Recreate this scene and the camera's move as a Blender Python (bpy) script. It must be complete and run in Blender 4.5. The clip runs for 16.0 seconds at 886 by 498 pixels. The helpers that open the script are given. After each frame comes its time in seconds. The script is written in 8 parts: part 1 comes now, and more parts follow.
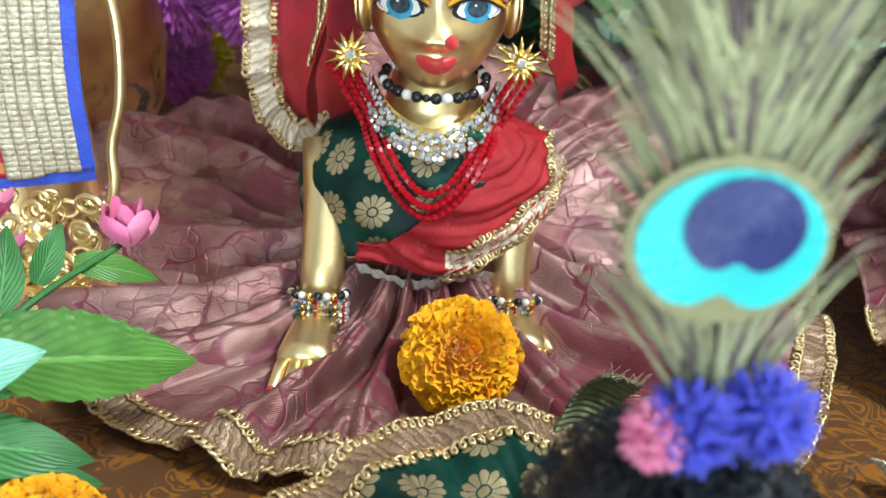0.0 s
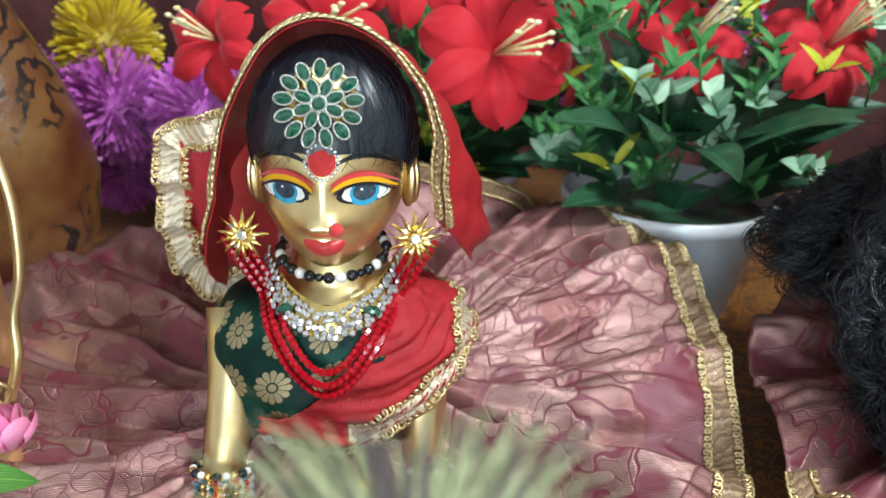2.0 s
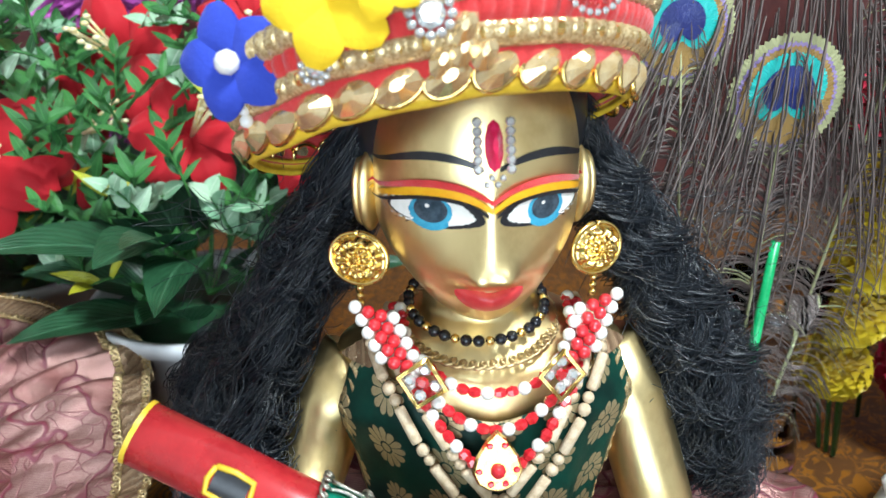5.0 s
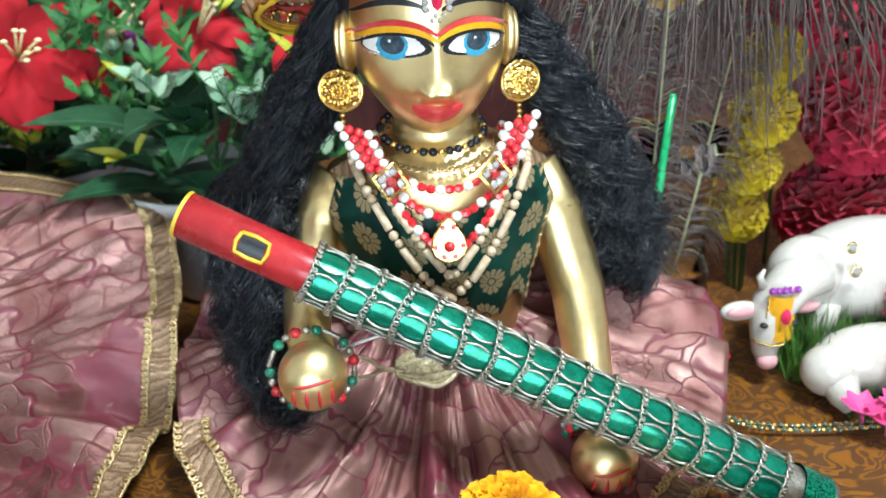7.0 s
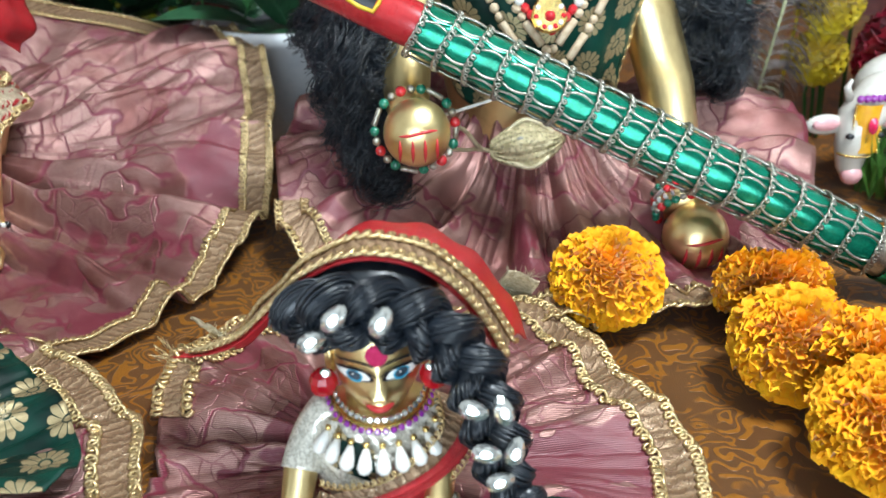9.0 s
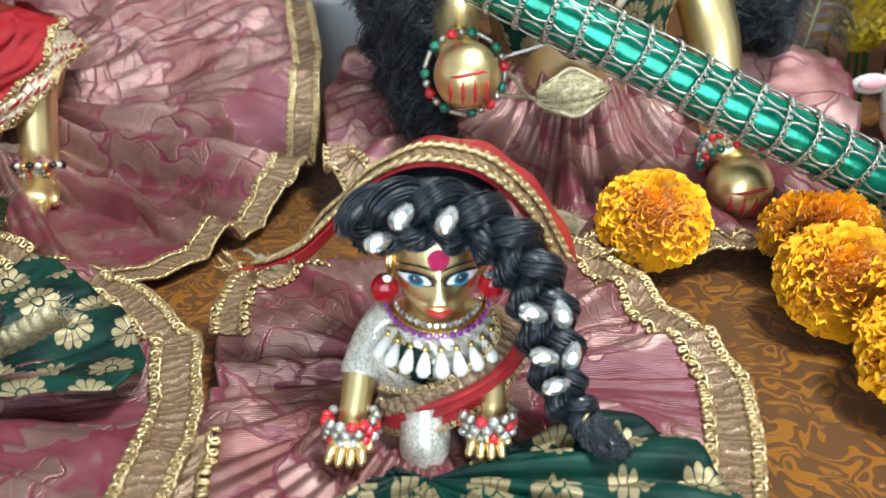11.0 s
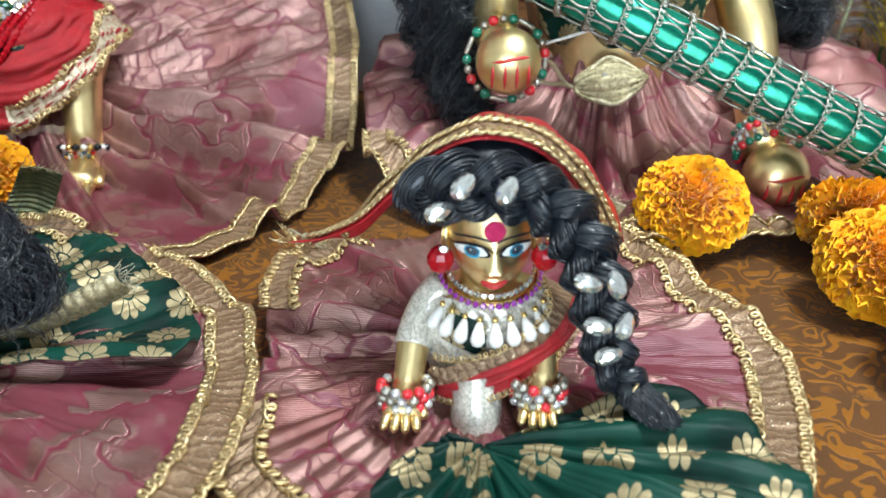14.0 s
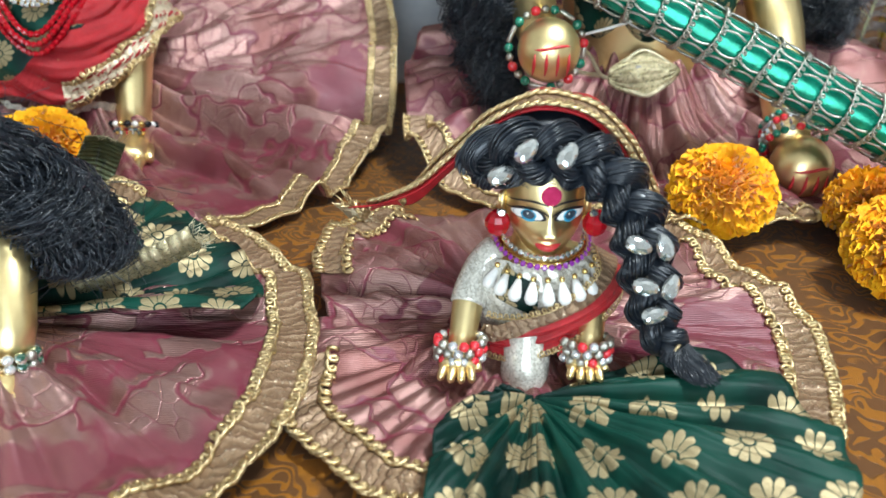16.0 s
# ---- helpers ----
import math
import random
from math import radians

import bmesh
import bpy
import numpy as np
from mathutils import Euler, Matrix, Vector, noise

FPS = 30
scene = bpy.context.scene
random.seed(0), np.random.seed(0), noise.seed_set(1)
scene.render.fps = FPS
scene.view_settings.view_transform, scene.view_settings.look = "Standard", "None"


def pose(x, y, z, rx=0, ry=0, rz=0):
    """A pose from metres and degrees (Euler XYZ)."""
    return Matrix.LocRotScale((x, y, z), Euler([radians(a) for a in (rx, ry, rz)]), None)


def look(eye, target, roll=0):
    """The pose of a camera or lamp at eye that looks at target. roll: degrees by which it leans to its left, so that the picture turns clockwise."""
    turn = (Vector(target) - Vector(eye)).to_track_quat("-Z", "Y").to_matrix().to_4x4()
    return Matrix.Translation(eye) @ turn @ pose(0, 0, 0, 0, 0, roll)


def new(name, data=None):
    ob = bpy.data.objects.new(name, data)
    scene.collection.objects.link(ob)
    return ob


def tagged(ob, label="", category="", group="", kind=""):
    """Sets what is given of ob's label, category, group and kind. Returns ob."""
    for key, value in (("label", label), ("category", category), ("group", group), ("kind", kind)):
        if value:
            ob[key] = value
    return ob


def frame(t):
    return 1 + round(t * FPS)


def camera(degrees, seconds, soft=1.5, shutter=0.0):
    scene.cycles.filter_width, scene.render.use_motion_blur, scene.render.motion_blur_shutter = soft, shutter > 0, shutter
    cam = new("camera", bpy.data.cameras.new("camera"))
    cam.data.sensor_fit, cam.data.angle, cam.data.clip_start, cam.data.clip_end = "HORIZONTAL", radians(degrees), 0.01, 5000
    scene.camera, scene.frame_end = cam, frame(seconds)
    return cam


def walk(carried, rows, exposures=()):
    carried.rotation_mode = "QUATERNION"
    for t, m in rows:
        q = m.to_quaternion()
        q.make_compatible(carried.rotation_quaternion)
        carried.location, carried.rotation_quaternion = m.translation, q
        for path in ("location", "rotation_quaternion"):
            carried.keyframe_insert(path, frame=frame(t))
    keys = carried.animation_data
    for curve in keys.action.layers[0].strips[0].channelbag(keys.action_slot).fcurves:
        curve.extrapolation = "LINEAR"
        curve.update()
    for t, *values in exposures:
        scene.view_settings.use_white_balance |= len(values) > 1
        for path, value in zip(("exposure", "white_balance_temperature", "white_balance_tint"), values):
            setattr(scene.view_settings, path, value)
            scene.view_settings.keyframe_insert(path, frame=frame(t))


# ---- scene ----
cam = camera(56.9, 16.0)
cam.data.dof.use_dof = True
cam.data.dof.focus_distance = 0.34
cam.data.dof.aperture_fstop = 12.5
METRES, EYE, TILT, LEAN, TURN = 0.75, 0.211, -24.3, -3.2, 0.0
ROWS = [
    (0.0, 0.0, 0.0, 0.0, 0.0, 0.0, -0.0),
    (0.5, -0.0006, 0.011, 0.0295, 0.41, 0.62, -0.13),
    (1.0, 0.0003, 0.0116, 0.0523, 0.6, 1.56, -0.07),
    (1.5, 0.0159, 0.0093, 0.0765, 0.61, 2.14, 0.64),
    (2.0, 0.0697, 0.0105, 0.0869, 0.82, 2.19, 1.46),
    (2.5, 0.149, 0.0252, 0.1027, 0.23, 2.2, 1.9),
    (3.0, 0.2435, 0.0476, 0.132, 0.0, 2.35, 3.3),
    (3.5, 0.3064, 0.0651, 0.1423, -1.67, 2.05, 4.35),
    (4.0, 0.3515, 0.0763, 0.156, -2.43, 1.82, 4.59),
    (4.5, 0.3907, 0.0722, 0.1645, -3.04, 2.08, 4.79),
    (5.0, 0.4366, 0.0623, 0.1613, -3.71, 1.93, 5.67),
    (7.5, 0.429, -0.0835, 0.0373, -4.69, -1.48, 7.25),
    (8.0, 0.417, -0.0782, 0.0032, -4.11, -1.66, 6.33),
    (8.5, 0.3886, -0.0943, -0.0326, -3.0, -1.37, 6.65),
    (9.0, 0.3697, -0.0886, -0.0689, -2.38, -1.82, 6.28),
    (9.5, 0.3593, -0.094, -0.0803, -1.72, -2.15, 6.45),
    (10.0, 0.3579, -0.0935, -0.088, -1.47, -2.33, 6.03),
    (12.5, 0.3332, -0.1092, -0.1122, 0.05, -2.18, 4.13),
    (13.0, 0.3308, -0.1065, -0.1137, 0.13, -2.19, 4.08),
    (13.5, 0.3323, -0.1043, -0.1089, 0.09, -2.19, 4.6),
    (14.0, 0.3305, -0.1075, -0.1113, 0.13, -2.13, 4.33),
    (14.5, 0.3309, -0.1052, -0.1073, 0.07, -2.13, 4.7),
    (15.0, 0.3296, -0.1033, -0.108, 0.06, -2.08, 4.73),
    (15.5, 0.3212, -0.1149, -0.1182, 0.32, -1.97, 3.85),
    (16.0, 0.3042, -0.133, -0.129, 0.38, -1.66, 2.75),
]
walk(cam, [(t, pose(0, 0, EYE, TILT, LEAN, TURN) @ pose(METRES * x, METRES * y, METRES * z, 90 + pitch, roll, yaw)) for t, x, y, z, yaw, pitch, roll in ROWS])

# ---- world and lamps ----
world = bpy.data.worlds.new("world")
scene.world = world
world.use_nodes = True
world.node_tree.nodes["Background"].inputs[0].default_value = (0.9, 0.95, 1.0, 1)
world.node_tree.nodes["Background"].inputs[1].default_value = 0.25
scene.view_settings.exposure = 0.0


def area_lamp(name, eye, target, size, watts, color):
    data = bpy.data.lights.new(name, "AREA")
    data.shape, data.size, data.energy, data.color = "DISK", size, watts, color
    ob = new(name, data)
    ob.matrix_world = look(eye, target)
    return ob


area_lamp("ceiling_lamp", (0.68, -0.06, 1.2), (0.2, 0.32, 0.05), 0.26, 23.0, (0.88, 1.0, 1.06))
# added soft fill that brightens the faces; the south wall has no opening
area_lamp("front_fill", (0.0, -2.1, 0.25), (0.2, 0.35, 0.12), 1.9, 60.0, (0.82, 1.0, 1.15))


# ---- mesh building ----
class M:
    """Vertices, faces and a material slot for each face."""

    def __init__(self):
        self.v, self.f, self.m, self.uv = [], [], [], []

    def add(self, verts, faces, mat=0, uvs=None):
        o = len(self.v)
        self.v.extend([tuple(p) for p in verts])
        self.f.extend([tuple(i + o for i in q) for q in faces])
        self.m.extend([mat] * len(faces))
        self.uv.extend(uvs if uvs else [(p[0], p[1]) for p in verts])
        return self

    def grid(self, fn, nu, nv, mat=0, wrap=False, uvs=None):
        vs = [fn(i / nu, j / nv) for i in range(nu + 1) for j in range(nv + (0 if wrap else 1))]
        w = nv if wrap else nv + 1
        fs = []
        for i in range(nu):
            for j in range(nv):
                k = (j + 1) % w if wrap else j + 1
                fs.append((i * w + j, i * w + k, (i + 1) * w + k, (i + 1) * w + j))
        us = [uvs(i / nu, j / nv) for i in range(nu + 1) for j in range(w)] if uvs else None
        return self.add(vs, fs, mat, us)

    def ball(self, c, r, mat=0, nu=10, nv=14, rot=None):
        if not hasattr(r, "__len__"):
            r = (r, r, r)
        rot = rot or Matrix.Identity(3)
        c = Vector(c)

        def fn(u, v):
            a, b = math.pi * u, 2 * math.pi * v
            return c + rot @ Vector((r[0] * math.sin(a) * math.cos(b), r[1] * math.sin(a) * math.sin(b), r[2] * math.cos(a)))
        return self.grid(fn, nu, nv, mat, True)

    def tube(self, path, radii, sides=8, mat=0, cap=True, flat=1.0, up=None):
        path = [Vector(p) for p in path]
        n = len(path)
        if not hasattr(radii, "__len__"):
            radii = [radii] * n
        tang = [(path[min(i + 1, n - 1)] - path[max(i - 1, 0)]).normalized() for i in range(n)]
        ref = Vector(up) if up else (Vector((0, 0, 1)) if abs(tang[0].z) < 0.9 else Vector((1, 0, 0)))
        side = tang[0].cross(ref).normalized()
        vs, us = [], []
        run = 0.0
        for i in range(n):
            if i:
                run += (path[i] - path[i - 1]).length
            side = (side - tang[i] * side.dot(tang[i])).normalized()
            oth = side.cross(tang[i])
            for k in range(sides):
                a = 2 * math.pi * k / sides
                vs.append(path[i] + side * (radii[i] * math.cos(a)) + oth * (radii[i] * flat * math.sin(a)))
                us.append((run, k / sides))
        fs = [(i * sides + k, i * sides + (k + 1) % sides, (i + 1) * sides + (k + 1) % sides, (i + 1) * sides + k) for i in range(n - 1) for k in range(sides)]
        if cap:
            fs.append(tuple(range(sides))[::-1])
            fs.append(tuple((n - 1) * sides + k for k in range(sides)))
        return self.add(vs, fs, mat, us)

    def lathe(self, c, profile, n=32, mat=0, axis=None):
        rot = Vector((0, 0, 1)).rotation_difference(Vector(axis or (0, 0, 1))).to_matrix()
        c = Vector(c)
        k = len(profile) - 1

        def fn(u, v):
            r, z = profile[round(u * k)]
            return c + rot @ Vector((r * math.cos(2 * math.pi * v), r * math.sin(2 * math.pi * v), z))
        return self.grid(fn, k, n, mat, True)

    def mesh(self, name, mats, origin=(0, 0, 0), smooth=True):
        me = bpy.data.meshes.new(name)
        o = Vector(origin)
        me.from_pydata([tuple(Vector(p) - o) for p in self.v], [], self.f)
        for m in mats if isinstance(mats, (list, tuple)) else [mats]:
            me.materials.append(m)
        me.polygons.foreach_set("material_index", self.m)
        me.polygons.foreach_set("use_smooth", [smooth] * len(self.f))
        layer = me.uv_layers.new(name="uv")
        idx = np.zeros(len(me.loops), dtype=np.int32)
        me.loops.foreach_get("vertex_index", idx)
        layer.data.foreach_set("uv", np.array(self.uv, dtype=np.float32)[idx].ravel())
        me.update()
        return me


def root_of(ob):
    p = Vector((0, 0, 0))
    while ob:
        p += ob.location
        ob = ob.parent
    return p


def thing(name, label, category, at=(0, 0, 0), m=None, mats=None, group="", kind="", smooth=True):
    ob = new(name, m.mesh(name, mats, at, smooth) if m else None)
    ob.location = at
    return tagged(ob, label, category, group, kind)


def part(name, m, mats, parent, label="", smooth=True, kind="", at=None):
    o = root_of(parent) if at is None else Vector(at)
    ob = new(name, m.mesh(name, mats, o, smooth))
    ob.parent = parent
    if at is not None:
        ob.location = o - root_of(parent)
    return tagged(ob, label, "", "", kind)


def piece(name, me, parent, matrix, label=""):
    """A part that shares the mesh me, at a world matrix."""
    ob = new(name, me)
    ob.parent = parent
    ob.matrix_basis = Matrix.Translation(-root_of(parent)) @ matrix
    return tagged(ob, label)


def curve_through(pts, n, closed=False):
    """n + 1 points of a smooth line through pts."""
    p = [Vector(q) for q in pts]
    k = len(p) if closed else len(p) - 1
    out = []
    for s in range(n + 1):
        t = s / n * k
        i = min(int(t), k - 1)
        t -= i
        if closed:
            a, b, c, d = p[i - 1], p[i % k], p[(i + 1) % k], p[(i + 2) % k]
        else:
            a, b, c, d = p[max(i - 1, 0)], p[i], p[i + 1], p[min(i + 2, k)]
        out.append(0.5 * (2 * b + (c - a) * t + (2 * a - 5 * b + 4 * c - d) * t * t + (3 * b - a - 3 * c + d) * t ** 3))
    return out


def even(path, step):
    """The same line with points at even steps."""
    out, left = [path[0].copy()], step
    for a, b in zip(path, path[1:]):
        d = (b - a).length
        pos = 0.0
        while d - pos >= left:
            pos += left
            out.append(a.lerp(b, pos / d))
            left = step
        left -= d - pos
    return out


def smooth01(x):
    x = max(0.0, min(1.0, x))
    return x * x * (3 - 2 * x)


def bump_noise(x, y, z=0.0, s=1.0):
    return noise.noise(Vector((x * s, y * s, z * s)))


def lerp_table(table, x):
    for (a, va), (b, vb) in zip(table, table[1:]):
        if x <= b:
            t = smooth01((x - a) / (b - a)) * 0.5 + 0.5 * max(0, min(1, (x - a) / (b - a)))
            return va + (vb - va) * t
    return table[-1][1]

# ---- materials ----
class Nodes:
    """A node material with a few shorthands."""

    def __init__(self, name):
        self.mat = bpy.data.materials.new(name)
        self.mat.use_nodes = True
        self.t = self.mat.node_tree
        self.b = self.t.nodes["Principled BSDF"]
        self.co = self.t.nodes.new("ShaderNodeTexCoord")

    def node(self, kind, **ins):
        n = self.t.nodes.new("ShaderNode" + kind)
        for k, v in ins.items():
            k = k.replace("_", " ")
            if hasattr(v, "is_output"):
                self.t.links.new(v, n.inputs[k])
            else:
                n.inputs[k].default_value = v
        return n

    def link(self, a, b):
        self.t.links.new(a, b)

    def math(self, op, a, b=0.0, c=0.0):
        n = self.t.nodes.new("ShaderNodeMath")
        n.operation = op
        for i, v in enumerate((a, b, c)):
            if hasattr(v, "is_output"):
                self.t.links.new(v, n.inputs[i])
            else:
                n.inputs[i].default_value = v
        return n.outputs[0]

    def mix(self, f, a, b):
        n = self.t.nodes.new("ShaderNodeMix")
        n.data_type = "RGBA"
        for i, v in ((0, f), (6, a), (7, b)):
            if hasattr(v, "is_output"):
                self.t.links.new(v, n.inputs[i])
            else:
                n.inputs[i].default_value = v if i == 0 else (*v, 1)
        return n.outputs[2]

    def noise(self, scale, detail=4, rough=0.55, vec=None, dist=0.0):
        n = self.node("TexNoise", Scale=scale, Detail=detail, Roughness=rough, Distortion=dist)
        self.link(vec or self.co.outputs["Object"], n.inputs["Vector"])
        return n.outputs["Fac"]

    def ramp(self, f, a, b):
        n = self.t.nodes.new("ShaderNodeMapRange")
        n.interpolation_type = "SMOOTHSTEP"
        self.link(f, n.inputs[0])
        n.inputs[1].default_value, n.inputs[2].default_value = a, b
        return n.outputs[0]

    def scaled(self, vec, s):
        n = self.t.nodes.new("ShaderNodeMapping")
        self.link(vec, n.inputs[0])
        n.inputs["Scale"].default_value = s
        return n.outputs[0]

    def bump(self, h, dist, strength=1.0):
        n = self.node("Bump", Height=h, Distance=dist, Strength=strength)
        self.link(n.outputs[0], self.b.inputs["Normal"])

    def done(self, color=None, rough=0.5, metal=0.0, **ins):
        for k, v in (("Base Color", color), ("Roughness", rough), ("Metallic", metal), *[(k.replace("_", " "), v) for k, v in ins.items()]):
            if v is None:
                continue
            if hasattr(v, "is_output"):
                self.link(v, self.b.inputs[k])
            elif k in ("Base Color", "Sheen Tint", "Specular Tint") and len(v) == 3:
                self.b.inputs[k].default_value = (*v, 1)
            else:
                self.b.inputs[k].default_value = v
        return self.mat


def plain(name, a, b, scale, rough=0.5, metal=0.0, bump=0.0, bscale=None, rvar=0.1, **ins):
    """Two tones mixed by noise at two scales, with a fine relief."""
    n = Nodes(name)
    f = n.math("MULTIPLY_ADD", n.noise(scale), 0.65, n.math("MULTIPLY", n.noise(scale * 7), 0.35))
    col = n.mix(n.ramp(f, 0.32, 0.68), a, b)
    if bump:
        n.bump(n.noise(bscale or scale * 4, 3), bump)
    r = n.math("ADD", rough - rvar / 2, n.math("MULTIPLY", n.noise(scale * 2.3), rvar))
    return n.done(col, r, metal, **ins)


def make_brass():
    n = Nodes("polished_brass")
    patina = n.ramp(n.noise(45, 5), 0.45, 0.72)
    fine = n.noise(400, 2)
    col = n.mix(n.math("MULTIPLY", patina, 0.7), (0.93, 0.74, 0.38), (0.66, 0.47, 0.2))
    streak = n.noise(1.0, 3, 0.6, n.scaled(n.co.outputs["Object"], (900, 900, 90)))
    n.bump(n.math("MULTIPLY_ADD", streak, 0.4, n.noise(120, 2)), 0.00025, 0.5)
    return n.done(col, n.math("MULTIPLY_ADD", patina, 0.14, n.math("MULTIPLY_ADD", fine, 0.1, 0.3)), 1.0, Coat_Weight=0.15, Coat_Roughness=0.12)


def make_pink():
    n = Nodes("pink_brocade")
    o = n.co.outputs["Object"]
    warp = n.node("TexNoise", Scale=26.0, Detail=2.0)
    n.link(o, warp.inputs["Vector"])
    off = n.node("VectorMath")
    off.operation = "MULTIPLY_ADD"
    n.link(warp.outputs["Color"], off.inputs[0])
    off.inputs[1].default_value = (0.06, 0.06, 0.06)
    n.link(o, off.inputs[2])
    # woven leaves outlined in magenta, with a feathered vein inside some of them
    flat = n.scaled(off.outputs[0], (0.8, 1.3, 0.9))
    cell = n.node("TexVoronoi", Scale=30.0)
    edge = n.node("TexVoronoi", Scale=30.0)
    edge.feature = "DISTANCE_TO_EDGE"
    fine = n.node("TexVoronoi", Scale=88.0)
    fine.feature = "DISTANCE_TO_EDGE"
    for k in (cell, edge, fine):
        n.link(flat, k.inputs["Vector"])
    xyz = n.node("SeparateXYZ")
    n.link(cell.outputs["Color"], xyz.inputs[0])
    rim = n.math("SUBTRACT", 1.0, n.ramp(edge.outputs["Distance"], 0.01, 0.04))
    rim = n.math("MULTIPLY", rim, n.ramp(n.noise(33, 2, 0.5, o), 0.3, 0.42))
    vein = n.math("SUBTRACT", 1.0, n.ramp(fine.outputs["Distance"], 0.01, 0.05))
    vein = n.math("MULTIPLY", n.math("MULTIPLY", vein, n.ramp(xyz.outputs[1], 0.45, 0.55)), 0.55)
    # bare magenta ground between the groups of leaves
    bare = n.math("MULTIPLY", n.ramp(n.noise(17, 2, 0.5, off.outputs[0]), 0.53, 0.57), n.ramp(xyz.outputs[2], 0.35, 0.45))
    marks = n.math("MAXIMUM", n.math("MAXIMUM", rim, vein), n.math("MULTIPLY", bare, 0.85))
    pick = n.math("MULTIPLY_ADD", n.noise(34, 4, 0.6, o, 0.6), 0.8, n.math("MULTIPLY_ADD", xyz.outputs[0], 0.28, -0.05))
    tone = n.ramp(pick, 0.2, 0.78)
    # threads that run across the cloth
    xo = n.node("SeparateXYZ")
    n.link(o, xo.inputs[0])
    run = n.math("ADD", xo.outputs[1], n.math("MULTIPLY_ADD", xo.outputs[2], 0.8, n.math("MULTIPLY", n.noise(30, 2), 0.004)))
    thread = n.math("MULTIPLY_ADD", n.math("SINE", n.math("MULTIPLY", run, 6500.0)), 0.5, 0.5)
    speck = n.noise(1.0, 3, 0.7, n.scaled(o, (500, 2600, 1800)))
    weave = n.math("MULTIPLY_ADD", thread, 0.5, n.math("MULTIPLY", speck, 0.65))
    ground = n.mix(tone, (0.27, 0.1, 0.083), (0.64, 0.42, 0.37))
    body = n.mix(n.math("MULTIPLY_ADD", weave, 0.85, 0.05), n.mix(tone, (0.11, 0.026, 0.027), (0.24, 0.085, 0.08)), ground)
    col = n.mix(n.math("MULTIPLY", marks, 0.94), body, n.mix(n.noise(90), (0.13, 0.011, 0.028), (0.22, 0.024, 0.05)))
    n.bump(n.math("MULTIPLY_ADD", weave, 0.5, n.math("MULTIPLY", marks, -0.8)), 0.0006, 0.8)
    shine = n.math("MULTIPLY", n.math("SUBTRACT", 1.0, marks), n.math("MULTIPLY_ADD", tone, 0.1, 0.62))
    return n.done(col, n.math("MULTIPLY_ADD", speck, 0.22, 0.24), shine, Specular_IOR_Level=0.6)


def make_green():
    n = Nodes("green_brocade")
    uv = n.co.outputs["UV"]
    vor = n.node("TexVoronoi", Scale=1.0, Randomness=0.15)
    vor.voronoi_dimensions = "2D"
    vec = n.scaled(uv, (46, 46, 1))
    n.link(vec, vor.inputs["Vector"])
    d = n.node("VectorMath")
    d.operation = "SUBTRACT"
    n.link(vec, d.inputs[0])
    n.link(vor.outputs["Position"], d.inputs[1])
    xyz = n.node("SeparateXYZ")
    n.link(d.outputs[0], xyz.inputs[0])
    ang = n.math("ARCTAN2", xyz.outputs[1], xyz.outputs[0])
    rad = n.math("SQRT", n.math("ADD", n.math("POWER", xyz.outputs[0], 2.0), n.math("POWER", xyz.outputs[1], 2.0)))
    pet = n.math("ABSOLUTE", n.math("COSINE", n.math("MULTIPLY", ang, 6.0)))
    edge = n.math("MULTIPLY_ADD", n.math("POWER", pet, 0.5), 0.12, 0.26)
    inside = n.ramp(n.math("SUBTRACT", edge, rad), 0.0, 0.025)
    gap = n.ramp(pet, 0.12, 0.3)
    heart = n.math("SUBTRACT", 1.0, n.ramp(rad, 0.075, 0.09))
    ring = n.ramp(n.math("ABSOLUTE", n.math("SUBTRACT", rad, 0.1)), 0.012, 0.022)
    gold = n.math("MULTIPLY", n.math("MULTIPLY", inside, n.math("MAXIMUM", gap, heart)), ring)
    weave = n.noise(1.0, 2, 0.6, n.scaled(n.co.outputs["Object"], (900, 6000, 900)))
    tone = n.mix(n.ramp(n.noise(30), 0.35, 0.65), (0.001, 0.013, 0.01), (0.003, 0.045, 0.03))
    gcol = n.mix(weave, (0.2, 0.15, 0.07), (0.55, 0.44, 0.26))
    n.bump(n.math("MULTIPLY_ADD", gold, 0.6, n.math("MULTIPLY", weave, 0.4)), 0.0003, 0.6)
    return n.done(n.mix(gold, tone, gcol), n.math("MULTIPLY_ADD", weave, 0.25, 0.36), n.math("MULTIPLY", gold, 0.6), Specular_IOR_Level=0.18)


def make_floor():
    n = Nodes("orange_brocade")
    o = n.co.outputs["Object"]
    curl = n.math("SINE", n.math("MULTIPLY", n.noise(58, 1.4, 0.5, o, 0.9), 46.0))
    swirl = n.ramp(curl, 0.1, 0.45)
    gate = n.ramp(n.noise(40, 2), 0.34, 0.42)
    f = n.math("MULTIPLY", swirl, gate)
    weave = n.noise(1.0, 2, 0.7, n.scaled(o, (2500, 400, 800)))
    a = n.mix(n.noise(60), (0.075, 0.027, 0.005), (0.14, 0.05, 0.007))
    b = n.mix(weave, (0.22, 0.072, 0.004), (0.44, 0.165, 0.009))
    n.bump(n.math("MULTIPLY_ADD", weave, 0.5, f), 0.0004, 0.6)
    return n.done(n.mix(f, a, b), 0.45, n.math("MULTIPLY", f, 0.3), Sheen_Weight=0.1)


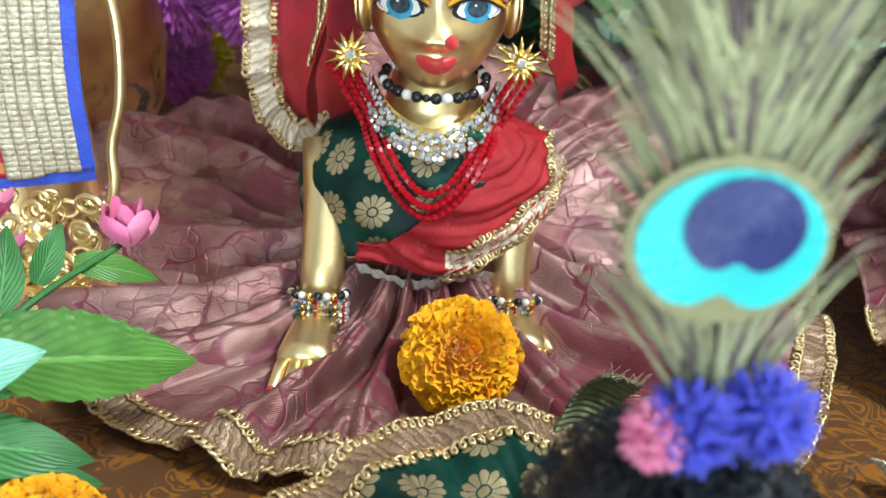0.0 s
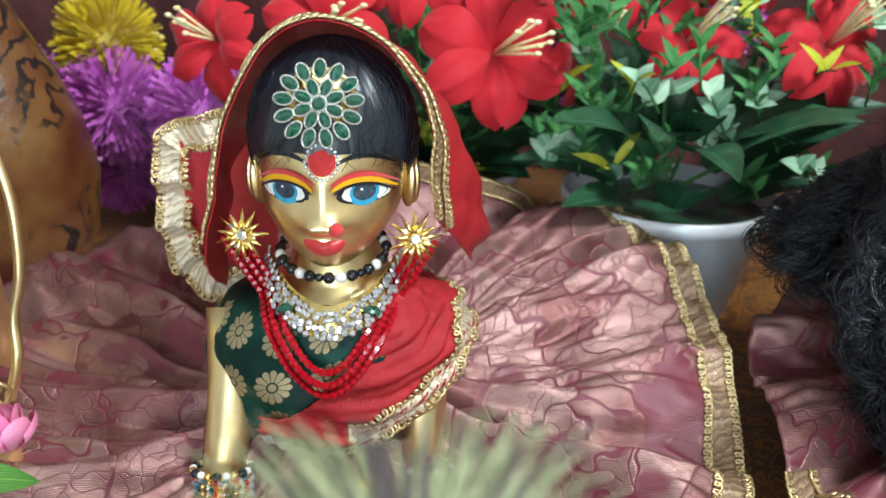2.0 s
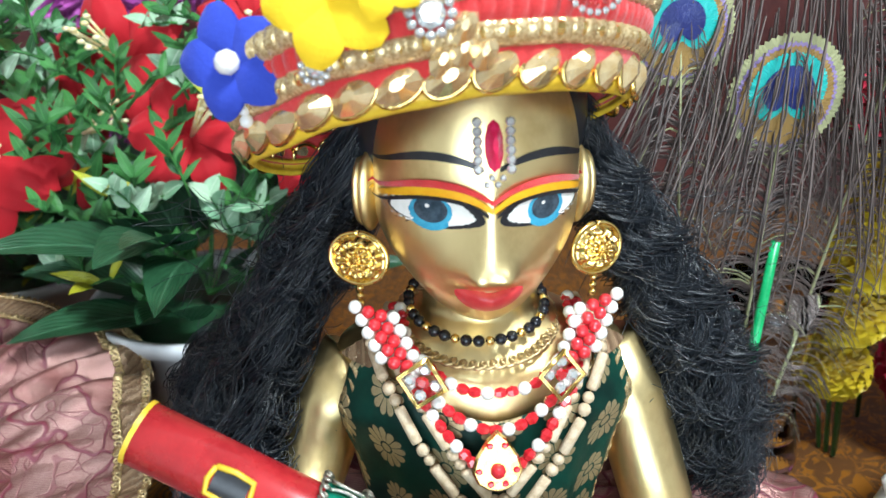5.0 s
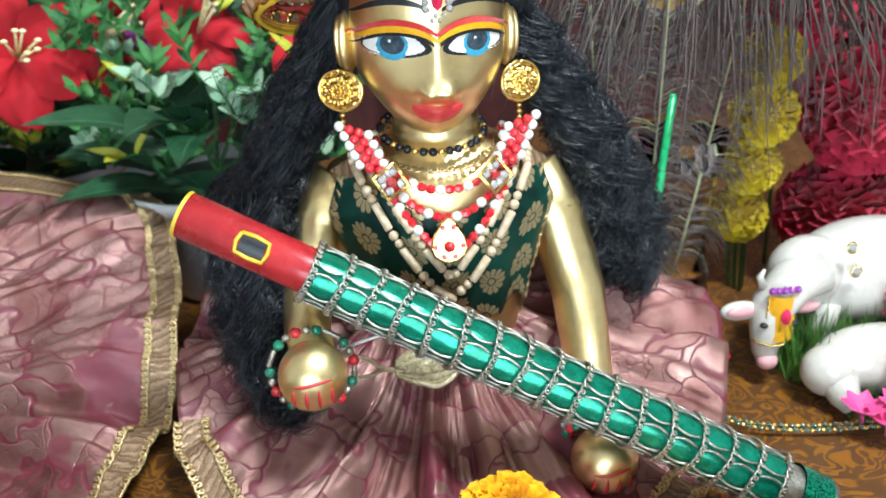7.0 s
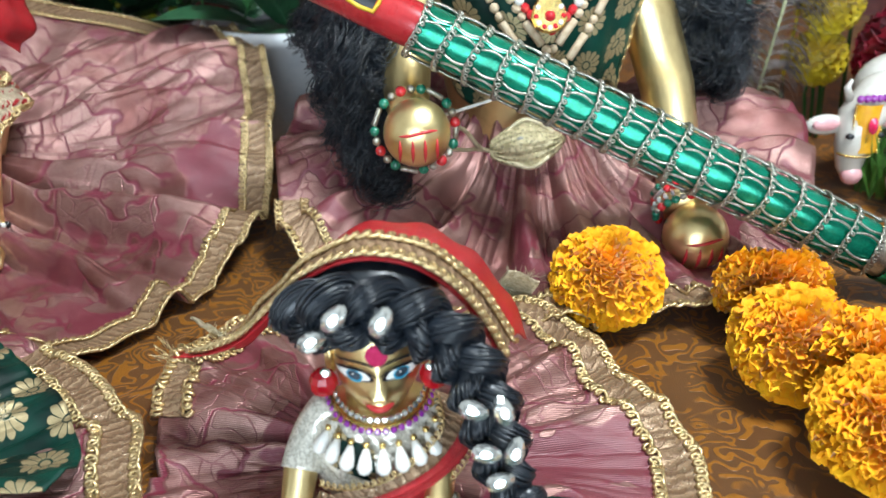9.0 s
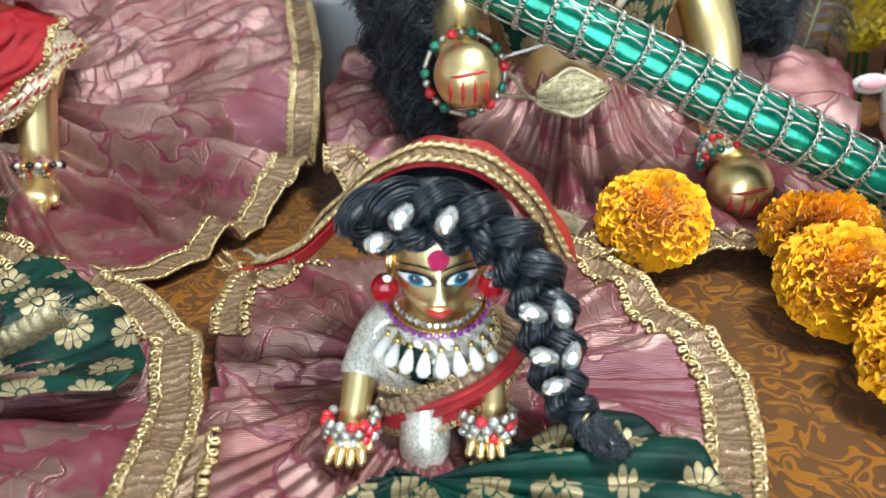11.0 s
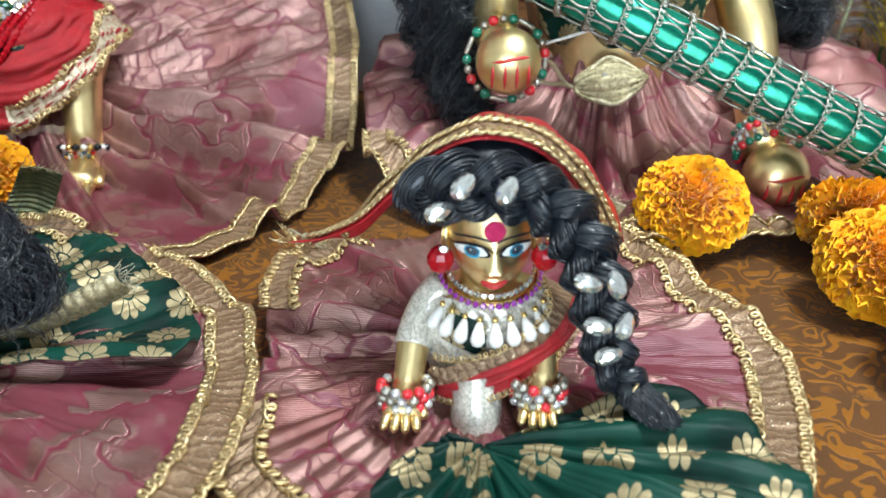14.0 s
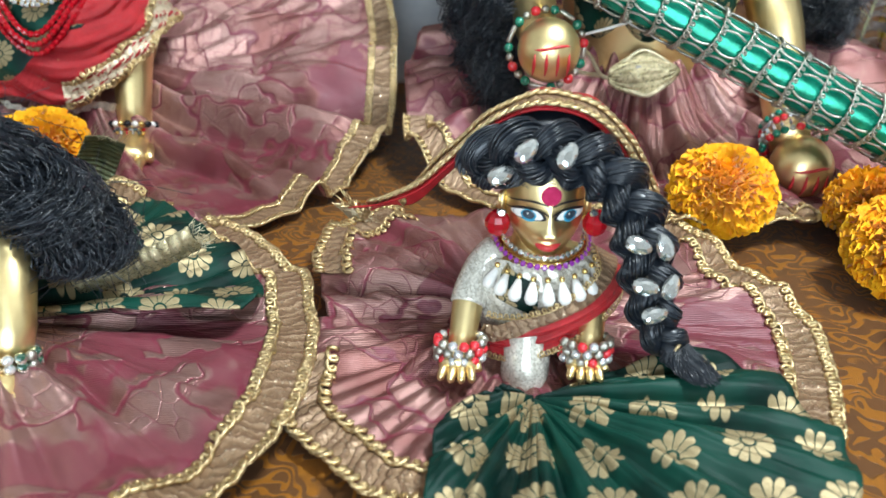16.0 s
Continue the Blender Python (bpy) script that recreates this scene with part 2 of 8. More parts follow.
def make_ribbon(name, a, b):
    n = Nodes(name)
    uv = n.co.outputs["UV"]
    xyz = n.node("SeparateXYZ")
    n.link(uv, xyz.inputs[0])
    wob = n.noise(1.0, 3, 0.6, n.scaled(uv, (160, 2.5, 1)))
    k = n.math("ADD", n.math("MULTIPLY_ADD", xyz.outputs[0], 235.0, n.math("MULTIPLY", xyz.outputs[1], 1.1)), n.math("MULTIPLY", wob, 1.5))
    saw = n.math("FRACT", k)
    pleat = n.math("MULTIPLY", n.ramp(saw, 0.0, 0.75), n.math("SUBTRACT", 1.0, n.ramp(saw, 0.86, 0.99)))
    vor = n.node("TexVoronoi", Scale=800.0)
    n.link(n.co.outputs["Object"], vor.inputs["Vector"])
    sp = n.math("SUBTRACT", 1.0, n.ramp(vor.outputs["Distance"], 0.2, 0.5))
    spec = n.node("SeparateXYZ")
    n.link(vor.outputs["Color"], spec.inputs[0])
    bright = n.math("MULTIPLY", n.ramp(spec.outputs[0], 0.8, 0.86), sp)
    thread = n.noise(1.0, 2, 0.6, n.scaled(uv, (3200, 12, 1)))
    # pleat creases are darkened in the colour too, shade painted along with the relief
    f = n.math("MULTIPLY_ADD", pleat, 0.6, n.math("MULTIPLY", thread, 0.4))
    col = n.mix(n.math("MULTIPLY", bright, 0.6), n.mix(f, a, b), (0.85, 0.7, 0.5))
    n.bump(n.math("MULTIPLY_ADD", sp, 0.2, n.math("MULTIPLY_ADD", thread, 0.15, pleat)), 0.0009, 0.8)
    return n.done(col, n.math("MULTIPLY_ADD", bright, -0.2, 0.42), n.math("MULTIPLY_ADD", bright, 0.4, 0.35))


def make_hair():
    n = Nodes("black_hair")
    s = n.noise(1.0, 2, 0.5, n.scaled(n.co.outputs["UV"], (60, 30, 1)))
    col = n.mix(s, (0.004, 0.0055, 0.008), (0.017, 0.023, 0.033))
    return n.done(col, n.math("MULTIPLY_ADD", s, 0.15, 0.26), 0.0, Specular_IOR_Level=0.6)


def make_petal(name, a, b, rough=0.6, spec=0.3, bump=0.0006):
    n = Nodes(name)
    rnd = n.node("NewGeometry").outputs["Random Per Island"]
    f = n.math("MULTIPLY_ADD", rnd, 0.55, n.math("MULTIPLY", n.noise(160), 0.5))
    n.bump(n.noise(700, 3), bump, 0.5)
    return n.done(n.mix(f, a, b), rough, 0.0, Subsurface_Weight=0.0, Specular_IOR_Level=spec, Sheen_Weight=0.15)


def make_leaf(name, a, b, rough=0.35):
    n = Nodes(name)
    uv = n.co.outputs["UV"]
    xyz = n.node("SeparateXYZ")
    n.link(uv, xyz.inputs[0])
    across = n.math("ABSOLUTE", n.math("SUBTRACT", xyz.outputs[1], 0.5))
    rib = n.math("SUBTRACT", 1.0, n.ramp(across, 0.01, 0.05))
    side = n.math("COSINE", n.math("MULTIPLY", n.math("MULTIPLY_ADD", across, -1.2, xyz.outputs[0]), 50.0))
    f = n.math("MULTIPLY_ADD", n.node("NewGeometry").outputs["Random Per Island"], 0.4, n.math("MULTIPLY", n.noise(60), 0.6))
    col = n.mix(n.math("MULTIPLY", rib, 0.5), n.mix(n.ramp(f, 0.25, 0.75), a, b), tuple(min(1, c * 1.7 + 0.03) for c in b))
    n.bump(n.math("MULTIPLY_ADD", side, 0.25, n.math("MULTIPLY", rib, -1.0)), 0.0008, 0.6)
    return n.done(col, n.math("MULTIPLY_ADD", n.noise(90), 0.2, rough - 0.1), 0.0)


def make_gem(name, color, rough=0.05, clear=0.7):
    n = Nodes(name)
    return n.done(n.mix(n.noise(300), tuple(c * 0.7 for c in color), color), rough, 0.0, Transmission_Weight=clear, IOR=1.7, Specular_IOR_Level=0.8, Coat_Weight=0.6, Coat_Roughness=0.03)


def make_glitter(name, a, b, metal=0.8):
    n = Nodes(name)
    vor = n.node("TexVoronoi", Scale=1400.0)
    n.link(n.co.outputs["Object"], vor.inputs["Vector"])
    xyz = n.node("SeparateXYZ")
    n.link(vor.outputs["Color"], xyz.inputs[0])
    n.bump(xyz.outputs[0], 0.0008, 0.9)
    return n.done(n.mix(xyz.outputs[1], a, b), 0.22, metal)


def make_vase():
    n = Nodes("painted_clay")
    o = n.co.outputs["Object"]
    wave = n.node("TexWave", Scale=34.0, Distortion=14.0, Detail=4.0)
    n.link(o, wave.inputs["Vector"])
    ink = n.math("MULTIPLY", n.ramp(wave.outputs["Fac"], 0.76, 0.84), n.ramp(n.noise(14), 0.46, 0.56))
    base = n.mix(n.ramp(n.noise(10, 3), 0.4, 0.6), (0.22, 0.105, 0.03), (0.11, 0.026, 0.01))
    n.bump(n.noise(90), 0.001)
    return n.done(n.mix(ink, base, (0.02, 0.015, 0.012)), 0.32, 0.0, Coat_Weight=0.3)


def make_stripe(name, a, b, scale, rough=0.45, metal=0.0):
    n = Nodes(name)
    wave = n.node("TexWave", Scale=scale, Distortion=1.5, Detail=2.0)
    wave.bands_direction = "Z"
    n.link(n.scaled(n.co.outputs["Object"], (0.5, 0.5, 1)), wave.inputs["Vector"])
    n.bump(n.noise(900, 2), 0.0004)
    return n.done(n.mix(n.ramp(wave.outputs["Fac"], 0.4, 0.6), a, b), rough, metal)


BRASS = make_brass()
PINK, GREEN, FLOOR = make_pink(), make_green(), make_floor()
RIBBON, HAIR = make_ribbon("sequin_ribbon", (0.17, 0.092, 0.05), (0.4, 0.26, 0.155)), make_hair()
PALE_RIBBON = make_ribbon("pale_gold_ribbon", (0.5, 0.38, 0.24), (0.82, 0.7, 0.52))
LEAF_STONE = plain("foil_backed_crystal", (0.55, 0.58, 0.58), (0.92, 0.93, 0.9), 420, 0.08, 0.85, Coat_Weight=0.8, Coat_Roughness=0.02)
GOLD = plain("gold_thread", (0.5, 0.35, 0.15), (0.82, 0.65, 0.38), 900, 0.3, 0.9, 0.0002, 3000)
GOLD_METAL = plain("gilt_metal", (0.8, 0.55, 0.16), (0.95, 0.72, 0.3), 300, 0.2, 1.0)
SILVER = plain("silver_thread", (0.3, 0.29, 0.25), (0.62, 0.59, 0.52), 900, 0.3, 0.9, 0.0002, 2500)
RED_CLOTH = plain("red_gauze", (0.38, 0.007, 0.014), (0.58, 0.02, 0.028), 60, 0.32, 0.0, 0.0008, 1500, Alpha=0.88)
RED_FELT = plain("red_felt", (0.55, 0.012, 0.015), (0.7, 0.03, 0.03), 200, 0.75, 0.0, 0.0006, 1800, Sheen_Weight=0.3)
RED_PAINT = plain("red_lacquer", (0.36, 0.014, 0.02), (0.5, 0.03, 0.035), 60, 0.28, 0.0, Coat_Weight=0.4)
YELLOW_PAINT = plain("yellow_paint", (0.62, 0.38, 0.02), (0.8, 0.55, 0.05), 300, 0.4)
RED_LIP = plain("lip_paint", (0.55, 0.03, 0.035), (0.65, 0.06, 0.06), 300, 0.35)
BLACK_PAINT = plain("black_paint", (0.008, 0.009, 0.012), (0.02, 0.02, 0.024), 300, 0.35)
WHITE_PAINT = plain("white_paint", (0.78, 0.76, 0.7), (0.86, 0.84, 0.8), 300, 0.3)
ORANGE_PAINT = plain("orange_paint", (0.75, 0.33, 0.01), (0.85, 0.45, 0.02), 300, 0.35)
BLUE_PAINT = plain("blue_paint", (0.03, 0.26, 0.42), (0.06, 0.38, 0.55), 300, 0.25)
DARK_EYE = plain("eye_paint", (0.02, 0.035, 0.05), (0.06, 0.09, 0.12), 300, 0.15)
PEARL = plain("pearl", (0.75, 0.73, 0.68), (0.88, 0.86, 0.82), 300, 0.18, 0.0, Coat_Weight=0.5)
WOOD_BEAD = plain("tulsi_wood", (0.5, 0.36, 0.22), (0.68, 0.54, 0.38), 300, 0.6, 0.0, 0.0004, 900)
RED_GEM, GREEN_GEM, CLEAR_GEM = make_gem("red_crystal", (0.6, 0.006, 0.012), 0.14, 0.2), make_gem("green_crystal", (0.01, 0.22, 0.13)), plain("clear_crystal", (0.42, 0.44, 0.46), (0.95, 0.95, 0.93), 520, 0.1, 0.65, Coat_Weight=0.7, Coat_Roughness=0.03)
PURPLE_GEM, BLUE_GEM = make_gem("purple_crystal", (0.36, 0.04, 0.42), 0.08, 0.1), make_gem("blue_crystal", (0.1, 0.45, 0.75))
GARNET = plain("garnet_glass", (0.3, 0.002, 0.008), (0.48, 0.006, 0.015), 300, 0.14)
BLACK_BEAD = plain("black_glass", (0.008, 0.008, 0.01), (0.015, 0.015, 0.02), 100, 0.12)
MARIGOLD = make_petal("marigold_petal", (0.98, 0.36, 0.002), (1.0, 0.56, 0.008))
RED_PETAL = make_petal("red_fabric_petal", (0.4, 0.005, 0.012), (0.58, 0.014, 0.025), 0.65, 0.25)
PINK_PETAL = make_petal("pink_petal", (0.75, 0.08, 0.25), (0.85, 0.35, 0.5), 0.5)
PURPLE_TINSEL = make_petal("magenta_tinsel", (0.5, 0.06, 0.44), (0.76, 0.22, 0.68), 0.4, 0.6)
YELLOW_TINSEL = make_petal("yellow_tinsel", (0.6, 0.42, 0.01), (0.85, 0.65, 0.03), 0.4, 0.6)
CRIMSON = make_petal("crimson_petal", (0.45, 0.01, 0.04), (0.68, 0.04, 0.09), 0.55)
BLUE_PETAL = make_petal("blue_felt", (0.015, 0.03, 0.3), (0.03, 0.07, 0.5), 0.75)
LEAF_DARK = make_leaf("dark_leaf", (0.008, 0.04, 0.016), (0.03, 0.11, 0.05), 0.33)
LEAF_MID = make_leaf("mid_leaf", (0.017, 0.1, 0.024), (0.065, 0.25, 0.06), 0.4)
LEAF_LIGHT = make_leaf("pale_leaf", (0.16, 0.36, 0.2), (0.5, 0.7, 0.48), 0.45)
LEAF_BRIGHT = make_leaf("bright_leaf", (0.032, 0.125, 0.016), (0.11, 0.29, 0.045), 0.38)
LEAF_YELLOW = make_leaf("yellow_leaf", (0.4, 0.42, 0.02), (0.6, 0.58, 0.04), 0.4)
STAMEN = plain("stamen", (0.78, 0.6, 0.2), (0.92, 0.85, 0.6), 200, 0.5)
CERAMIC = plain("white_plastic", (0.72, 0.74, 0.76), (0.82, 0.83, 0.84), 30, 0.25)
PASTE = plain("ochre_paste", (0.22, 0.19, 0.05), (0.32, 0.28, 0.09), 60, 0.5)
COPPER = plain("copper", (0.62, 0.24, 0.12), (0.8, 0.38, 0.22), 60, 0.25, 1.0)
STEEL = plain("grey_metal", (0.3, 0.31, 0.33), (0.5, 0.5, 0.52), 60, 0.2, 1.0)
MARBLE = plain("white_marble", (0.58, 0.54, 0.48), (0.7, 0.66, 0.6), 40, 0.22, Coat_Weight=0.4)
GREEN_FOIL = plain("green_satin", (0.0, 0.15, 0.085), (0.01, 0.34, 0.21), 120, 0.16, 0.5, 0.00008, 900)
GREEN_GLITTER = make_glitter("green_glitter", (0.0, 0.05, 0.03), (0.02, 0.6, 0.35))
SILVER_GLITTER = make_glitter("silver_sequins", (0.5, 0.47, 0.4), (0.9, 0.86, 0.76), 0.3)
GOLD_GLITTER = make_glitter("gold_sequins", (0.5, 0.33, 0.14), (0.9, 0.72, 0.42), 0.55)
BLUE_BAND = plain("royal_blue_satin", (0.01, 0.04, 0.4), (0.02, 0.08, 0.6), 90, 0.4, 0.0, 0.0005, 900, Sheen_Weight=0.3)
STRIPED = make_stripe("striped_weave", (0.5, 0.02, 0.04), (0.6, 0.24, 0.08), 30)
CREAM_GOLD = plain("zari_weave", (0.5, 0.42, 0.26), (0.8, 0.72, 0.52), 500, 0.35, 0.6, 0.0006, 1800)
ZARI_PANEL = plain("silver_gold_zari", (0.42, 0.36, 0.24), (0.76, 0.68, 0.51), 500, 0.32, 0.55, 0.0004, 1800)
VASE = make_vase()
DARK_CLOTH = plain("dark_red_cloth", (0.05, 0.012, 0.014), (0.11, 0.025, 0.02), 12, 0.8, 0.0, 0.001, 300)
WALL = plain("wall_paint", (0.62, 0.6, 0.56), (0.7, 0.68, 0.64), 3, 0.8, 0.0, 0.002, 60)
FEATHER = make_petal("feather_barb", (0.05, 0.035, 0.03), (0.17, 0.12, 0.105), 0.45, 0.5)
FEATHER_PALE = make_petal("pale_barb", (0.26, 0.24, 0.12), (0.4, 0.42, 0.22), 0.5, 0.4)
E_TEAL = make_petal("teal_barb", (0.0, 0.34, 0.32), (0.01, 0.55, 0.5), 0.35, 0.6)
E_NAVY = make_petal("navy_barb", (0.005, 0.012, 0.1), (0.015, 0.03, 0.2), 0.35, 0.6)
E_BRONZE = make_petal("bronze_barb", (0.24, 0.13, 0.03), (0.36, 0.22, 0.06), 0.4, 0.6)
E_VIOLET = make_petal("violet_barb", (0.2, 0.14, 0.32), (0.32, 0.24, 0.45), 0.45, 0.5)
EYE_PETAL = [FEATHER, E_VIOLET, E_BRONZE, E_TEAL, E_NAVY]
CAT_GREEN = plain("green_stick", (0.0, 0.3, 0.09), (0.02, 0.5, 0.18), 100, 0.3)


def make_glass():
    n = Nodes("clear_glass")
    return n.done((0.95, 0.97, 0.96), 0.03, 0.0, Transmission_Weight=1.0, IOR=1.45)


GLASS = make_glass()

# ---- room and altar ----
def slab(name, lo, hi, mat, label, kind="structure"):
    m = M()
    x0, y0, z0 = lo
    x1, y1, z1 = hi
    m.add([(x, y, z) for x in (x0, x1) for y in (y0, y1) for z in (z0, z1)],
          [(0, 1, 3, 2), (4, 6, 7, 5), (0, 4, 5, 1), (2, 3, 7, 6), (0, 2, 6, 4), (1, 5, 7, 3)])
    return thing(name, label, name.split("_")[0], (0, 0, 0), m, mat, "", kind, False)


slab("wall_north", (-1.8, 1.15, -0.8), (2.2, 1.25, 1.8), WALL, "painted wall behind the altar")
slab("wall_south", (-1.8, -2.3, -0.8), (2.2, -2.2, 1.8), WALL, "painted wall opposite the altar")
slab("wall_west", (-1.9, -2.3, -0.8), (-1.8, 1.25, 1.8), WALL, "painted side wall of the room")
slab("wall_east", (2.2, -2.3, -0.8), (2.3, 1.25, 1.8), WALL, "painted side wall of the room")
slab("ceiling", (-1.9, -2.3, 1.8), (2.3, 1.25, 1.9), WALL, "white painted ceiling of the room")
slab("floor", (-1.9, -2.3, -0.9), (2.3, 1.25, -0.8), WALL, "pale floor of the room")
slab("platform", (-1.0, 0.0, -0.8), (1.5, 1.14, -0.012), DARK_CLOTH, "altar platform draped in dark cloth")


def altar_cloth():
    m = M()

    def fn(u, v):
        x, y = -1.0 + 2.5 * u, 1.14 * v
        return (x, y, -0.002 + 0.0015 * bump_noise(x, y, 0, 14) + 0.0008 * bump_noise(x, y, 3, 50))
    m.grid(fn, 170, 110)
    m.grid(lambda u, v: Vector(fn(u, v)) - Vector((0, 0, 0.006)), 40, 30)
    return thing("altar_cloth", "brown and orange brocade cloth spread over the altar", "cloth", (0, 0, -0.01), m, FLOOR, "", "structure")


altar_cloth()


def backdrop_cloth():
    m = M()

    def fn(u, v):
        x = -1.0 + 2.5 * u
        return (x, 0.98 + 0.012 * math.sin(x * 60 + 3 * bump_noise(x, v, 0, 5)) + 0.02 * bump_noise(x, v, 0, 7), 1.0 * v - 0.004)
    m.grid(fn, 260, 30)
    return thing("backdrop_curtain", "dark red pleated curtain hanging behind the altar", "curtain", (0, 0.98, 0), m, DARK_CLOTH, "", "structure")


backdrop_cloth()


# ---- spread skirts with gold trim ----
def braid_points(line, normals, a=0.0018, pitch=0.0034, seg=9):
    """A looped cord that runs along a line lying on a surface."""
    line = [Vector(p) for p in line]
    cum = [0.0]
    for p, q in zip(line, line[1:]):
        cum.append(cum[-1] + (q - p).length)
    total = cum[-1]
    n = max(4, int(total / pitch * seg))
    out, j = [], 0
    for i in range(n + 1):
        s = total * i / n
        while j < len(cum) - 2 and cum[j + 1] < s:
            j += 1
        f = (s - cum[j]) / max(1e-9, cum[j + 1] - cum[j])
        p = line[j].lerp(line[j + 1], f)
        t = (line[j + 1] - line[j]).normalized()
        nn = normals[min(j, len(normals) - 1)]
        side = t.cross(nn).normalized()
        ph = 2 * math.pi * s / pitch
        loose = 1 + 0.18 * bump_noise(s, 0, 0, 160)
        out.append(p + t * (0.5 * pitch * math.sin(ph)) + side * (a * loose * math.cos(ph)) + nn * (0.0006 + 0.0004 * math.sin(ph + 0.8)))
    return out


def trim_on(parent, surf, t0, t1, width, n, name="trim", inset=0.0, core=None, mat=None):
    """A sequin ribbon on surf(t, w) with a looped gold cord along both edges."""
    eps = 0.001

    def lifted(t, w, h):
        p = Vector(surf(t, w))
        e = Vector(surf(t + (t1 - t0) * 0.002, w)) - p
        d = Vector(surf(t, w + eps)) - p
        nn = e.cross(d)
        nn = nn.normalized() if nn.length > 1e-12 else Vector((0, 0, 1))
        if core is not None:
            nn = -nn if nn.dot(p - Vector(core)) < 0 else nn
        elif nn.z < -0.2 or (abs(nn.z) <= 0.2 and nn.y > 0):
            nn = -nn
        return p + nn * h, nn
    mid = [Vector(surf(t0 + (t1 - t0) * i / 60, inset + width / 2)) for i in range(61)]
    total = sum((q - p).length for p, q in zip(mid, mid[1:]))
    m = M()
    m.grid(lambda u, v: lifted(t0 + (t1 - t0) * u, inset + width * v, 0.0012 + 0.0006 * bump_noise(u * 60, v * 3, 0, 1))[0], n, 6, 0, False,
           lambda u, v: (u * total, v))
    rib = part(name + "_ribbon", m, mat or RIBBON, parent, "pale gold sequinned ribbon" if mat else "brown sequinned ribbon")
    for w in (inset - 0.0008, inset + width + 0.0008):
        ps = [lifted(t0 + (t1 - t0) * i / n, w, 0.0013) for i in range(n + 1)]
        c = M()
        c.tube(braid_points([p for p, _ in ps], [q for _, q in ps], 0.0019, 0.0036), 0.00085, 5)
        part(name + "_braid", c, GOLD, parent, "looped gold thread braid")
    return rib


def polar_skirt(name, label, center, hem, height, pleats, amp, mat, layer, trims=(), full=True, seed=0, r_in=0.012, a0=-180, a1=180, nu=46, nv=420, width=0.0135, uv=False, flare=0.7):
    cx, cy = center

    def hem_r(deg):
        if full:
            deg = (deg + 180) % 360 - 180
        return lerp_table(hem, deg)

    def fold(deg, u):
        k = deg / 360 * pleats
        k += 0.55 * bump_noise(deg * 0.03, seed, u * 0.5, 1.7) + 0.25 * bump_noise(deg * 0.1, seed, u, 1)
        w = math.sin(2 * math.pi * k)
        w = abs(w) ** 0.7 * (1 if w > 0 else -1)
        size = 0.55 + 0.75 * abs(bump_noise(deg * 0.05, seed + 7, 0, 1.3))
        crease = 1 - 2.2 * abs(bump_noise(deg * 0.16 + 2.5 * u, u * 2.4, seed + 11, 1.0))
        fine = bump_noise(deg * 0.5, u * 3.0, seed + 19, 1.0)
        return amp * (size * w + 0.4 * crease + 0.28 * fine) * min(1.0, u * 2.2) ** flare

    def surf(deg, w):
        r_h = hem_r(deg)
        r = max(r_in, r_h - w)
        a = radians(deg)
        u = r / r_h
        x, y = cx + r * math.cos(a), cy + r * math.sin(a)
        z = height(x, y, u) + fold(deg, u) * (1 - 0.35 * smooth01((u - 0.85) / 0.15)) + 0.0016 * bump_noise(x, y, seed, 55) + 0.0025 * bump_noise(x, y, seed + 4, 22)
        ex = 0.002 * bump_noise(deg * 0.08, seed, 2, 1)
        return (x + ex, y + ex, max(layer + 0.0006 * math.sin(deg), z + layer))
    root = thing(name, label, "skirt", (cx, cy, layer))
    m = M()

    def fn(u, v):
        deg = a0 + (a1 - a0) * v
        r_h = hem_r(deg)
        return surf(deg, (r_h - r_in) * (1 - u))

    def uvs(u, v):
        deg = a0 + (a1 - a0) * v
        r = r_in + (hem_r(deg) - r_in) * u
        return (cx + r * math.cos(radians(deg)), cy + r * math.sin(radians(deg))) if not uv else (radians(deg) * 0.1, r)
    m.grid(fn, nu, nv, 0, full and a1 - a0 == 360, uvs)
    fab = part("fabric", m, mat, root)
    sol = fab.modifiers.new("thickness", "SOLIDIFY")
    sol.thickness, sol.offset = 0.0007, -1
    for t0, t1 in trims:
        trim_on(root, lambda t, w: surf(t, w), t0, t1, width, int(abs(t1 - t0) * 1.6) + 12)
    return root, surf


def h_pink_a(x, y, u):
    ridge = 0.045 + 0.032 * smooth01((x + 0.1) / 0.25)
    z = ridge * smooth01((y - 0.315) / 0.19) * (1 - 0.7 * smooth01((y - 0.575) / 0.09))
    return z + 0.03 * smooth01(1 - u / 0.4) * (1 - smooth01((y - 0.45) / 0.1))


HEM_A = [(-180, 0.22), (-160, 0.205), (-143, 0.182), (-134, 0.176), (-121.6, 0.168), (-108, 0.168), (-90, 0.16), (-56, 0.188), (-46.6, 0.205), (-18.5, 0.205), (0, 0.205), (19, 0.212), (35, 0.226), (50, 0.235), (63, 0.24), (90, 0.2), (120, 0.22), (143, 0.27), (165, 0.25), (180, 0.22)]
polar_skirt("pink_skirt", "dusty pink brocade skirt fanned out under the red-veiled statue", (0.0, 0.40), HEM_A, h_pink_a, 17, 0.0145, PINK, 0.003, [(-165, -100), (-66, 66)], seed=1, nu=60, nv=720)


def h_pink_b(x, y, u):
    return 0.052 * smooth01((y - 0.275) / 0.15) + 0.05 * smooth01(1 - u / 0.45)


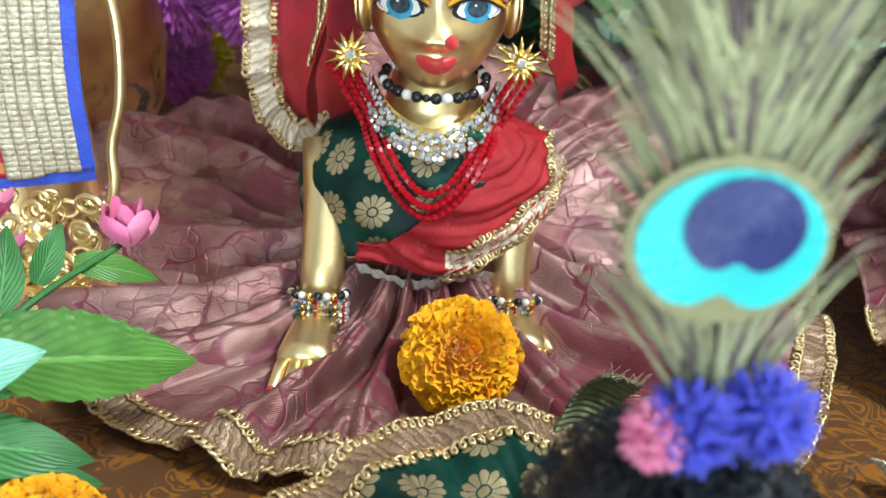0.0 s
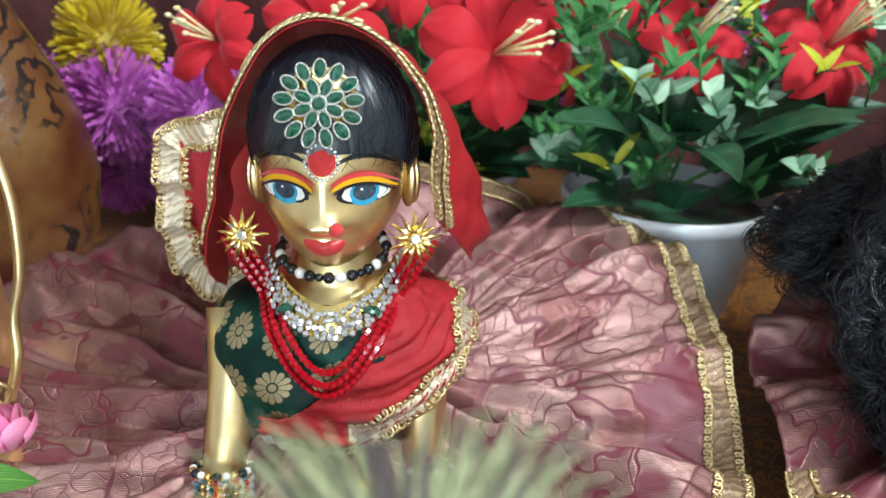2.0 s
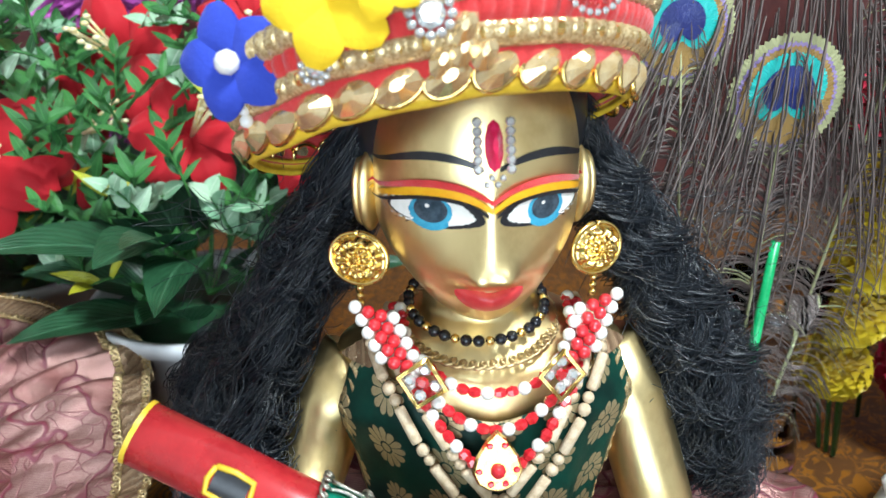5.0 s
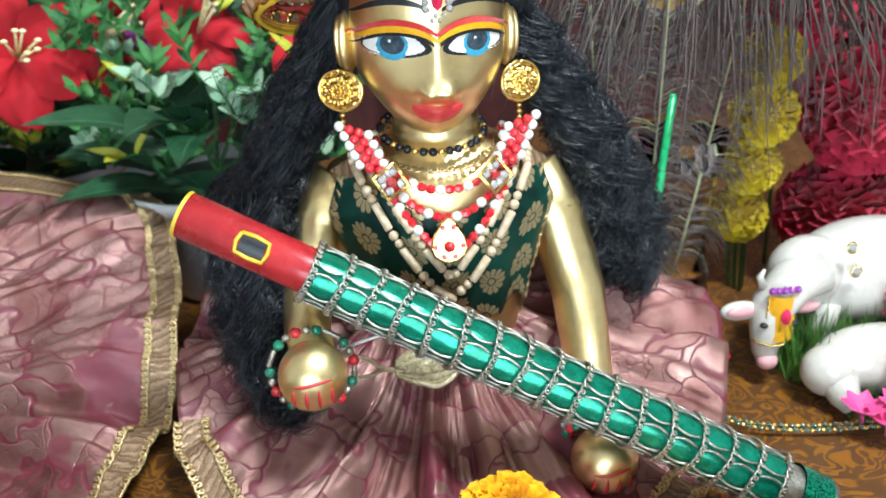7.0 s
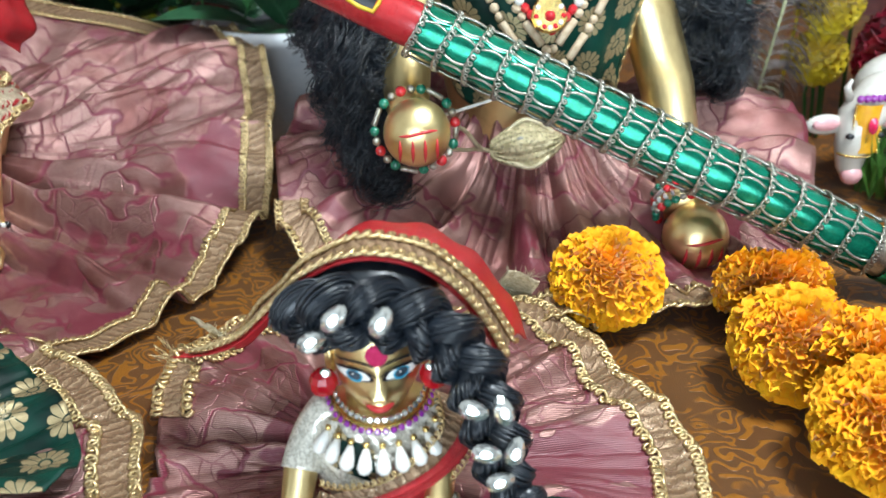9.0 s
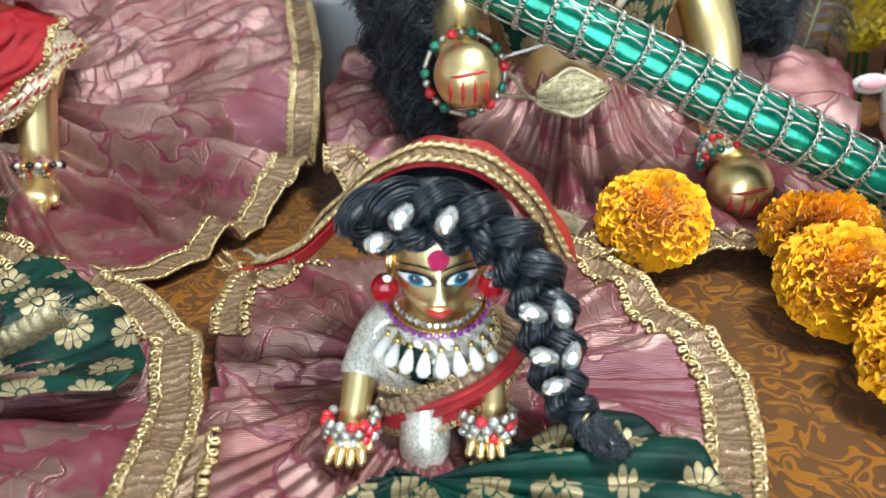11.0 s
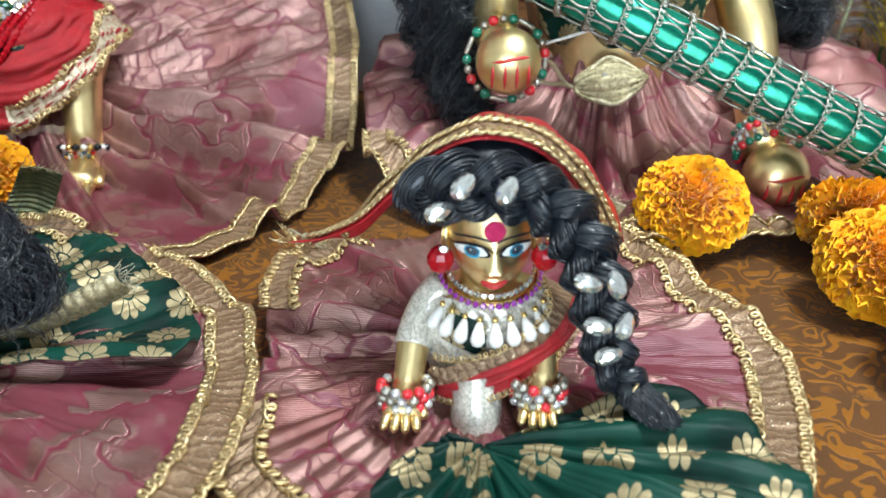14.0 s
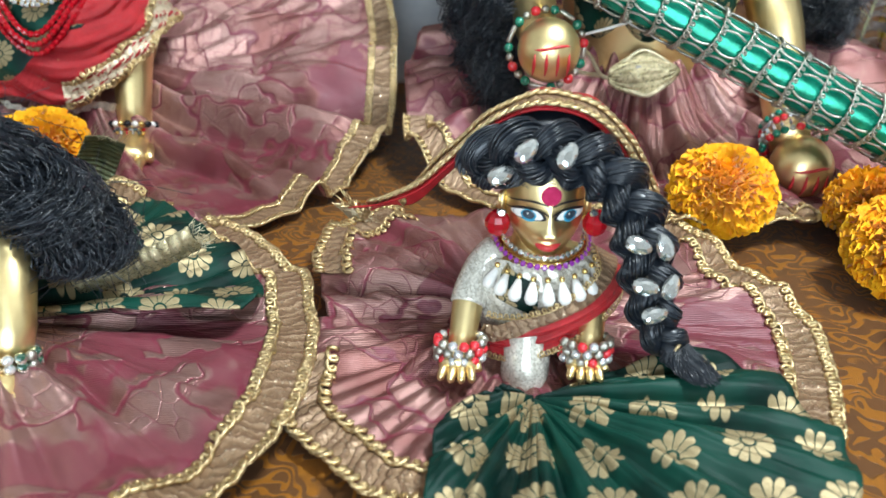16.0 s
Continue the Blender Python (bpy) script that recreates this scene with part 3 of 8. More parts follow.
HEM_B = [(-180, 0.15), (-150, 0.16), (-113, 0.163), (-85, 0.16), (-64, 0.167), (-37, 0.168), (-6, 0.172), (10, 0.15), (45, 0.12), (90, 0.1), (135, 0.135), (180, 0.15)]
polar_skirt("pink_skirt", "dusty pink brocade skirt pleated round the flute-playing statue", (0.365, 0.40), HEM_B, h_pink_b, 14, 0.0115, PINK, 0.004, [(-162, -42)], seed=5, nu=50, nv=560)

HEM_S = [(-180, 0.084), (-160, 0.094), (-143, 0.108), (-120, 0.112), (-90, 0.1), (-41.6, 0.12), (-23, 0.114), (-4, 0.112), (20.5, 0.106), (52, 0.12), (90, 0.1), (133, 0.117), (170, 0.086), (180, 0.08)]
polar_skirt("pink_skirt", "dusty pink brocade skirt spread under the small statue", (0.27, 0.155), HEM_S, lambda x, y, u: 0.002 + 0.004 * smooth01((y - 0.14) / 0.05) - 0.009 * smooth01((0.128 - y) / 0.02), 13, 0.005, PINK, 0.004, [(-48, 66), (118, 160), (-158, -112)], seed=9, nu=40, nv=420)

HEM_T = [(-180, 0.11), (-90, 0.14), (-60, 0.145), (-42, 0.142), (-25, 0.137), (-5, 0.126), (12, 0.1226), (31, 0.117), (47, 0.115), (72, 0.12), (90, 0.12), (130, 0.11), (180, 0.11)]
polar_skirt("pink_skirt", "dusty pink brocade skirt spread under the dark-haired statue", (0.06, 0.14), HEM_T, lambda x, y, u: 0.004 + 0.012 * smooth01(1 - u / 0.6) * (1 - smooth01((y - 0.1) / 0.03)), 11, 0.0045, PINK, 0.007, [(-75, 60)], seed=13, nu=40, nv=420)

HEM_TG = [(0, 0.1), (8, 0.108), (31, 0.105), (47, 0.104), (71, 0.114), (94, 0.123), (105, 0.131), (117.5, 0.134), (129, 0.131), (150, 0.13), (180, 0.12), (200, 0.11)]
polar_skirt("green_skirt", "green brocade overskirt with gold flower motifs", (0.06, 0.13), HEM_TG, lambda x, y, u: 0.0075 + 0.009 * smooth01((y - 0.21) / 0.06) * (1 - smooth01((x - 0.08) / 0.05)), 15, 0.0048, GREEN, 0.013, [(74, 170)], False, 17, 0.012, 2, 196, 36, 320)

HEM_SG = [(-190, 0.012), (-165, 0.02), (-143, 0.042), (-120, 0.07), (-90, 0.092), (-31, 0.102), (-14, 0.098), (0, 0.088), (14, 0.078), (24, 0.06)]
polar_skirt("green_skirt", "green brocade skirt gathered in front of the small statue", (0.266, 0.0985), HEM_SG, lambda x, y, u: 0.002 + 0.002 * u, 21, 0.0034, GREEN, 0.0065, [], False, 21, 0.001, -190, 22, 40, 420)


def skirt_train():
    root = thing("skirt_train", "pink brocade train with gold trim falling behind the veiled statue", "skirt", (0.06, 0.58, 0.0))
    top = curve_through([(-0.05, 0.56, 0.128), (0.0, 0.575, 0.118), (0.05, 0.59, 0.103), (0.09, 0.6, 0.091), (0.115, 0.603, 0.078), (0.126, 0.597, 0.05), (0.13, 0.588, 0.018)], 120)
    low = curve_through([(-0.05, 0.5, 0.05), (0.0, 0.505, 0.05), (0.04, 0.51, 0.05), (0.06, 0.515, 0.045), (0.075, 0.52, 0.04), (0.085, 0.525, 0.03), (0.09, 0.53, 0.012)], 120)

    def surf(t, w):
        i = max(0, min(119, int(t)))
        f = max(0.0, min(1.0, t - i))
        a, b = top[i].lerp(top[i + 1], f), low[i].lerp(low[i + 1], f)
        q = w / (b - a).length
        return a.lerp(b, q) + Vector((0, -0.012, 0.008)) * math.sin(math.pi * min(1, q)) + Vector((0, -1, 0.5)) * (0.003 * math.sin(t * 0.3 + 2 * q) * q)
    m = M()
    m.grid(lambda u, v: surf(119.9 * u, v * (low[int(119 * u)] - top[int(119 * u)]).length), 120, 24)
    o = part("fabric", m, PINK, root)
    s = o.modifiers.new("thickness", "SOLIDIFY")
    s.thickness = 0.0008
    trim_on(root, surf, 1, 119, 0.0135, 110)


skirt_train()


# ---- brass statues ----
PAINTS = [BRASS, WHITE_PAINT, BLUE_PAINT, DARK_EYE, RED_LIP, BLACK_PAINT, RED_FELT, ORANGE_PAINT, plain("pink_felt", (0.5, 0.01, 0.08), (0.66, 0.03, 0.14), 500, 0.8, 0.0, 0.0004, 2500)]


class Head:
    """A rounded head that faces -y, with a nose and painted features."""

    def __init__(self, m, c, a, b, cz, eye, nose, lips, ek=1.0, thin=False):
        self.c, self.a, self.b, self.cz = Vector(c), a, b, cz
        self.eye, self.nose, self.lips = eye - c[2], nose - c[2], lips - c[2]
        self.m = m

        def fn(u, v):
            s, t = math.pi * u, 2 * math.pi * v
            z = self.cz * math.cos(s)
            w = self.wide(z)
            x = self.a * w * self.span(z) * math.cos(t)
            y = self.b * self.deep(z) * math.sin(t)
            if y < 0:
                y -= self.relief(x, z) * min(1, -math.sin(t) * 1.3)
            y -= self.lean(z)
            return self.c + Vector((x, y, z))
        m.grid(fn, 72, 96, 0, True)
        for sx in (-1, 1):
            rot = Matrix.Rotation(sx * 0.5, 3, "Z")
            ec = self.c + Vector((sx * a * 1.04, 0.1 * b, self.eye - 0.1 * a))
            m.ball(ec, (0.1 * a, 0.22 * a, 0.42 * a), 0, 10, 14, rot)
            m.tube([ec + Vector((sx * 0.05 * a, 0, 0)) + rot @ Vector((sx * 0.03 * a, 0.15 * a * math.cos(q), 0.33 * a * math.sin(q))) for q in [i * 2 * math.pi / 14 for i in range(15)]], 0.035 * a, 6, 0)
        e = self.eye
        for sx in (-1, 1):
            ex = 0.53 * a
            for k, mat, off in ((1.13, 5, 0.0002), (1.0, 1, 0.0004)):
                self.patch([(sx * ex + sx * 0.37 * a * ek * k * math.cos(q), e + 0.165 * a * k * math.sin(q) * (abs(math.sin(q)) ** 0.25) - 0.03 * a * math.cos(2 * q)) for q in self.circle(28)], off, mat)
            self.disc(sx * ex * 0.98, e, 0.215 * a, 0.182 * a, 0.0006, 2)
            self.disc(sx * ex * 0.98, e + 0.015 * a, 0.175 * a, 0.15 * a, 0.0008, 3)
            # small white dot painted on the pupil as a glint
            self.disc(sx * ex * 0.98 - 0.03 * a, e + 0.05 * a, 0.022 * a, 0.022 * a, 0.001, 1)
            if thin:
                self.arc(sx, ex, e + 0.155 * a, 0.5 * a, 0.16 * a, 0.06 * a, 5, 0.0005)
                self.arc(sx, ex * 1.02, e + 0.36 * a, 0.5 * a, 0.13 * a, 0.05 * a, 5, 0.0004)
                continue
            self.arc(sx, ex, e + 0.115 * a, 0.44 * a * ek, 0.15 * a, 0.05 * a, 5, 0.0011)
            self.arc(sx, ex, e + 0.155 * a, 0.47 * a * ek, 0.15 * a, 0.09 * a, 7, 0.0012)
            self.arc(sx, ex, e + 0.235 * a, 0.48 * a * ek, 0.16 * a, 0.07 * a, 6, 0.0013)
            self.arc(sx, ex * 1.02, e + 0.47 * a, 0.42 * a * ek, 0.12 * a, 0.075 * a, 5, 0.0004)
        lw, lh = 0.32 * a * min(1.0, ek), 0.12 * a
        self.patch([(lw * math.cos(q), self.lips + (lh * 0.8 * (1 - 0.25 * math.exp(-(math.cos(q) / 0.2) ** 2)) if math.sin(q) > 0 else lh * 1.35) * math.sin(q) + 0.06 * a * math.cos(q) ** 2) for q in self.circle(30)], 0.0006, 4, 0.0016 * a / 0.03)

    @staticmethod
    def circle(n):
        return [2 * math.pi * i / n for i in range(n)]

    def wide(self, z):
        q = z / self.cz
        return 1.0 - 0.1 * smooth01((-q - 0.2) / 0.8) + 0.06 * math.exp(-((q + 0.45) / 0.25) ** 2)

    def span(self, z):
        q = z / self.cz
        return max(0.0, 1 - q * q) ** (0.5 if q > 0 else 0.44)

    def lean(self, z):
        return 0.31 * self.a * smooth01((-z / self.cz - 0.2) / 0.9)

    def deep(self, z):
        q = z / self.cz
        return max(0.0, 1 - q * q) ** (0.42 if q > 0 else 0.36)

    def relief(self, x, z):
        a = self.a
        top, tip = self.eye + 0.05 * a, self.nose
        if z > top:
            h = 0.08 * math.exp(-((z - top) / (0.2 * a)) ** 2)
        elif z > tip:
            h = 0.08 + 0.17 * ((top - z) / (top - tip))
        else:
            h = 0.25 * math.exp(-((z - tip) / (0.09 * a)) ** 2)
        wide = 0.12 + 0.17 * smooth01((top - z) / (top - tip))
        n = h * a * math.exp(-(x / (wide * a)) ** 2)
        wing = 0.1 * a * sum(math.exp(-((x - s * 0.15 * a) / (0.08 * a)) ** 2 - ((z - tip - 0.03 * a) / (0.09 * a)) ** 2) for s in (-1, 1))
        lips = wing + 0.07 * a * math.exp(-(x / (0.28 * a)) ** 2 - ((z - self.lips) / (0.13 * a)) ** 2)
        chin = 0.05 * a * math.exp(-(x / (0.22 * a)) ** 2 - ((z - self.lips + 0.38 * a) / (0.14 * a)) ** 2)
        sock = -0.05 * a * math.exp(-((abs(x) - 0.5 * a) / (0.3 * a)) ** 2 - ((z - self.eye) / (0.2 * a)) ** 2)
        return n + lips + chin + sock

    def front(self, x, z):
        w = self.wide(z)
        ss = max(1e-3, self.span(z))
        cc = max(-1.0, min(1.0, x / (self.a * w * ss)))
        st = math.sqrt(max(0.0004, 1 - cc * cc))
        return -self.lean(z) - self.b * self.deep(z) * st - self.relief(x, z) * min(1, st * 1.3)

    def at(self, x, z, off=0.0):
        return self.c + Vector((x, self.front(x, z) - off, z))

    def patch(self, outline, off, mat, dome=0.0):
        n = len(outline)
        cx = sum(p[0] for p in outline) / n
        cz = sum(p[1] for p in outline) / n
        vs = [self.at(cx, cz, off + dome)]
        fs = []
        rings = 4
        for r in range(1, rings + 1):
            for p in outline:
                f = r / rings
                vs.append(self.at(cx + (p[0] - cx) * f, cz + (p[1] - cz) * f, off * (1 if r < rings else 0.2) + dome * (1 - f * f)))
        for i in range(n):
            j = (i + 1) % n
            fs.append((0, 1 + i, 1 + j))
            for r in range(rings - 1):
                fs.append((1 + r * n + i, 1 + (r + 1) * n + i, 1 + (r + 1) * n + j, 1 + r * n + j))
        self.m.add(vs, fs, mat)

    def disc(self, x, z, rx, rz, off, mat):
        self.patch([(x + rx * math.cos(q), z + rz * math.sin(q)) for q in self.circle(20)], off, mat)

    def arc(self, sx, ex, z, half, rise, thick, mat, off):
        def fn(u, v):
            s = -1 + 2 * u
            t = thick * (1 - 0.75 * s * s * (1 if s > 0 else 0.6))
            return self.at(sx * (ex + half * s), z - rise * s * s - 0.04 * self.a * s + t * v, off)
        self.m.grid(fn, 20, 3, mat)


def torso(m, cx, cy, rings):
    """rings: height, half width, half depth; stacked into a rounded body."""
    ks = len(rings) - 1

    def ring(u):
        t = u * ks
        i = min(int(t), ks - 1)
        f = smooth01(t - i) * 0.4 + (t - i) * 0.6
        return [p + (q - p) * f for p, q in zip(rings[i], rings[i + 1])]

    def fn(u, v):
        z, rx, ry = ring(u)
        a = 2 * math.pi * v
        return (cx + rx * math.cos(a), cy + ry * math.sin(a), z)
    m.grid(fn, 40, 40, 0, True)

    def surface(ang, z, off=0.0):
        for i in range(ks):
            if z <= rings[i + 1][0] or i == ks - 1:
                f = max(0, min(1, (z - rings[i][0]) / (rings[i + 1][0] - rings[i][0])))
                f = smooth01(f) * 0.4 + f * 0.6
                rx, ry = [p + (q - p) * f for p, q in zip(rings[i][1:], rings[i + 1][1:])]
                break
        return Vector((cx + (rx + off) * math.cos(radians(ang)), cy + (ry + off) * math.sin(radians(ang)), z))
    return surface


def open_hand(m, wrist, tip, r, spread=0.8, nails=4):
    """A flat hand from wrist to fingertips, resting on the ground."""
    w, t = Vector(wrist), Vector(tip)
    d = t - w
    side = Vector((-d.y, d.x, 0)).normalized()
    m.tube([w, w + d * 0.25, w + d * 0.5, w + d * 0.62], [r, r * 1.2, r * 1.35, r * 1.2], 14, 0, True, 0.62, (0, 0, 1))
    for i in range(4):
        s = (i - 1.5) / 1.5
        a = w + d * 0.5 + side * s * r * spread
        b = w + d * (1.0 - 0.1 * abs(s)) + side * s * r * (spread + 0.25)
        b.z = max(0.002, t.z)
        q = r * 0.32
        m.tube([a, a.lerp(b, 0.5) + Vector((0, 0, q * 0.6)), b, b + (b - a).normalized() * q * 0.6], [q, q, q * 0.85, q * 0.4], 8, 0)
        m.ball(b + Vector((0, 0, q * 0.45)), (q * 0.6, q * 0.9, q * 0.5), nails, 6, 8)
    a = w + d * 0.3 + side * r * 1.1
    m.tube([a, a + d * 0.28 + side * r * 0.35], [r * 0.36, r * 0.26], 8, 0)


def fist(m, c, r, face, paint=4):
    """A rounded closed fist with painted finger gaps."""
    c, f = Vector(c), Vector(face).normalized()
    rot = Vector((0, -1, 0)).rotation_difference(f).to_matrix()
    m.ball(c, (r, r * 0.95, r * 1.02), 0, 20, 28, rot)
    for i in range(4):
        x = (i - 1.5) * r * 0.36
        ps = []
        for k in range(7):
            z = -0.15 * r - 0.7 * r * k / 6
            y = -math.sqrt(max(0.01, 1 - (x / r) ** 2 - (z / r) ** 2)) * r * 0.955
            ps.append(c + rot @ Vector((x, y, z)))
        m.tube(ps, [r * 0.012 + r * 0.05 * math.sin(math.pi * k / 6) for k in range(7)], 6, paint)
    ps = [c + rot @ Vector((r * 0.85 * math.sin(q), -r * 0.96 * math.cos(q) * 0.98, 0.02 * r + r * 0.06 * math.sin(3 * q))) for q in [-0.9 + 1.8 * i / 14 for i in range(15)]]
    m.tube(ps, r * 0.055, 6, paint)


def statue_a():
    m = M()
    h = Head(m, (0.001, 0.392, 0.169), 0.0325, 0.0345, 0.0465, 0.161, 0.1475, 0.138, 0.86)
    h.disc(0.0, 0.1755 - 0.169, 0.0058, 0.0062, 0.0009, 6)
    s = torso(m, 0.001, 0.405, [(0.02, 0.034, 0.03), (0.045, 0.046, 0.036), (0.068, 0.055, 0.039), (0.085, 0.055, 0.037), (0.098, 0.045, 0.031), (0.108, 0.025, 0.023), (0.135, 0.018, 0.018)])
    m.tube([(-0.05, 0.398, 0.088), (-0.049, 0.384, 0.06), (-0.0495, 0.366, 0.034), (-0.05, 0.352, 0.016)], [0.014, 0.0125, 0.0108, 0.0098], 20)
    open_hand(m, (-0.05, 0.35, 0.015), (-0.053, 0.291, 0.005), 0.0098)
    m.tube([(0.047, 0.398, 0.088), (0.044, 0.386, 0.06), (0.0435, 0.375, 0.03), (0.046, 0.366, 0.012)], [0.014, 0.0125, 0.0108, 0.0098], 20)
    open_hand(m, (0.046, 0.366, 0.014), (0.05, 0.312, 0.005), 0.0098)
    m.ball((0.0, 0.45, 0.04), (0.05, 0.06, 0.035), 0, 14, 20)
    thing("statue", "crawling polished brass statue with painted eyes and red lips", "statue", (0, 0.4, 0.003), m, PAINTS, "statues")
    return h, s


def statue_b():
    m = M()
    h = Head(m, (0.363, 0.388, 0.235), 0.0385, 0.0405, 0.0545, 0.2275, 0.206, 0.1965, 1.12)
    s = torso(m, 0.367, 0.398, [(0.03, 0.045, 0.035), (0.075, 0.05, 0.038), (0.11, 0.057, 0.042), (0.138, 0.066, 0.042), (0.156, 0.06, 0.036), (0.166, 0.042, 0.028), (0.174, 0.024, 0.022), (0.2, 0.02, 0.02)])
    m.tube([(0.316, 0.398, 0.148), (0.301, 0.393, 0.125), (0.292, 0.38, 0.1), (0.291, 0.345, 0.086), (0.294, 0.325, 0.083)], [0.018, 0.0165, 0.0145, 0.012, 0.011], 20)
    fist(m, (0.294, 0.309, 0.0815), 0.0168, (0, -1, 0.25))
    m.tube([(0.418, 0.398, 0.148), (0.434, 0.393, 0.12), (0.444, 0.378, 0.08), (0.444, 0.352, 0.046), (0.4395, 0.318, 0.024)], [0.018, 0.0165, 0.0155, 0.0135, 0.0115], 20)
    fist(m, (0.4395, 0.301, 0.0185), 0.0175, (0, -1, 0.2))
    m.ball((0.367, 0.42, 0.05), (0.055, 0.06, 0.04), 0, 14, 20)
    thing("statue", "large polished brass statue with painted blue eyes holding a flute", "statue", (0.365, 0.4, 0.006), m, PAINTS, "statues")
    return h, s


def statue_c():
    m = M()
    h = Head(m, (0.2715, 0.1385, 0.0685), 0.0138, 0.0148, 0.0215, 0.0648, 0.0582, 0.0535, 1.05, True)
    h.disc(0.0, 0.0725 - 0.0685, 0.0035, 0.0035, 0.0006, 8)
    s = torso(m, 0.27, 0.14, [(0.008, 0.016, 0.014), (0.024, 0.018, 0.015), (0.036, 0.0225, 0.016), (0.044, 0.02, 0.0145), (0.048, 0.01, 0.009), (0.055, 0.008, 0.008)])
    m.tube([(0.2515, 0.138, 0.042), (0.245, 0.131, 0.031), (0.2425, 0.121, 0.02), (0.2415, 0.117, 0.015)], [0.0062, 0.006, 0.005, 0.0046], 14)
    open_hand(m, (0.2415, 0.117, 0.0155), (0.2395, 0.1025, 0.0125), 0.0052, 0.8, 0)
    m.tube([(0.289, 0.138, 0.042), (0.29, 0.131, 0.031), (0.288, 0.119, 0.021), (0.286, 0.115, 0.017)], [0.0062, 0.006, 0.005, 0.0046], 14)
    open_hand(m, (0.286, 0.115, 0.0165), (0.284, 0.1015, 0.0135), 0.005, 0.8, 0)
    thing("statue", "small brass statue with painted face and red forehead dot", "statue", (0.27, 0.14, 0.006), m, PAINTS, "statues")
    return h, s


def statue_d():
    m = M()
    Head(m, (0.052, 0.12, 0.082), 0.023, 0.024, 0.03, 0.076, 0.068, 0.062)
    torso(m, 0.05, 0.14, [(0.01, 0.03, 0.024), (0.04, 0.032, 0.026), (0.06, 0.03, 0.022), (0.066, 0.014, 0.013), (0.075, 0.012, 0.012)])
    m.tube([(0.07, 0.138, 0.06), (0.083, 0.128, 0.045), (0.0875, 0.112, 0.028), (0.086, 0.105, 0.014)], [0.0095, 0.009, 0.0075, 0.0068], 16)
    open_hand(m, (0.086, 0.105, 0.0155), (0.084, 0.08, 0.0115), 0.007, 0.8, 4)
    m.tube([(0.02, 0.148, 0.06), (0.008, 0.13, 0.045), (0.006, 0.112, 0.028), (0.007, 0.105, 0.014)], [0.0095, 0.009, 0.0075, 0.0068], 16)
    open_hand(m, (0.007, 0.105, 0.0155), (0.008, 0.08, 0.0115), 0.007, 0.8, 4)
    thing("statue", "crawling brass statue with dark hair and a feather crest", "statue", (0.045, 0.15, 0.009), m, PAINTS, "statues")


HEAD_A, TORSO_A = statue_a()
HEAD_B, TORSO_B = statue_b()
HEAD_C, TORSO_C = statue_c()
statue_d()


# ---- beads and jewels ----
_shared = {}


def bead_mesh(kind, r, mat):
    key = (kind, r, mat.name)
    if key in _shared:
        return _shared[key]
    m = M()
    if kind == "round":
        m.ball((0, 0, 0), r, 0, 6, 9)
    elif kind == "facet":
        m.ball((0, 0, 0), (r, r, r * 1.15), 0, 4, 6)
    elif kind == "rod":
        m.lathe((0, 0, 0), [(0.0, -3.4 * r), (r * 0.8, -3.3 * r), (r, -3.0 * r), (r, 3.0 * r), (r * 0.8, 3.3 * r), (0.0, 3.4 * r)], 8)
    elif kind == "drop":
        m.lathe((0, 0, 0), [(0.0, -2.2 * r), (r * 0.6, -2.05 * r), (r, -1.4 * r), (r * 0.85, -0.4 * r), (r * 0.45, 0.9 * r), (0.0, 1.4 * r)], 10)
    elif kind == "gem":
        m.add([(r * c * math.cos(q), r * 0.62 * c * math.sin(q), h) for c, h in ((1, 0), (0.3, r * 0.42)) for q in [i * math.pi / 5 for i in range(10)]] + [(0, 0, -0.2 * r)],
              [(i, (i + 1) % 10, 10 + (i + 1) % 10, 10 + i) for i in range(10)] + [tuple(range(10, 20))] + [((i + 1) % 10, i, 20) for i in range(10)])
    elif kind == "ball":
        m.ball((0, 0, 0), (r, r, r * 1.08), 0, 7, 10)
    elif kind == "leaf":
        rings = ((1, 0), (0.72, r * 0.26), (0.4, r * 0.36))
        m.add([(r * c * (math.cos(q) + 0.16 * math.cos(q) ** 2), r * 0.64 * c * math.sin(q + (0.26 if k == 1 else 0)), h) for k, (c, h) in enumerate(rings) for q in [i * math.pi / 6 for i in range(12)]] + [(0, 0, -0.2 * r)],
              [f for k in (0, 12) for i in range(12) for f in ((k + i, k + (i + 1) % 12, k + 12 + i), (k + (i + 1) % 12, k + 12 + (i + 1) % 12, k + 12 + i))] + [tuple(range(24, 36))] + [((i + 1) % 12, i, 36) for i in range(12)])
    elif kind == "stone":
        m.add([(r * c * math.cos(q), r * c * math.sin(q), h) for c, h in ((1, 0), (0.6, r * 0.5)) for q in [i * math.pi / 4 for i in range(8)]] + [(0, 0, -0.3 * r)],
              [(i, (i + 1) % 8, 8 + (i + 1) % 8, 8 + i) for i in range(8)] + [tuple(range(8, 16))] + [((i + 1) % 8, i, 16) for i in range(8)])
    elif kind == "rim":
        m.tube([(r * 1.12 * math.cos(q), r * 0.72 * math.sin(q), 0) for q in [i * math.pi / 8 for i in range(17)]], r * 0.13, 5)
    elif kind == "ring":
        m.tube([(r * math.cos(q), r * math.sin(q), 0) for q in [i * math.pi / 8 for i in range(17)]], r * 0.2, 5)
    me = m.mesh(kind, mat, (0, 0, 0), kind not in ("facet", "gem", "stone", "ball", "leaf"))
    _shared[key] = me
    return me


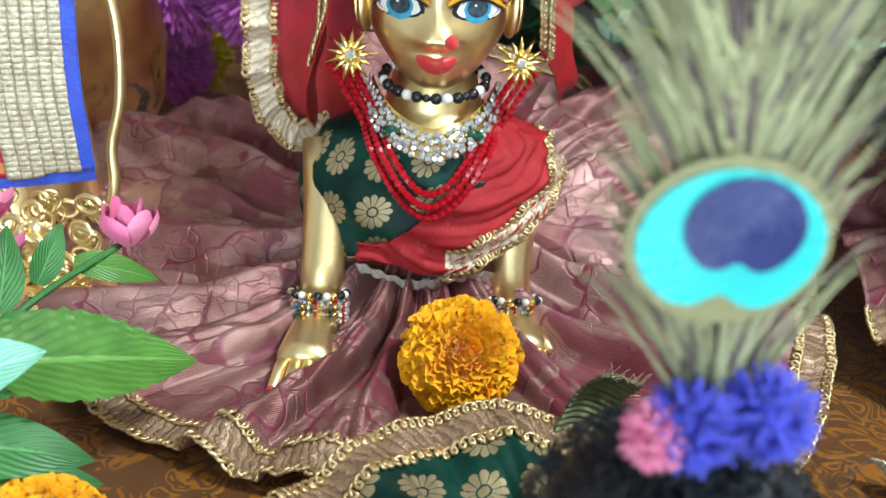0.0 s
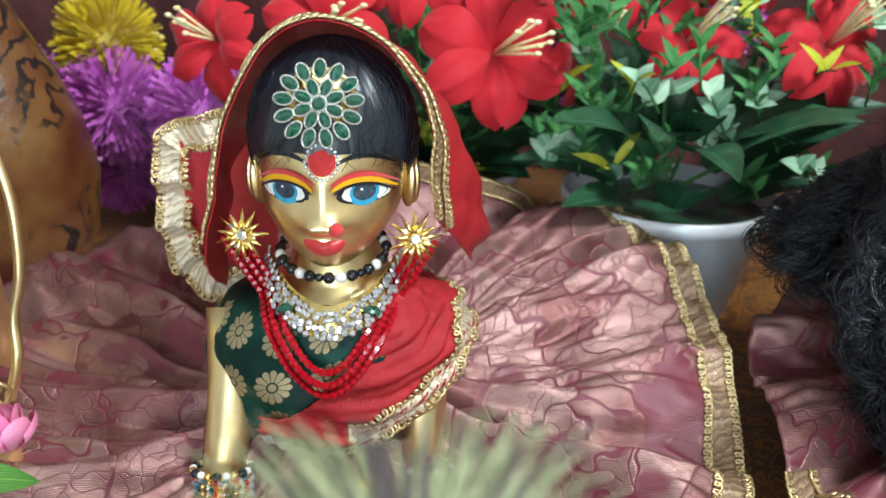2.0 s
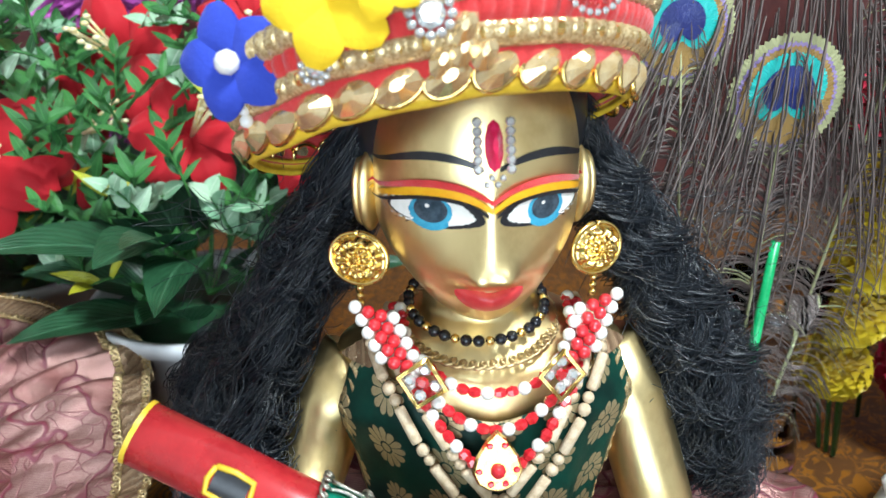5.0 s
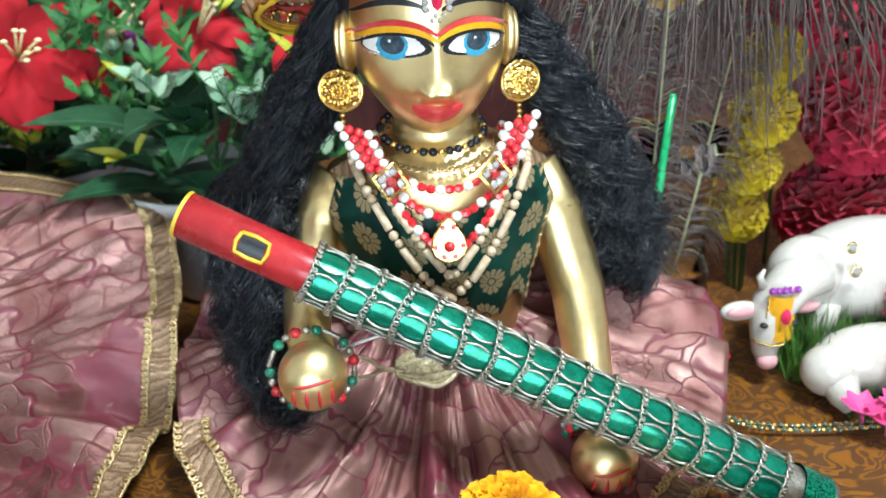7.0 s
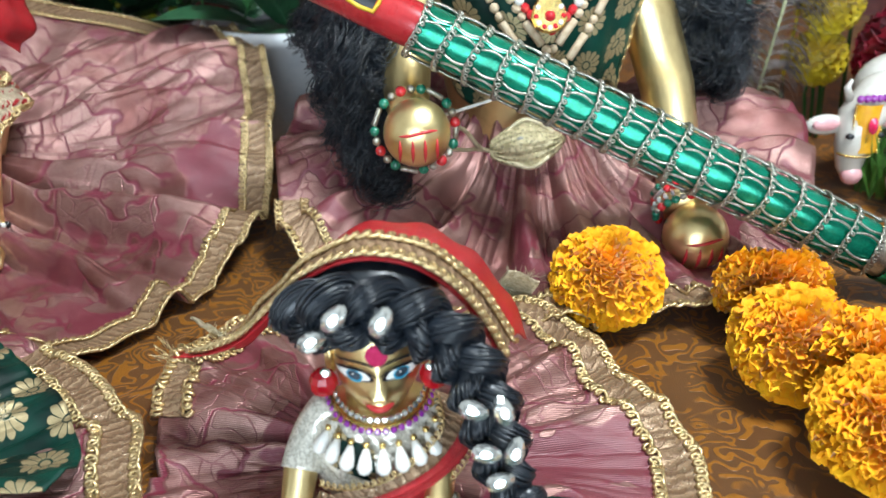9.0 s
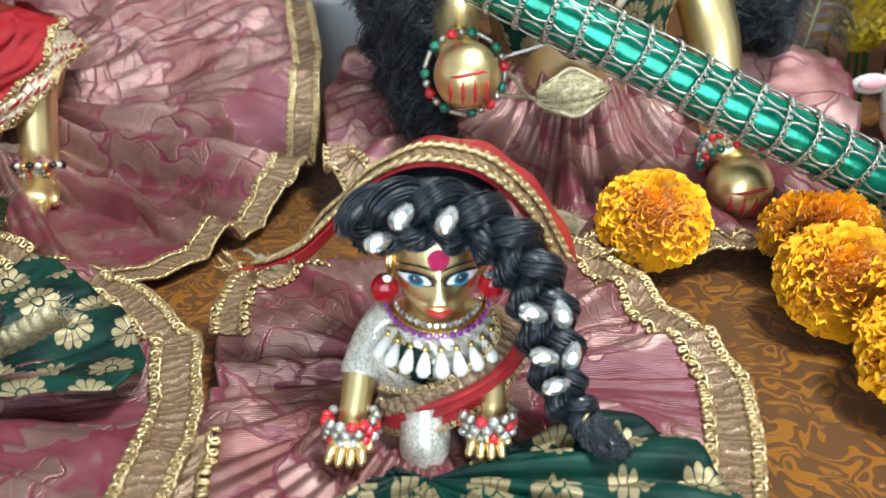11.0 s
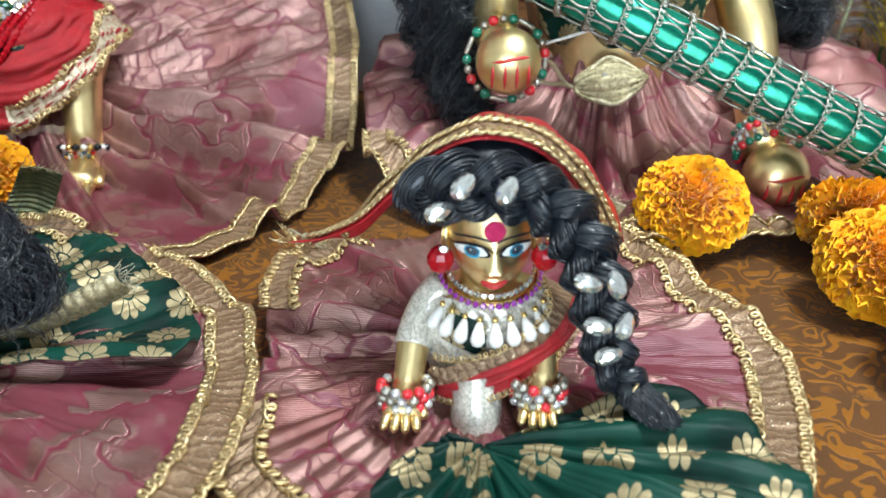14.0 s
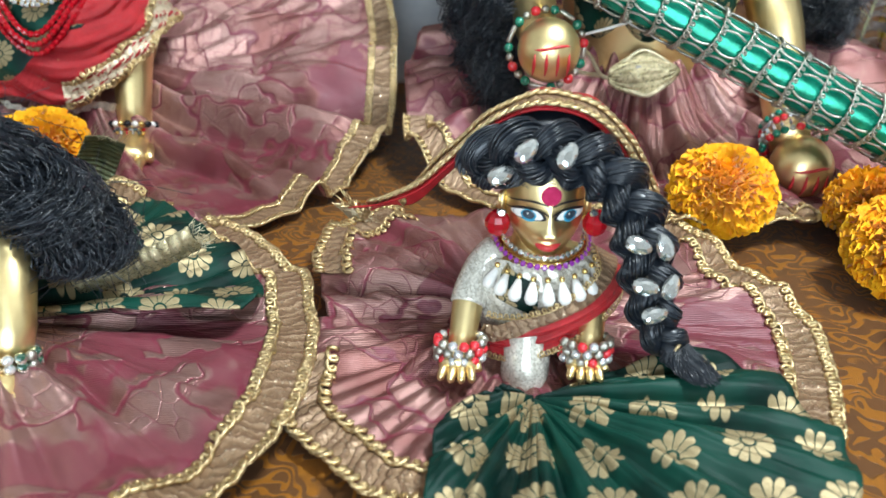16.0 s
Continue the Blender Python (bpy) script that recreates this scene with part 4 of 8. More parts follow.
def frame_at(p, normal, along=(0, 0, 1)):
    """A matrix at p whose z is the normal and whose x follows along."""
    z = Vector(normal).normalized()
    x = Vector(along)
    x = (x - z * x.dot(z)).normalized()
    y = z.cross(x)
    mt = Matrix((x, y, z)).transposed().to_4x4()
    mt.translation = Vector(p)
    return mt


def strand(parent, path, spec, gap=1.0, name="bead"):
    """Beads along a path; spec: (kind, radius, material, length in radii) in turn."""
    path = [Vector(p) for p in path]
    cum = [0.0]
    for p, q in zip(path, path[1:]):
        cum.append(cum[-1] + (q - p).length)
    s, i = 0.0, 0
    c = M()
    c.tube(path, 0.0003, 4)
    part("cord", c, GOLD, parent)
    while True:
        kind, r, mat, ln = spec[i % len(spec)]
        s += r * ln * gap / 2
        if s > cum[-1]:
            break
        j = max(k for k in range(len(cum) - 1) if cum[k] <= s)
        p = path[j].lerp(path[j + 1], (s - cum[j]) / max(1e-9, cum[j + 1] - cum[j]))
        piece(name, bead_mesh(kind, r, mat), parent, frame_at(p, path[j + 1] - path[j], (0.3, 0.2, 1)))
        s += r * ln * gap / 2
        i += 1


def ring_path(c, r, axis=(0, 0, 1), n=40, squash=1.0, sag=0.0):
    mt = frame_at(c, axis, (1, 0, 0.001))
    return [mt @ Vector((r * math.cos(2 * math.pi * i / n), r * squash * math.sin(2 * math.pi * i / n), 0)) + Vector((0, 0, sag * math.sin(2 * math.pi * i / n))) for i in range(n + 1)]


# ---- the red-veiled statue's dress ----
DRAPE_A = [(0.022, 0.05, 0.036), (0.04, 0.061, 0.042), (0.06, 0.0645, 0.044), (0.08, 0.063, 0.042), (0.094, 0.054, 0.037), (0.104, 0.036, 0.03), (0.112, 0.026, 0.026)]


def drape(rings, cx, cy):
    zs = [(r[0], r[1]) for r in rings]
    ys = [(r[0], r[2]) for r in rings]

    def at(ang, z, off=0.0):
        a = radians(ang)
        return Vector((cx + (lerp_table(zs, z) + off) * math.cos(a), cy + (lerp_table(ys, z) + off) * math.sin(a), z))
    return at


WRAP_A = drape(DRAPE_A, 0.001, 0.402)
COLLAR_A = drape([(0.088, 0.044, 0.049), (0.1, 0.039, 0.043), (0.11, 0.035, 0.036), (0.122, 0.033, 0.03)], 0.001, 0.4)


def dress_a():
    root = thing("green_blouse", "green brocade blouse with woven gold leaves on the brass statue", "blouse", (0.0, 0.402, 0.03))
    m = M()

    def low(ang):
        return 0.05 - 0.012 * math.sin(radians((ang - 150) * 1.5)) + 0.02 * smooth01((ang - 262) / 30)

    def fn(u, v):
        ang = 130 + 170 * u
        z0, z1 = low(ang), 0.104
        z = z0 + (z1 - z0) * v
        return WRAP_A(ang, z, 0.0012 + 0.0018 * math.sin(ang * 0.22 + 40 * v * (1 - u)) * (1 - v) + 0.0012 * bump_noise(ang * 0.1, z * 90, 2, 1))
    m.grid(fn, 70, 30, 0, False, lambda u, v: (u * 0.16, v * 0.06))
    fab = part("fabric", m, GREEN, root)
    s = fab.modifiers.new("thickness", "SOLIDIFY")
    s.thickness = 0.0009
    c = M()
    ps = [WRAP_A(130 + 150 * i / 60, low(130 + 150 * i / 60), 0.0022) for i in range(61)]
    c.tube(braid_points(ps, [Vector((p.x, p.y - 0.402, 0)).normalized() for p in ps], 0.001, 0.0026), 0.0004, 4)
    part("hem_braid", c, GOLD, root)

    root = thing("red_shawl", "red gauze shawl with gold edging draped over the shoulder", "shawl", (0.02, 0.402, 0.03))

    def edge(ang):
        return 0.036 + 0.045 * smooth01((ang - 272) / 85) + 0.006 * math.exp(-((ang - 250) / 12) ** 2)

    def top(ang):
        return min(0.106, 0.05 + 0.058 * smooth01((ang - 246) / 62))

    def sash(ang, w):
        z = min(edge(ang) + w, top(ang) + 0.001)
        f = (z - edge(ang)) / 0.07
        off = 0.0045 + 0.0026 * math.sin(26 * f + ang * 0.16) * (0.3 + f) * (1 - 0.4 * f) + 0.0011 * math.sin(70 * f + ang * 0.33 + 2 * bump_noise(ang * 0.05, z * 60, 3, 1)) + 0.0012 * bump_noise(ang * 0.14, z * 140, 8, 1)
        return WRAP_A(ang, z, off)
    m = M()
    m.grid(lambda u, v: sash(240 + 170 * u, (top(240 + 170 * u) - edge(240 + 170 * u)) * v), 90, 34)
    fab = part("fabric", m, RED_CLOTH, root)
    s = fab.modifiers.new("thickness", "SOLIDIFY")
    s.thickness = 0.0008
    trim_on(root, lambda t, w: sash(t, w), 278, 405, 0.0125, 70, "edging", 0.0, (0.001, 0.402, 0.06), PALE_RIBBON)
    m = M()
    m.grid(lambda u, v: WRAP_A(236 + 80 * u, 0.034 - 0.006 * v + 0.003 * math.cos(u * 9), 0.003 + 0.0012 * math.sin(u * 70)), 80, 4)
    part("lace", m, SILVER_GLITTER, root, "silver sequinned lace")

    # veil over the head
    root = thing("red_veil", "red gauze veil with gold braid over black hair", "veil", (0.0, 0.41, 0.13))
    arch = [(-0.054, 0.376, 0.133), (-0.049, 0.374, 0.152), (-0.043, 0.373, 0.18), (-0.031, 0.373, 0.208), (-0.015, 0.375, 0.2255), (0.003, 0.377, 0.229), (0.022, 0.376, 0.222), (0.036, 0.375, 0.208), (0.0455, 0.375, 0.187), (0.046, 0.376, 0.164), (0.05, 0.385, 0.14)]
    back = [(-0.062, 0.43, 0.085), (-0.06, 0.435, 0.12), (-0.055, 0.44, 0.15), (-0.043, 0.445, 0.18), (-0.02, 0.447, 0.203), (0.003, 0.448, 0.208), (0.028, 0.447, 0.2), (0.05, 0.445, 0.175), (0.066, 0.44, 0.15), (0.074, 0.43, 0.124), (0.066, 0.42, 0.108)]
    pa, pb = curve_through(arch, 120), curve_through(back, 120)

    def veil(t, w):
        i = max(0, min(119, int(t)))
        f = max(0.0, min(1.0, t - i))
        a, b = pa[i].lerp(pa[i + 1], f), pb[i].lerp(pb[i + 1], f)
        d = (b - a).length
        q = w / d
        p = a.lerp(b, q)
        out = Vector((p.x, 0.0, p.z - 0.165))
        out = out.normalized() if out.length > 1e-6 else Vector((0, 0, 1))
        return p + out * (0.005 * math.sin(math.pi * min(1, q)) + 0.0022 * math.sin(t * 0.5 + 3 * q) * q + 0.0012 * bump_noise(t * 0.13, q * 5, 0, 1))
    m = M()
    m.grid(lambda u, v: veil(119.9 * u, v * (pb[int(119 * u)] - pa[int(119 * u)]).length), 120, 26)
    fab = part("fabric", m, RED_CLOTH, root)
    s = fab.modifiers.new("thickness", "SOLIDIFY")
    s.thickness = 0.0007
    trim_on(root, lambda t, w: veil(t, w), 2, 118, 0.0065, 130, "edging", 0.0005, (0.001, 0.41, 0.16))
    # the loop of ribbon at the veil's back corner
    loop = curve_through([(-0.055, 0.46, 0.172), (-0.075, 0.462, 0.168), (-0.101, 0.464, 0.157), (-0.104, 0.464, 0.13), (-0.103, 0.462, 0.1), (-0.093, 0.46, 0.076), (-0.072, 0.455, 0.066), (-0.05, 0.445, 0.076)], 140)

    def tail(t, w):
        i = max(0, min(139, int(t)))
        p = loop[i].lerp(loop[i + 1], max(0, min(1, t - i)))
        d = (loop[i + 1] - loop[i]).normalized()
        inn = Vector((0, -1, 0)).cross(d).normalized()
        return p + inn * (-w) + Vector((0, -0.003 * math.sin(t * 0.35), 0))
    ctr = Vector((-0.07, 0.46, 0.118))
    sgn = -1 if (Vector(tail(60, 0.01)) - ctr).length > (Vector(tail(60, 0)) - ctr).length else 1
    trim_on(root, lambda t, w: tail(t, w * sgn), 0, 139, 0.014, 120, "tail", 0.0, None, PALE_RIBBON)
    m = M()
    m.grid(lambda u, v: ctr + Vector((0.025 * (u - 0.5) * 2 + 0.004, 0.004 + 0.003 * math.sin(u * 9), 0.036 * (v - 0.5) * 2)) * 1.0, 20, 20)
    part("tail_gauze", m, RED_CLOTH, root)

    # hair
    root = thing("hair", "smooth black hair parted under the red veil", "hair", (0.0, 0.4, 0.17))
    m = M()

    def cap(u, v):
        a = 2 * math.pi * v
        front = max(0.0, -math.sin(a))
        pol = u * (1.5 + 0.75 * (1 - front) ** 1.5 - 0.06 * math.cos(a * 2))
        r = 1 + 0.004 * math.sin(a * 66 + 6 * math.sin(pol * 3)) + 0.004 * math.sin(a * 23 + 2 * pol)
        return Vector((0.001 + 0.0385 * r * math.sin(pol) * math.cos(a), 0.398 + 0.0405 * r * math.sin(pol) * math.sin(a), 0.178 + 0.043 * r * math.cos(pol)))
    m.grid(cap, 40, 160, 0, True)
    part("hair_cap", m, HAIR, root)
    rng = random.Random(4)
    w = M()
    for i in range(150):
        a = rng.uniform(0, 2 * math.pi)
        p = [cap(k / 8 * rng.uniform(0.95, 1.12), (a + 0.05 * k * rng.uniform(-1, 1)) / (2 * math.pi)) * 1.0 for k in range(3, 9)]
        p = [Vector(q) + Vector((rng.uniform(-1, 1), rng.uniform(-1.2, 0.2), rng.uniform(-0.6, 1))) * 0.0012 for q in p]
        w.tube(p, 0.00012, 3)
    part("stray_hair", w, HAIR, root, "", True, "stuff")


dress_a()


def flower_jewel(root, c, normal, scale, rings, gem):
    """Rings of leaf-shaped stones in gilt settings round a centre stone."""
    mt = frame_at(c, normal, (0, 0, 1))
    piece("setting", bead_mesh("ring", 0.19 * scale, SILVER), root, mt)
    piece("gem", bead_mesh("stone", 0.18 * scale, gem), root, mt)
    for n, rad, size, ph in rings:
        for i in range(n):
            a = 2 * math.pi * (i + ph) / n
            q = mt @ Matrix.Rotation(a, 4, "Z") @ Matrix.Translation((rad * scale, 0, 0.0))
            piece("setting", bead_mesh("rim", size * scale, SILVER), root, q)
            piece("gem", bead_mesh("gem", size * scale, gem), root, q)


def jewels_a():
    j = thing("hair_brooch", "round hair brooch of green leaf-shaped stones set in gold", "brooch", (0.0, 0.356, 0.2))
    flower_jewel(j, (0.001, 0.3535, 0.2005), (0, -1, 0.5), 0.0165, [(8, 0.42, 0.2, 0.5), (13, 0.86, 0.215, 0.0)], GREEN_GEM)
    bk = M()
    bk.ball((0.001, 0.362, 0.2), (0.015, 0.0025, 0.014), 0, 8, 20)
    part("backing", bk, GOLD_METAL, j)

    j = thing("forehead_dot", "red forehead dot ringed with tiny pearls", "ornament", (0.001, 0.357, 0.174))
    for i in range(20):
        a = 2 * math.pi * i / 20
        piece("pearl", bead_mesh("round", 0.0009, CLEAR_GEM), j, Matrix.Translation(HEAD_A.at(0.0068 * math.cos(a), 0.0065 + 0.0072 * math.sin(a), 0.0012)))
    s = M()
    s.ball(HEAD_A.at(0.0062, 0.1485 - 0.169, 0.0012), 0.0031, 0, 8, 12)
    thing("nose_stud", "dark red round nose stud", "ornament", HEAD_A.at(0.0062, 0.1485 - 0.169), s, RED_FELT)
    for sx in (-1, 1):
        c = Vector((0.001 + sx * 0.0385, 0.372, 0.137))
        e = thing("earring", "gold starburst earring with clear stones", "earring", c, group="earrings of the veiled statue")
        mt = frame_at(c, (0.15 * sx, -1, 0.2))
        ray = M()
        for i in range(13):
            a = 2 * math.pi * i / 13
            d = mt.to_3x3() @ Vector((math.cos(a), math.sin(a), 0.22 if i % 2 else 0.0))
            ray.tube([c, c + d * 0.005, c + d * (0.0105 if i % 2 else 0.0125)], [0.0008, 0.0016, 0.0003], 5)
        part("starburst", ray, GOLD_METAL, e, "", True, "stuff")
        piece("centre_stone", bead_mesh("stone", 0.0026, CLEAR_GEM), e, mt @ Matrix.Translation((0, 0, 0.0012)))
        for i in range(7):
            a = 2 * math.pi * i / 7
            piece("stone", bead_mesh("stone", 0.0013, CLEAR_GEM if i % 2 else YELLOW_PAINT), e, mt @ Matrix.Translation((0.0055 * math.cos(a), 0.0055 * math.sin(a), 0.0008)))

    k = thing("bead_choker", "choker of black and white beads round the brass neck", "necklace", (0, 0.39, 0.118))
    path = [Vector((0.001 + 0.0245 * math.cos(q), 0.3875 + 0.0245 * math.sin(q), 0.1255 + 0.0045 * math.sin(q))) for q in [i * 2 * math.pi / 50 for i in range(51)]]
    strand(k, path, [("round", 0.0028, BLACK_BEAD, 2), ("round", 0.0026, PEARL, 1.8), ("round", 0.0028, BLACK_BEAD, 2), ("round", 0.002, BLACK_BEAD, 1.6)])

    k = thing("stone_collar", "silver collar of clear stones with green drops", "necklace", (0, 0.37, 0.1))
    rng = random.Random(8)
    for row in range(5):
        n = 30
        for i in range(n):
            a = 200 + 140 * i / (n - 1)
            s = abs(a - 270) / 70
            z = 0.098 + 0.019 * s ** 1.5 + row * 0.0023 - 0.003
            p = COLLAR_A(a, z, 0.0015 * (row == 2)) + Vector((rng.uniform(-1, 1), 0, rng.uniform(-1, 1))) * 0.0009
            nrm = Vector((math.cos(radians(a)), math.sin(radians(a)), 0.4))
            piece("stone", bead_mesh("stone", 0.0016, CLEAR_GEM), k, frame_at(p, nrm + Vector((rng.uniform(-1, 1), 0, rng.uniform(-1, 1))) * 0.35))
    for sx in (-1, 1):
        p = COLLAR_A(270 + sx * 30, 0.105, 0.0025)
        piece("green_drop", bead_mesh("gem", 0.0042, GREEN_GEM), k, frame_at(p, (0.2 * sx, -1, 0.3), (sx, 0, -0.3)), "green drop stone")
    b = M()
    b.grid(lambda u, v: COLLAR_A(198 + 144 * u, 0.094 + 0.013 * v + 0.019 * abs(2 * u - 1) ** 1.5, -0.0014), 50, 6)
    part("band", b, GOLD_METAL, k)

    for n, (dep, xx, zz, off) in enumerate(((0.064, 0.05, 0.132, 0.0075), (0.058, 0.045, 0.1315, 0.009), (0.052, 0.04, 0.131, 0.0075))):
        k = thing("red_bead_necklace", "long strand of faceted red crystal beads", "necklace", (0, 0.36, 0.09), group="red bead strands")
        path = []
        for i in range(61):
            s = -1 + 2 * i / 60
            x, z = 0.001 + xx * (s * 0.75 + 0.25 * s ** 3) * (1 if s < 0 else 0.95), zz - dep * (1 - abs(s) ** 2.0)
            a = math.degrees(math.acos(max(-1, min(1, x / max(0.02, lerp_table([(r[0], r[1]) for r in DRAPE_A], z)) * 0.98))))
            y = WRAP_A(-a, z, off).y
            path.append(Vector((x, min(y, 0.382), z)))
        strand(k, path, [("facet", 0.002, GARNET, 1.8)])

    for cx, cy, cz, first in ((-0.05, 0.354, 0.02, BLACK_BEAD), (0.0455, 0.3645, 0.0165, BLACK_BEAD)):
        k = thing("bracelet", "bracelet of black and white beads with coloured stones", "bracelet", (cx, cy, cz), group="bracelets")
        strand(k, ring_path((cx, cy, cz + 0.005), 0.0134, (0, 0.35, 1)), [("round", 0.0023, first, 2), ("round", 0.0019, PEARL, 2), ("round", 0.002, GOLD_METAL, 2)])
        mt = frame_at((cx - 0.003, cy - 0.0125, cz - 0.004), (0, -1, 0.3))
        piece("stone", bead_mesh("stone", 0.0022, RED_GEM), k, mt)
        cols = [BLUE_GEM, CLEAR_GEM, GREEN_GEM, CLEAR_GEM, BLUE_GEM, CLEAR_GEM, RED_GEM]
        for i in range(7):
            a = 2 * math.pi * i / 7
            piece("stone", bead_mesh("stone", 0.0017, cols[i]), k, mt @ Matrix.Translation((0.0042 * math.cos(a), 0.0042 * math.sin(a), 0)))
        for d in (0.0015, 0.005, 0.0085):
            strand(k, ring_path((cx, cy - 0.3 * d, cz - d + 0.001), 0.0134, (0, 0.35, 1)), [("stone", 0.0017, CLEAR_GEM, 2), ("stone", 0.0017, BLUE_GEM if d < 0.004 else GREEN_GEM, 2), ("round", 0.0013, GOLD_METAL, 2), ("stone", 0.0017, CLEAR_GEM, 2), ("stone", 0.0017, RED_GEM, 2)])
        strand(k, ring_path((cx, cy, cz + 0.0015), 0.0128, (0, 0.35, 1)), [("facet", 0.0013, CLEAR_GEM, 2), ("facet", 0.0013, BLUE_GEM, 2), ("round", 0.0012, GOLD_METAL, 2), ("facet", 0.0013, RED_GEM, 2)])


jewels_a()


# ---- hair made of strands ----
def hair_mass(m, path, rho, n, r, seed, curl=0.0038, wave=0.042, core=0.62, seg=18, flat=1.0):
    """Wavy strands round a line, over a dark core."""
    rng = random.Random(seed)
    line = curve_through(path, seg)
    rad = [lerp_table(rho, i / seg) for i in range(seg + 1)]
    if core:
        m.tube([p + Vector((0, 0.002, 0)) for p in line], [max(0.0005, q * core) for q in rad], 14)
    tot = sum((a - b).length for a, b in zip(line, line[1:]))
    for k in range(n):
        a, d = rng.uniform(0, 2 * math.pi), math.sqrt(rng.uniform(0.25, 1.05))
        ph, ph2, cw = rng.uniform(0, 6.3), rng.uniform(0, 6.3), curl * rng.uniform(0.4, 1.5)
        e = rng.uniform(0.86, 1.0)
        s0 = rng.uniform(0, 0.07)
        clump = rng.choice((0.0, 1.3, 2.6, 3.9, 5.2))
        pts = []
        for i in range(seg + 1):
            t = s0 + (e - s0) * i / seg
            x = t * seg
            j = min(int(x), seg - 1)
            p = line[j].lerp(line[j + 1], x - j)
            w = 2 * math.pi * t * tot / wave
            aa = a + 0.5 * math.sin(w * 0.5 + clump)
            q = rad[j] * d
            pts.append(p + Vector((q * math.cos(aa) + cw * math.sin(w + clump + 0.07 * ph), q * flat * math.sin(aa) + cw * math.cos(w + clump + 0.07 * ph2), 0.3 * cw * math.sin(w * 0.7 + clump + 0.1 * ph2))))
        m.tube(pts, [r] * (seg - 1) + [r * 0.7, r * 0.3], 3, 0, False)


def ringlets(m, path, rho, clumps, threads, seed, curl=0.0055, pitch=0.024, core=0.5):
    """Curled locks of fine threads round a line, with loose ends."""
    rng = random.Random(seed)
    line = curve_through(path, 60)
    if core:
        m.tube([p + Vector((0, 0.004, 0)) for p in line[:52]], [max(0.0005, lerp_table(rho, i / 60) * core) for i in range(52)], 14)
    tot = sum((a - b).length for a, b in zip(line, line[1:]))
    for k in range(clumps):
        a, d = rng.uniform(0, 2 * math.pi), math.sqrt(rng.uniform(0.05, 1.0))
        t0 = rng.uniform(0, 0.45) if k % 3 else 0.0
        t1 = min(1.0, t0 + rng.uniform(0.4, 0.8)) if k % 3 else rng.uniform(0.75, 1.0)
        turn, ph, cr = rng.choice((-1, 1)) * 2 * math.pi * tot / (pitch * rng.uniform(0.75, 1.4)), rng.uniform(0, 6.3), curl * rng.uniform(0.6, 1.3)
        flare = rng.uniform(0, 0.5)
        nseg = max(12, int((t1 - t0) * 70))
        for j in range(threads):
            dp, dr = rng.uniform(-0.8, 0.8), rng.uniform(-0.0026, 0.0026)
            du = Vector((rng.uniform(-1, 1), rng.uniform(-1, 1), rng.uniform(-1, 1))) * 0.0022
            pts = []
            for i in range(nseg + 1):
                f = i / nseg
                t = t0 + (t1 - t0) * f
                x = min(59.999, t * 60)
                q = line[int(x)].lerp(line[int(x) + 1], x - int(x))
                w = ph + dp + turn * t
                r = lerp_table(rho, t) * d * (1 + flare * f * f)
                g = (cr + dr) * smooth01(f * 3 + 0.15)
                pts.append(q + du * (1 + f) + Vector((r * math.cos(a) + g * math.cos(w), r * math.sin(a) + g * math.sin(w), 0.5 * g * math.sin(w + 1))))
            m.tube(pts, [0.00025] * (nseg - 1) + [0.0002, 0.0001], 3, 0, False)


def hair_b():
    root = thing("hair", "long wavy black hair falling beside the brass face", "hair", (0.363, 0.4, 0.1))
    m = M()
    ringlets(m, [(0.334, 0.405, 0.262), (0.312, 0.408, 0.225), (0.293, 0.41, 0.19), (0.276, 0.402, 0.15), (0.264, 0.385, 0.115), (0.263, 0.366, 0.085), (0.27, 0.35, 0.055), (0.28, 0.342, 0.035)], [(0, 0.009), (0.3, 0.013), (0.6, 0.017), (0.85, 0.012), (1, 0.007)], 100, 14, 3)
    part("lock", m, HAIR, root, "", True, "stuff")
    m = M()
    ringlets(m, [(0.322, 0.422, 0.215), (0.302, 0.435, 0.175), (0.277, 0.447, 0.148), (0.257, 0.45, 0.128), (0.25, 0.446, 0.108), (0.256, 0.436, 0.09)], [(0, 0.01), (0.4, 0.016), (0.75, 0.02), (1, 0.012)], 60, 14, 17, 0.007, 0.03)
    part("lock", m, HAIR, root, "", True, "stuff")
    m = M()
    ringlets(m, [(0.395, 0.41, 0.262), (0.414, 0.412, 0.225), (0.436, 0.412, 0.19), (0.458, 0.408, 0.155), (0.472, 0.402, 0.12), (0.48, 0.398, 0.09), (0.484, 0.395, 0.07)], [(0, 0.01), (0.3, 0.018), (0.6, 0.02), (0.85, 0.017), (1, 0.01)], 95, 14, 7)
    part("lock", m, HAIR, root, "", True, "stuff")
    m = M()
    m.ball((0.363, 0.405, 0.25), (0.046, 0.036, 0.05), 0, 16, 30)
    m.ball((0.353, 0.4, 0.272), (0.06, 0.044, 0.018), 0, 12, 30)
    part("hair_back", m, HAIR, root)
    w = M()
    rng = random.Random(5)
    for k in range(320):
        a = rng.choice((0, 1))
        p = Vector((rng.uniform(0.25, 0.3) if a else rng.uniform(0.43, 0.49), rng.uniform(0.385, 0.42), rng.uniform(0.09, 0.22)))
        d = Vector((rng.uniform(-1, 1), rng.uniform(-0.6, 0.3), rng.uniform(-1, 0.5))) * 0.022
        b = Vector((rng.uniform(-1, 1), rng.uniform(-1, 1), rng.uniform(-1, 1))) * 0.012
        w.tube([p + d * t + b * t * t for t in (0, 0.25, 0.5, 0.75, 1)], 0.00016, 3, 0, False)
    part("stray_hair", w, HAIR, root, "", True, "stuff")


hair_b()


